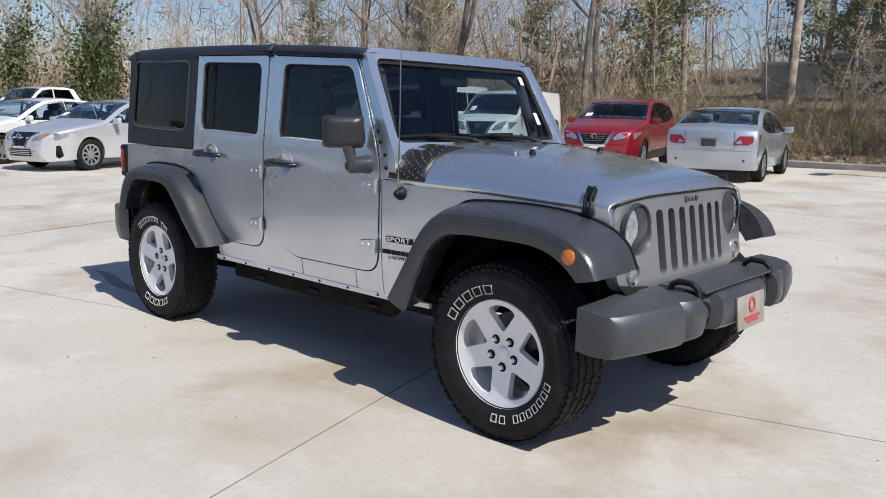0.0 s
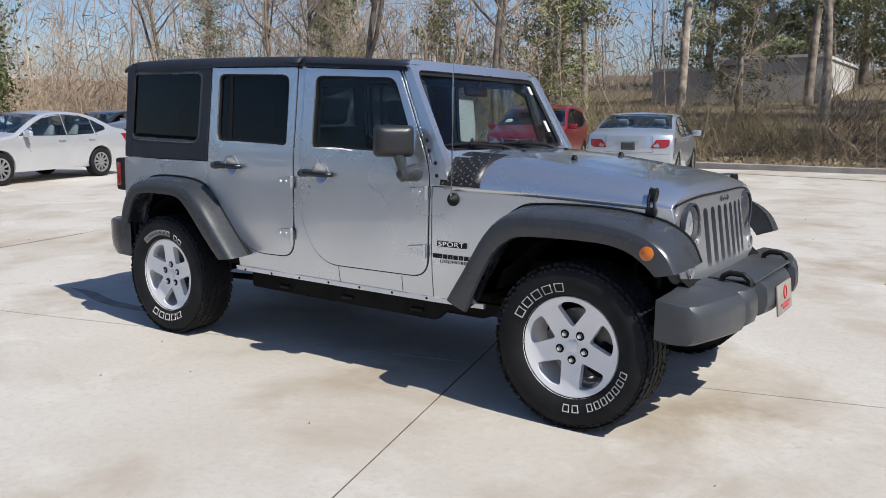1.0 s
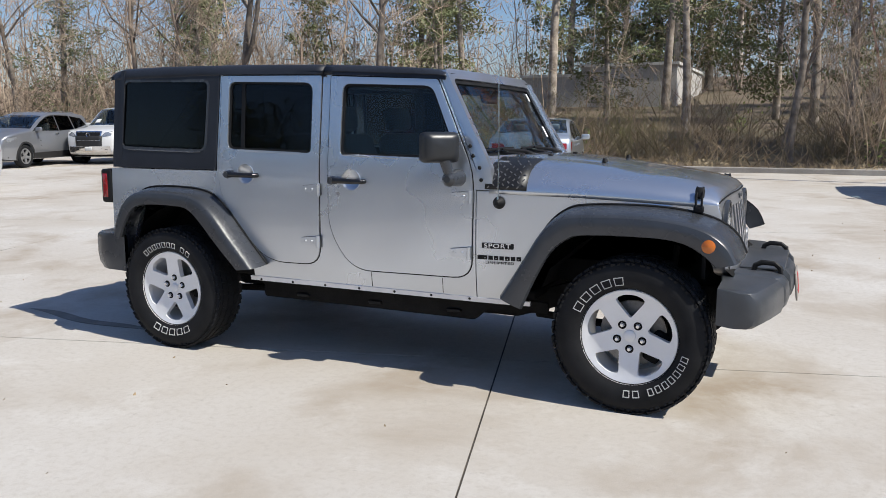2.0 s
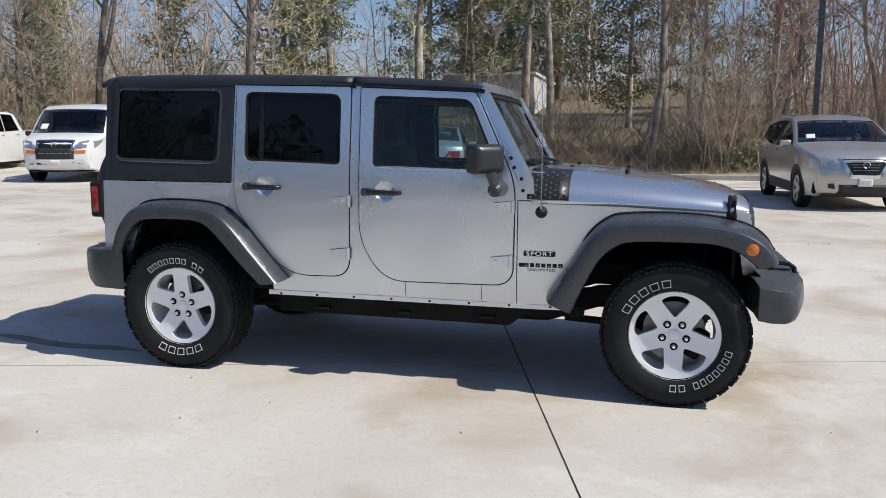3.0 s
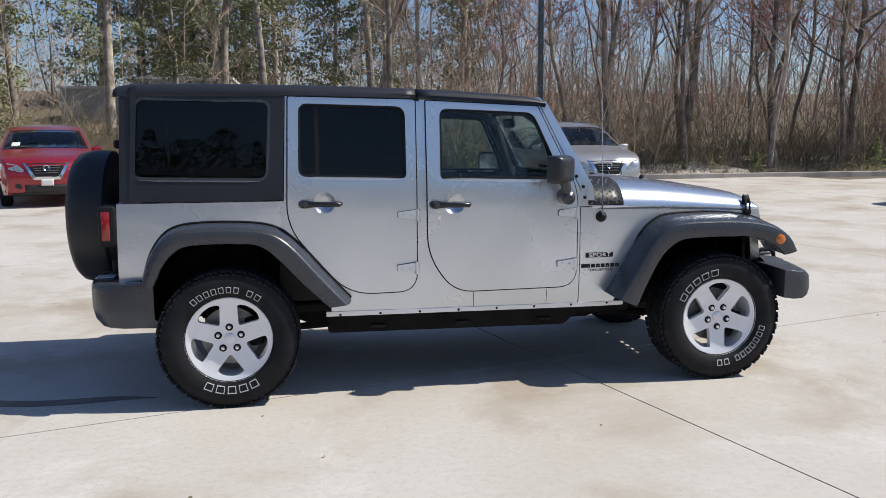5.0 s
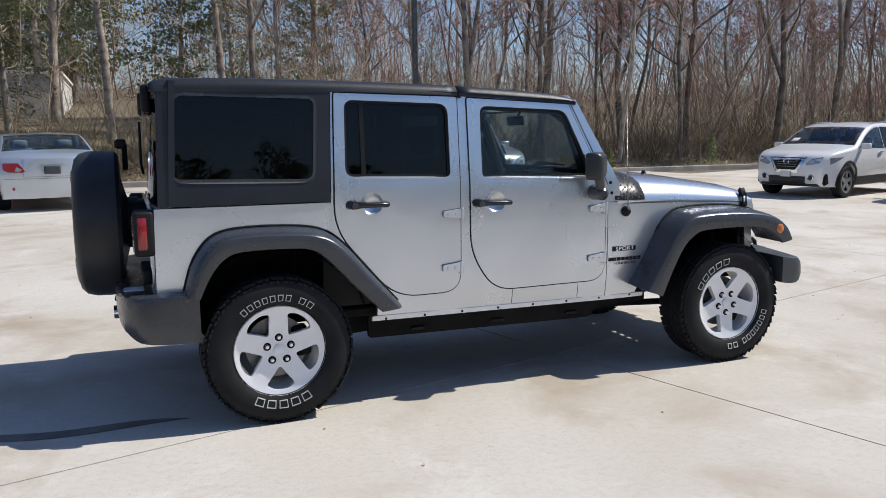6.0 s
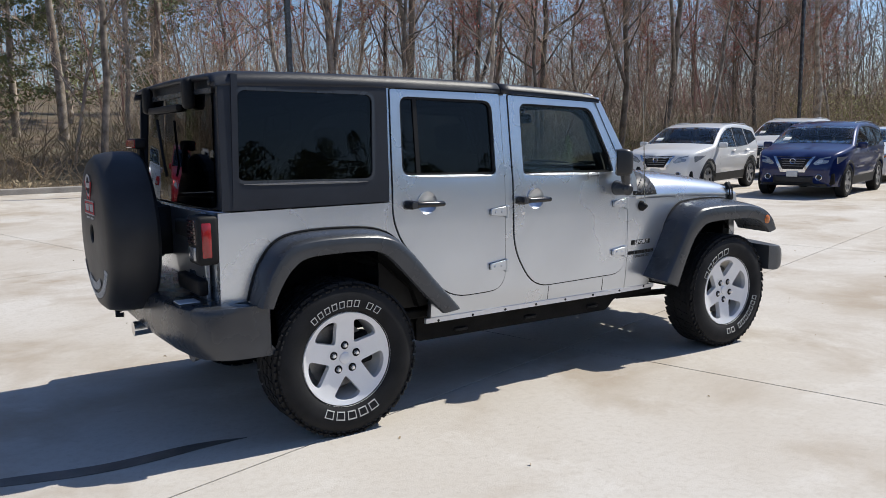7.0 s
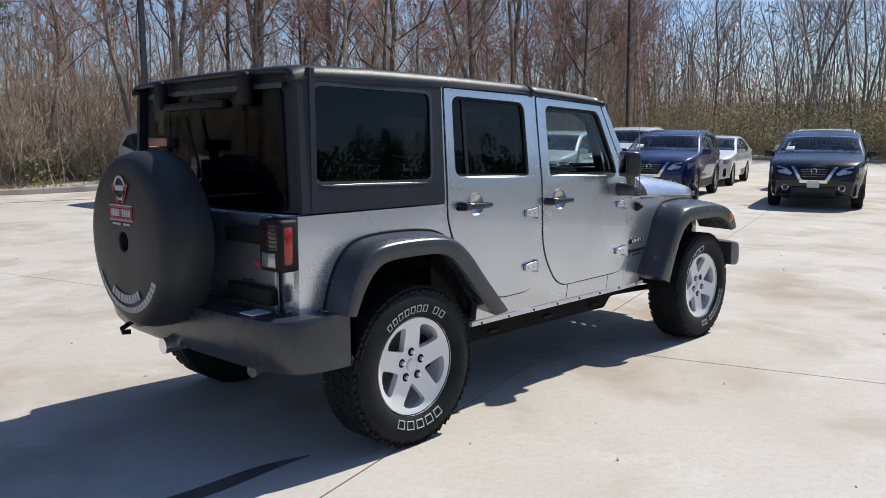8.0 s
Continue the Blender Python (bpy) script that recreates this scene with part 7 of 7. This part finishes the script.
for x, y in ((AXLE, 0.20), (-AXLE, 0.0)):
    bm = bmesh.new()
    tube(bm, [(x, -0.70, HUB_Z), (x, 0.70, HUB_Z)], 0.042, 12)
    box(bm, (x, y, HUB_Z), (0.30, 0.24, 0.25), 0.09, 3)
    part("axle", bm, UNDER, car, smooth=60)
    for s in (-1, 1):
        bm = bmesh.new()
        pts = [(x - 0.05 + 0.055 * math.cos(k * 0.9), s * 0.52 + 0.055 * math.sin(k * 0.9), HUB_Z + 0.05 + k * 0.0075) for k in range(42)]
        tube(bm, pts, 0.008, 5)
        part("coil_spring", bm, UNDER, car)
        bm = bmesh.new()
        tube(bm, [(x + 0.10, s * 0.56, HUB_Z - 0.06), (x + 0.13, s * 0.52, HUB_Z + 0.20)], 0.028, 8)
        tube(bm, [(x + 0.13, s * 0.52, HUB_Z + 0.20), (x + 0.16, s * 0.50, HUB_Z + 0.42)], 0.018, 8)
        part("damper", bm, UNDER, car)
        bm = bmesh.new()
        sgn = -1 if x > 0 else 1
        tube(bm, [(x, s * 0.46, HUB_Z - 0.06), (x + sgn * 0.62, s * 0.44, 0.36)], 0.022, 8)
        part("control_arm", bm, UNDER, car)
bm = bmesh.new()
box(bm, (-0.05, 0.0, 0.36), (0.62, 0.46, 0.14), 0.05, 2)
part("transfer_case", bm, UNDER, car)
bm = bmesh.new()
tube(bm, [(-0.35, 0.02, 0.40), (-AXLE + 0.14, 0.0, HUB_Z + 0.01)], 0.035, 10)
tube(bm, [(0.22, 0.16, 0.40), (AXLE - 0.14, 0.20, HUB_Z + 0.01)], 0.030, 10)
part("drive_shaft", bm, STEEL, car)
bm = bmesh.new()
tube(bm, [(0.6, 0.28, 0.44), (-0.6, 0.30, 0.42), (-1.2, 0.34, 0.46)], 0.03, 8)
tube(bm, [(-1.75, 0.36, 0.50), (-1.75, -0.30, 0.50)], 0.085, 14)
tube(bm, [(-1.80, -0.34, 0.48), (-1.95, -0.44, 0.45), (-2.13, -0.487, 0.425)], 0.030, 10)
part("exhaust", bm, STEEL, car, "dull steel silencer and tail pipe")
bm = bmesh.new()
tube(bm, [(-2.05, 0.06, 0.485), (-2.285, 0.06, 0.482)], [0.034, 0.040], 16)
part("tow_receiver", bm, CHROME, car)
bm = bmesh.new()
tube(bm, [(-2.12, 0.556, 0.52), (-2.21, 0.556, 0.515), (-2.27, 0.545, 0.49), (-2.275, 0.52, 0.475), (-2.24, 0.505, 0.475)], 0.014, 8)
part("rear_tow_hook", bm, BLACK, car)
bm = bmesh.new()
box(bm, (1.99, 0, 0.525), (0.10, 0.8, 0.07), 0.02, 2)
tube(bm, [(AXLE + 0.16, -0.62, 0.40), (AXLE + 0.16, 0.62, 0.42)], 0.018, 8)
part("crossmember", bm, UNDER, car)
bm = bmesh.new()
plate(bm, fillet([(-0.60, 0.468), (-0.36, 0.452), (0.36, 0.452), (0.60, 0.468), (0.58, 0.51), (-0.58, 0.51)], 0.02, 2), [], lambda v, z, d: (1.98 + (z - 0.41) * 0.8 - d, v, z), 0.015)
part("chin_guard", bm, STEEL, car)

# cabin
bm = bmesh.new()
box(bm, (0.42, 0, 0.98), (0.30, 1.36, 0.26), 0.07, 3)
box(bm, (0.30, 0, 0.80), (0.20, 0.34, 0.30), 0.05, 2)
dash = part("dashboard", bm, CABIN, car)
bm = bmesh.new()
box(bm, (0.31, 0.37, 1.13), (0.16, 0.36, 0.07), 0.03, 3)
part("gauge_hood", bm, CABIN, dash)
bm = bmesh.new()
pts = [Vector((0.13, 0.37, 1.07)) + Vector((-0.07 * math.sin(a) * 1.0, 0.185 * math.cos(a), 0.172 * math.sin(a))) for a in [k * 2 * math.pi / 28 for k in range(29)]]
tube(bm, pts, 0.015, 8, caps=False)
tube(bm, [(0.13, 0.19, 1.07), (0.155, 0.37, 1.07), (0.13, 0.55, 1.07)], 0.016, 6)
tube(bm, [(0.155, 0.37, 1.07), (0.34, 0.37, 1.0)], 0.035, 8)
part("steering_wheel", bm, CABIN, car)


def seat_back(x, y, w, h, tilt, head=True):
    bm = bmesh.new()
    vs = box(bm, (0, 0, h / 2), (0.15, w, h), 0.06, 3)
    bmesh.ops.rotate(bm, cent=(0, 0, 0), matrix=Matrix.Rotation(radians(-tilt), 3, 'Y'), verts=vs)
    bmesh.ops.translate(bm, vec=(x, y, 0.80), verts=vs)
    vs = box(bm, (x + 0.25, y, 0.76), (0.52, w, 0.16), 0.06, 3)
    seat = part("seat", bm, SEAT, car, "dark cloth seat")
    if head:
        bm = bmesh.new()
        top = 0.80 + h * math.cos(radians(tilt))
        xb = x - h * math.sin(radians(tilt))
        box(bm, (xb - 0.015, y, top + 0.10), (0.10, 0.27, 0.17), 0.045, 3, (0, -8, 0))
        for dy in (-0.06, 0.06):
            tube(bm, [(xb, y + dy, top - 0.04), (xb - 0.01, y + dy, top + 0.05)], 0.007, 6)
        part("headrest", bm, SEAT, seat)


for y in (-0.37, 0.37):
    seat_back(-0.30, y, 0.50, 0.60, 16)
for y in (-0.36, 0.36):
    seat_back(-1.12, y, 0.60, 0.58, 14)
# padded roll cage
bm = bmesh.new()
for s in (-1, 1):
    tube(bm, [(-0.42, s * 0.60, 0.6), (-0.42, s * 0.62, 1.2), (-0.42, s * 0.60, 1.60), (-0.42, s * 0.54, 1.70)], 0.038, 8)
    tube(bm, [(0.40, s * 0.60, 1.60), (0.30, s * 0.57, 1.665), (-0.42, s * 0.56, 1.705), (-1.10, s * 0.56, 1.70), (-1.45, s * 0.58, 1.62), (-1.95, s * 0.60, 1.10)], 0.036, 8)
    tube(bm, [(0.56, s * 0.62, 1.15), (0.40, s * 0.60, 1.60)], 0.030, 8)
for x in (-0.42, -1.15):
    tube(bm, [(x, -0.57, 1.70), (x, 0.57, 1.70)], 0.036, 8)
part("roll_cage", bm, SEAT, car, "black padded roll cage")
bm = bmesh.new()
box(bm, (0.36, 0.02, 1.60), (0.03, 0.24, 0.065), 0.018, 3, (0, -12, 0))
tube(bm, [(0.40, 0.02, 1.67), (0.37, 0.02, 1.61)], 0.009, 6)
part("rear_view_mirror", bm, BLACK, car)
bm = bmesh.new()
box(bm, (0.41, -0.22, 1.075), (0.12, 0.30, 0.004), 0.001, 1, (0, 12, 0))
part("dash_paper", bm, PAPER, car, "white paper lying on the dashboard")

# mirrors
for s in (-1, 1):
    mirror = new("door_mirror")
    mirror.parent = car
    ca, sa = math.cos(radians(42)), s * math.sin(radians(42))
    turned = lambda d, a: (0.439 + ca * d - sa * a, s * 0.885 + sa * d + ca * a)
    bm = bmesh.new()
    secs = []
    for d, w, h in ((-0.068, 0.090, 0.070), (-0.060, 0.097, 0.079), (0.0, 0.099, 0.082), (0.050, 0.095, 0.078), (0.082, 0.084, 0.066), (0.096, 0.055, 0.044)):
        ring = fillet([(-w, -h), (w, -h), (w, h), (-w, h)], 0.026, 4)
        secs.append([(*turned(d * 0.62, a * 1.06), 1.315 + b) for a, b in ring])
    loft(bm, secs, closed=True)
    part("shell", bm, MIRROR_SHELL, mirror, "black moulded shell", smooth=50)
    bm = bmesh.new()
    plate(bm, fillet([(-0.080, -0.058), (0.080, -0.058), (0.080, 0.058), (-0.080, 0.058)], 0.028, 4), [], lambda a, b, d: (*turned(-0.0445 + d, a * 1.06), 1.315 + b), 0.003)
    part("mirror_glass", bm, CHROME, mirror)
    bm = bmesh.new()
    tube(bm, [(0.465, s * 0.880, 1.26), (0.485, s * 0.872, 1.18), (0.49, s * 0.865, 1.145)], [0.034, 0.026, 0.03], 12)
    tube(bm, [(0.50, s * 0.765, 1.150), (0.497, s * 0.82, 1.150), (0.492, s * 0.885, 1.147), (0.490, s * 0.905, 1.147)], [0.050, 0.044, 0.040, 0.020], 16)
    part("arm", bm, PLASTIC, mirror)

# aerial
aerial = new("aerial")
aerial.parent = car
bm = bmesh.new()
lathe(bm, [(0.0, -0.040), (0.010, -0.040), (0.022, -0.022), (0.033, -0.006), (0.034, 0.004)], 20, "y", (0.737, -0.772, 1.022))
part("rubber_base", bm, BLACK, aerial)
bm = bmesh.new()
tube(bm, [(0.737, -0.795, 1.030), (0.738, -0.790, 1.08), (0.736, -0.780, 1.40), (0.728, -0.770, 1.765)], [0.0055, 0.004, 0.003, 0.0022], 8)
part("rod", bm, CHROME, aerial)

# bonnet catches, rest bumpers, washer jets, wipers
for s in (-1, 1):
    x, y = 1.752, 0.668
    bm = bmesh.new()
    box(bm, (x, s * (y - 0.012), 1.100), (0.045, 0.030, 0.055), 0.010, 2, (s * 20, 0, 0))
    catch = part("bonnet_catch", bm, BLACK, car, "black rubber bonnet catch")
    bm = bmesh.new()
    box(bm, (x, s * (y + 0.012), 1.020), (0.050, 0.020, 0.035), 0.008, 2)
    part("catch_base", bm, BLACK, catch)
    bm = bmesh.new()
    for d in (-0.014, 0.014):
        tube(bm, [(x + d, s * (y - 0.020), 1.128), (x + d, s * (y + 0.012), 1.085), (x + d, s * (y + 0.018), 1.025)], 0.006, 6)
    part("catch_link", bm, BLACK, catch)
    bm = bmesh.new()
    lathe(bm, [(0.0, 0.022), (0.010, 0.022), (0.014, 0.014), (0.018, 0.0)], 14, "z", (1.19, s * 0.31, 1.228))
    part("rest_bumper", bm, BLACK, bonnet, "black rubber rest bumper")
    bm = bmesh.new()
    box(bm, (0.86, s * 0.26, 1.262), (0.030, 0.022, 0.010), 0.004, 1)
    part("washer_jet", bm, BLACK, bonnet)
bm = bmesh.new()
plate(bm, fillet([(-0.62, 0.648), (0.62, 0.648), (0.62, 0.735), (-0.62, 0.735)], 0.01, 2), [], lambda v, x, d: (x, v, 1.242 - (x - 0.648) * 0.05 - d), 0.02)
cowl = part("cowl", bm, SILVER, car)
for k in range(2):
    bm = bmesh.new()
    box(bm, (0.676 + 0.03 * k, 0, 1.2425), (0.008, 1.12, 0.004))
    part("cowl_slot", bm, BLACK, cowl)
for y0, y1 in ((-0.20, -0.58), (0.33, -0.06)):
    wiper = new("windscreen_wiper")
    wiper.parent = car
    a = screen_point(y0, 1.27, -0.03)
    b = screen_point(y1 + 0.10, 1.292, -0.022)
    bm = bmesh.new()
    tube(bm, [(0.715, y0 + 0.09, 1.252), (0.690, y0 + 0.06, 1.268), (a[0], y0, 1.282), b], [0.018, 0.014, 0.011, 0.007], 8)
    part("arm", bm, BLACK, wiper)
    bm = bmesh.new()
    tube(bm, [screen_point(y1 - 0.10, 1.290, -0.012), screen_point(y1 + 0.1, 1.296, -0.014), screen_point(y1 + 0.30, 1.300, -0.012)], [0.006, 0.010, 0.006], 6)
    part("blade", bm, BLACK, wiper)


# badges on the wings
def lettering(text, size, at, mat, parent, s, name):
    cu = bpy.data.curves.new("letters", 'FONT')
    cu.body, cu.size, cu.extrude, cu.align_x, cu.align_y = text, size, 0.0012, 'CENTER', 'CENTER'
    cu.space_character = 1.12
    tmp = bpy.data.objects.new("letters", cu)
    scene.collection.objects.link(tmp)
    me = bpy.data.meshes.new_from_object(tmp.evaluated_get(bpy.context.evaluated_depsgraph_get()))
    bpy.data.objects.remove(tmp)
    me.materials.clear()
    me.materials.append(mat)
    o = new(name, me)
    o.parent = parent
    o.matrix_basis = pose(*at, 90, 0, (0 if s < 0 else 180) + s * -7.5) @ Matrix.Diagonal((1.35, 1, 1, 1))
    return o


for s in (-1, 1):
    y = half(0.73, 0.78) + 0.003
    bm = bmesh.new()
    plate(bm, fillet([(0.642, 0.772), (0.820, 0.772), (0.820, 0.802), (0.642, 0.802)], 0.004, 2), [], skin(s, 0.004), 0.004, us=(0.75,))
    badge = part("trim_badge", bm, BLACK, car, "black badge with silver letters")
    lettering("SPORT", 0.034, (0.731, s * (half(0.731, 0.787) + 0.0085), 0.787), ALLOY, badge, s, "badge_letters")
    for k in range(8):
        x = 0.616 + 0.0315 * k
        bm = bmesh.new()
        w = 0.024 if k else 0.030
        plate(bm, [(x, 0.710), (x + w, 0.710), (x + w, 0.732), (x, 0.732)], [[(x + 0.008, 0.716), (x + w - 0.008, 0.716), (x + w - 0.008, 0.7205), (x + 0.008, 0.7205)]] if k % 2 else [], skin(s, 0.0035), 0.003)
        part("name_bar", bm, BLACK, car)
    lettering("UNLIMITED", 0.021, (0.745, s * (half(0.745, 0.694) + 0.006), 0.694), BLACK, car, s, "small_badge")

# stain that ran from under the tail, and scraps on the concrete
WET = material("damp_concrete", (0.13, 0.12, 0.11), 0.5, 0, 0.3, 6.0, 60.0)
bm = bmesh.new()
ring = []
for k in range(25):
    t = k / 24
    ring.append((lerp(-3.35, -1.92, t), lerp(-0.50, -0.645, t) + 0.035 * math.sin(9 * t) + 0.045 * math.sin(math.pi * t)))
for k in range(25):
    t = 1 - k / 24
    ring.append((lerp(-3.35, -1.92, t), lerp(-0.52, -0.66, t) + 0.03 * math.sin(7 * t + 1) - 0.045 * math.sin(math.pi * t)))
plate(bm, ring, [], lambda x, y, d: (x, y, 0.0035 - d), 0.002)
tagged(part("damp_streak", bm, WET), "dark damp streak running over the concrete", "stain")
bm = bmesh.new()
for k in range(220):
    x, y = rnd.uniform(-7, 9), rnd.uniform(-5.5, 8)
    if abs(y) < 0.95 and -2.3 < x < 2.3:
        continue
    p = Vector((x, y, land(x, y) + 0.004))
    leaf(bm, p, rnd.uniform(0.006, 0.016))
tagged(part("debris", bm, STRAW, smooth=0), "small twigs and leaf scraps scattered on the concrete", "debris", kind="stuff")
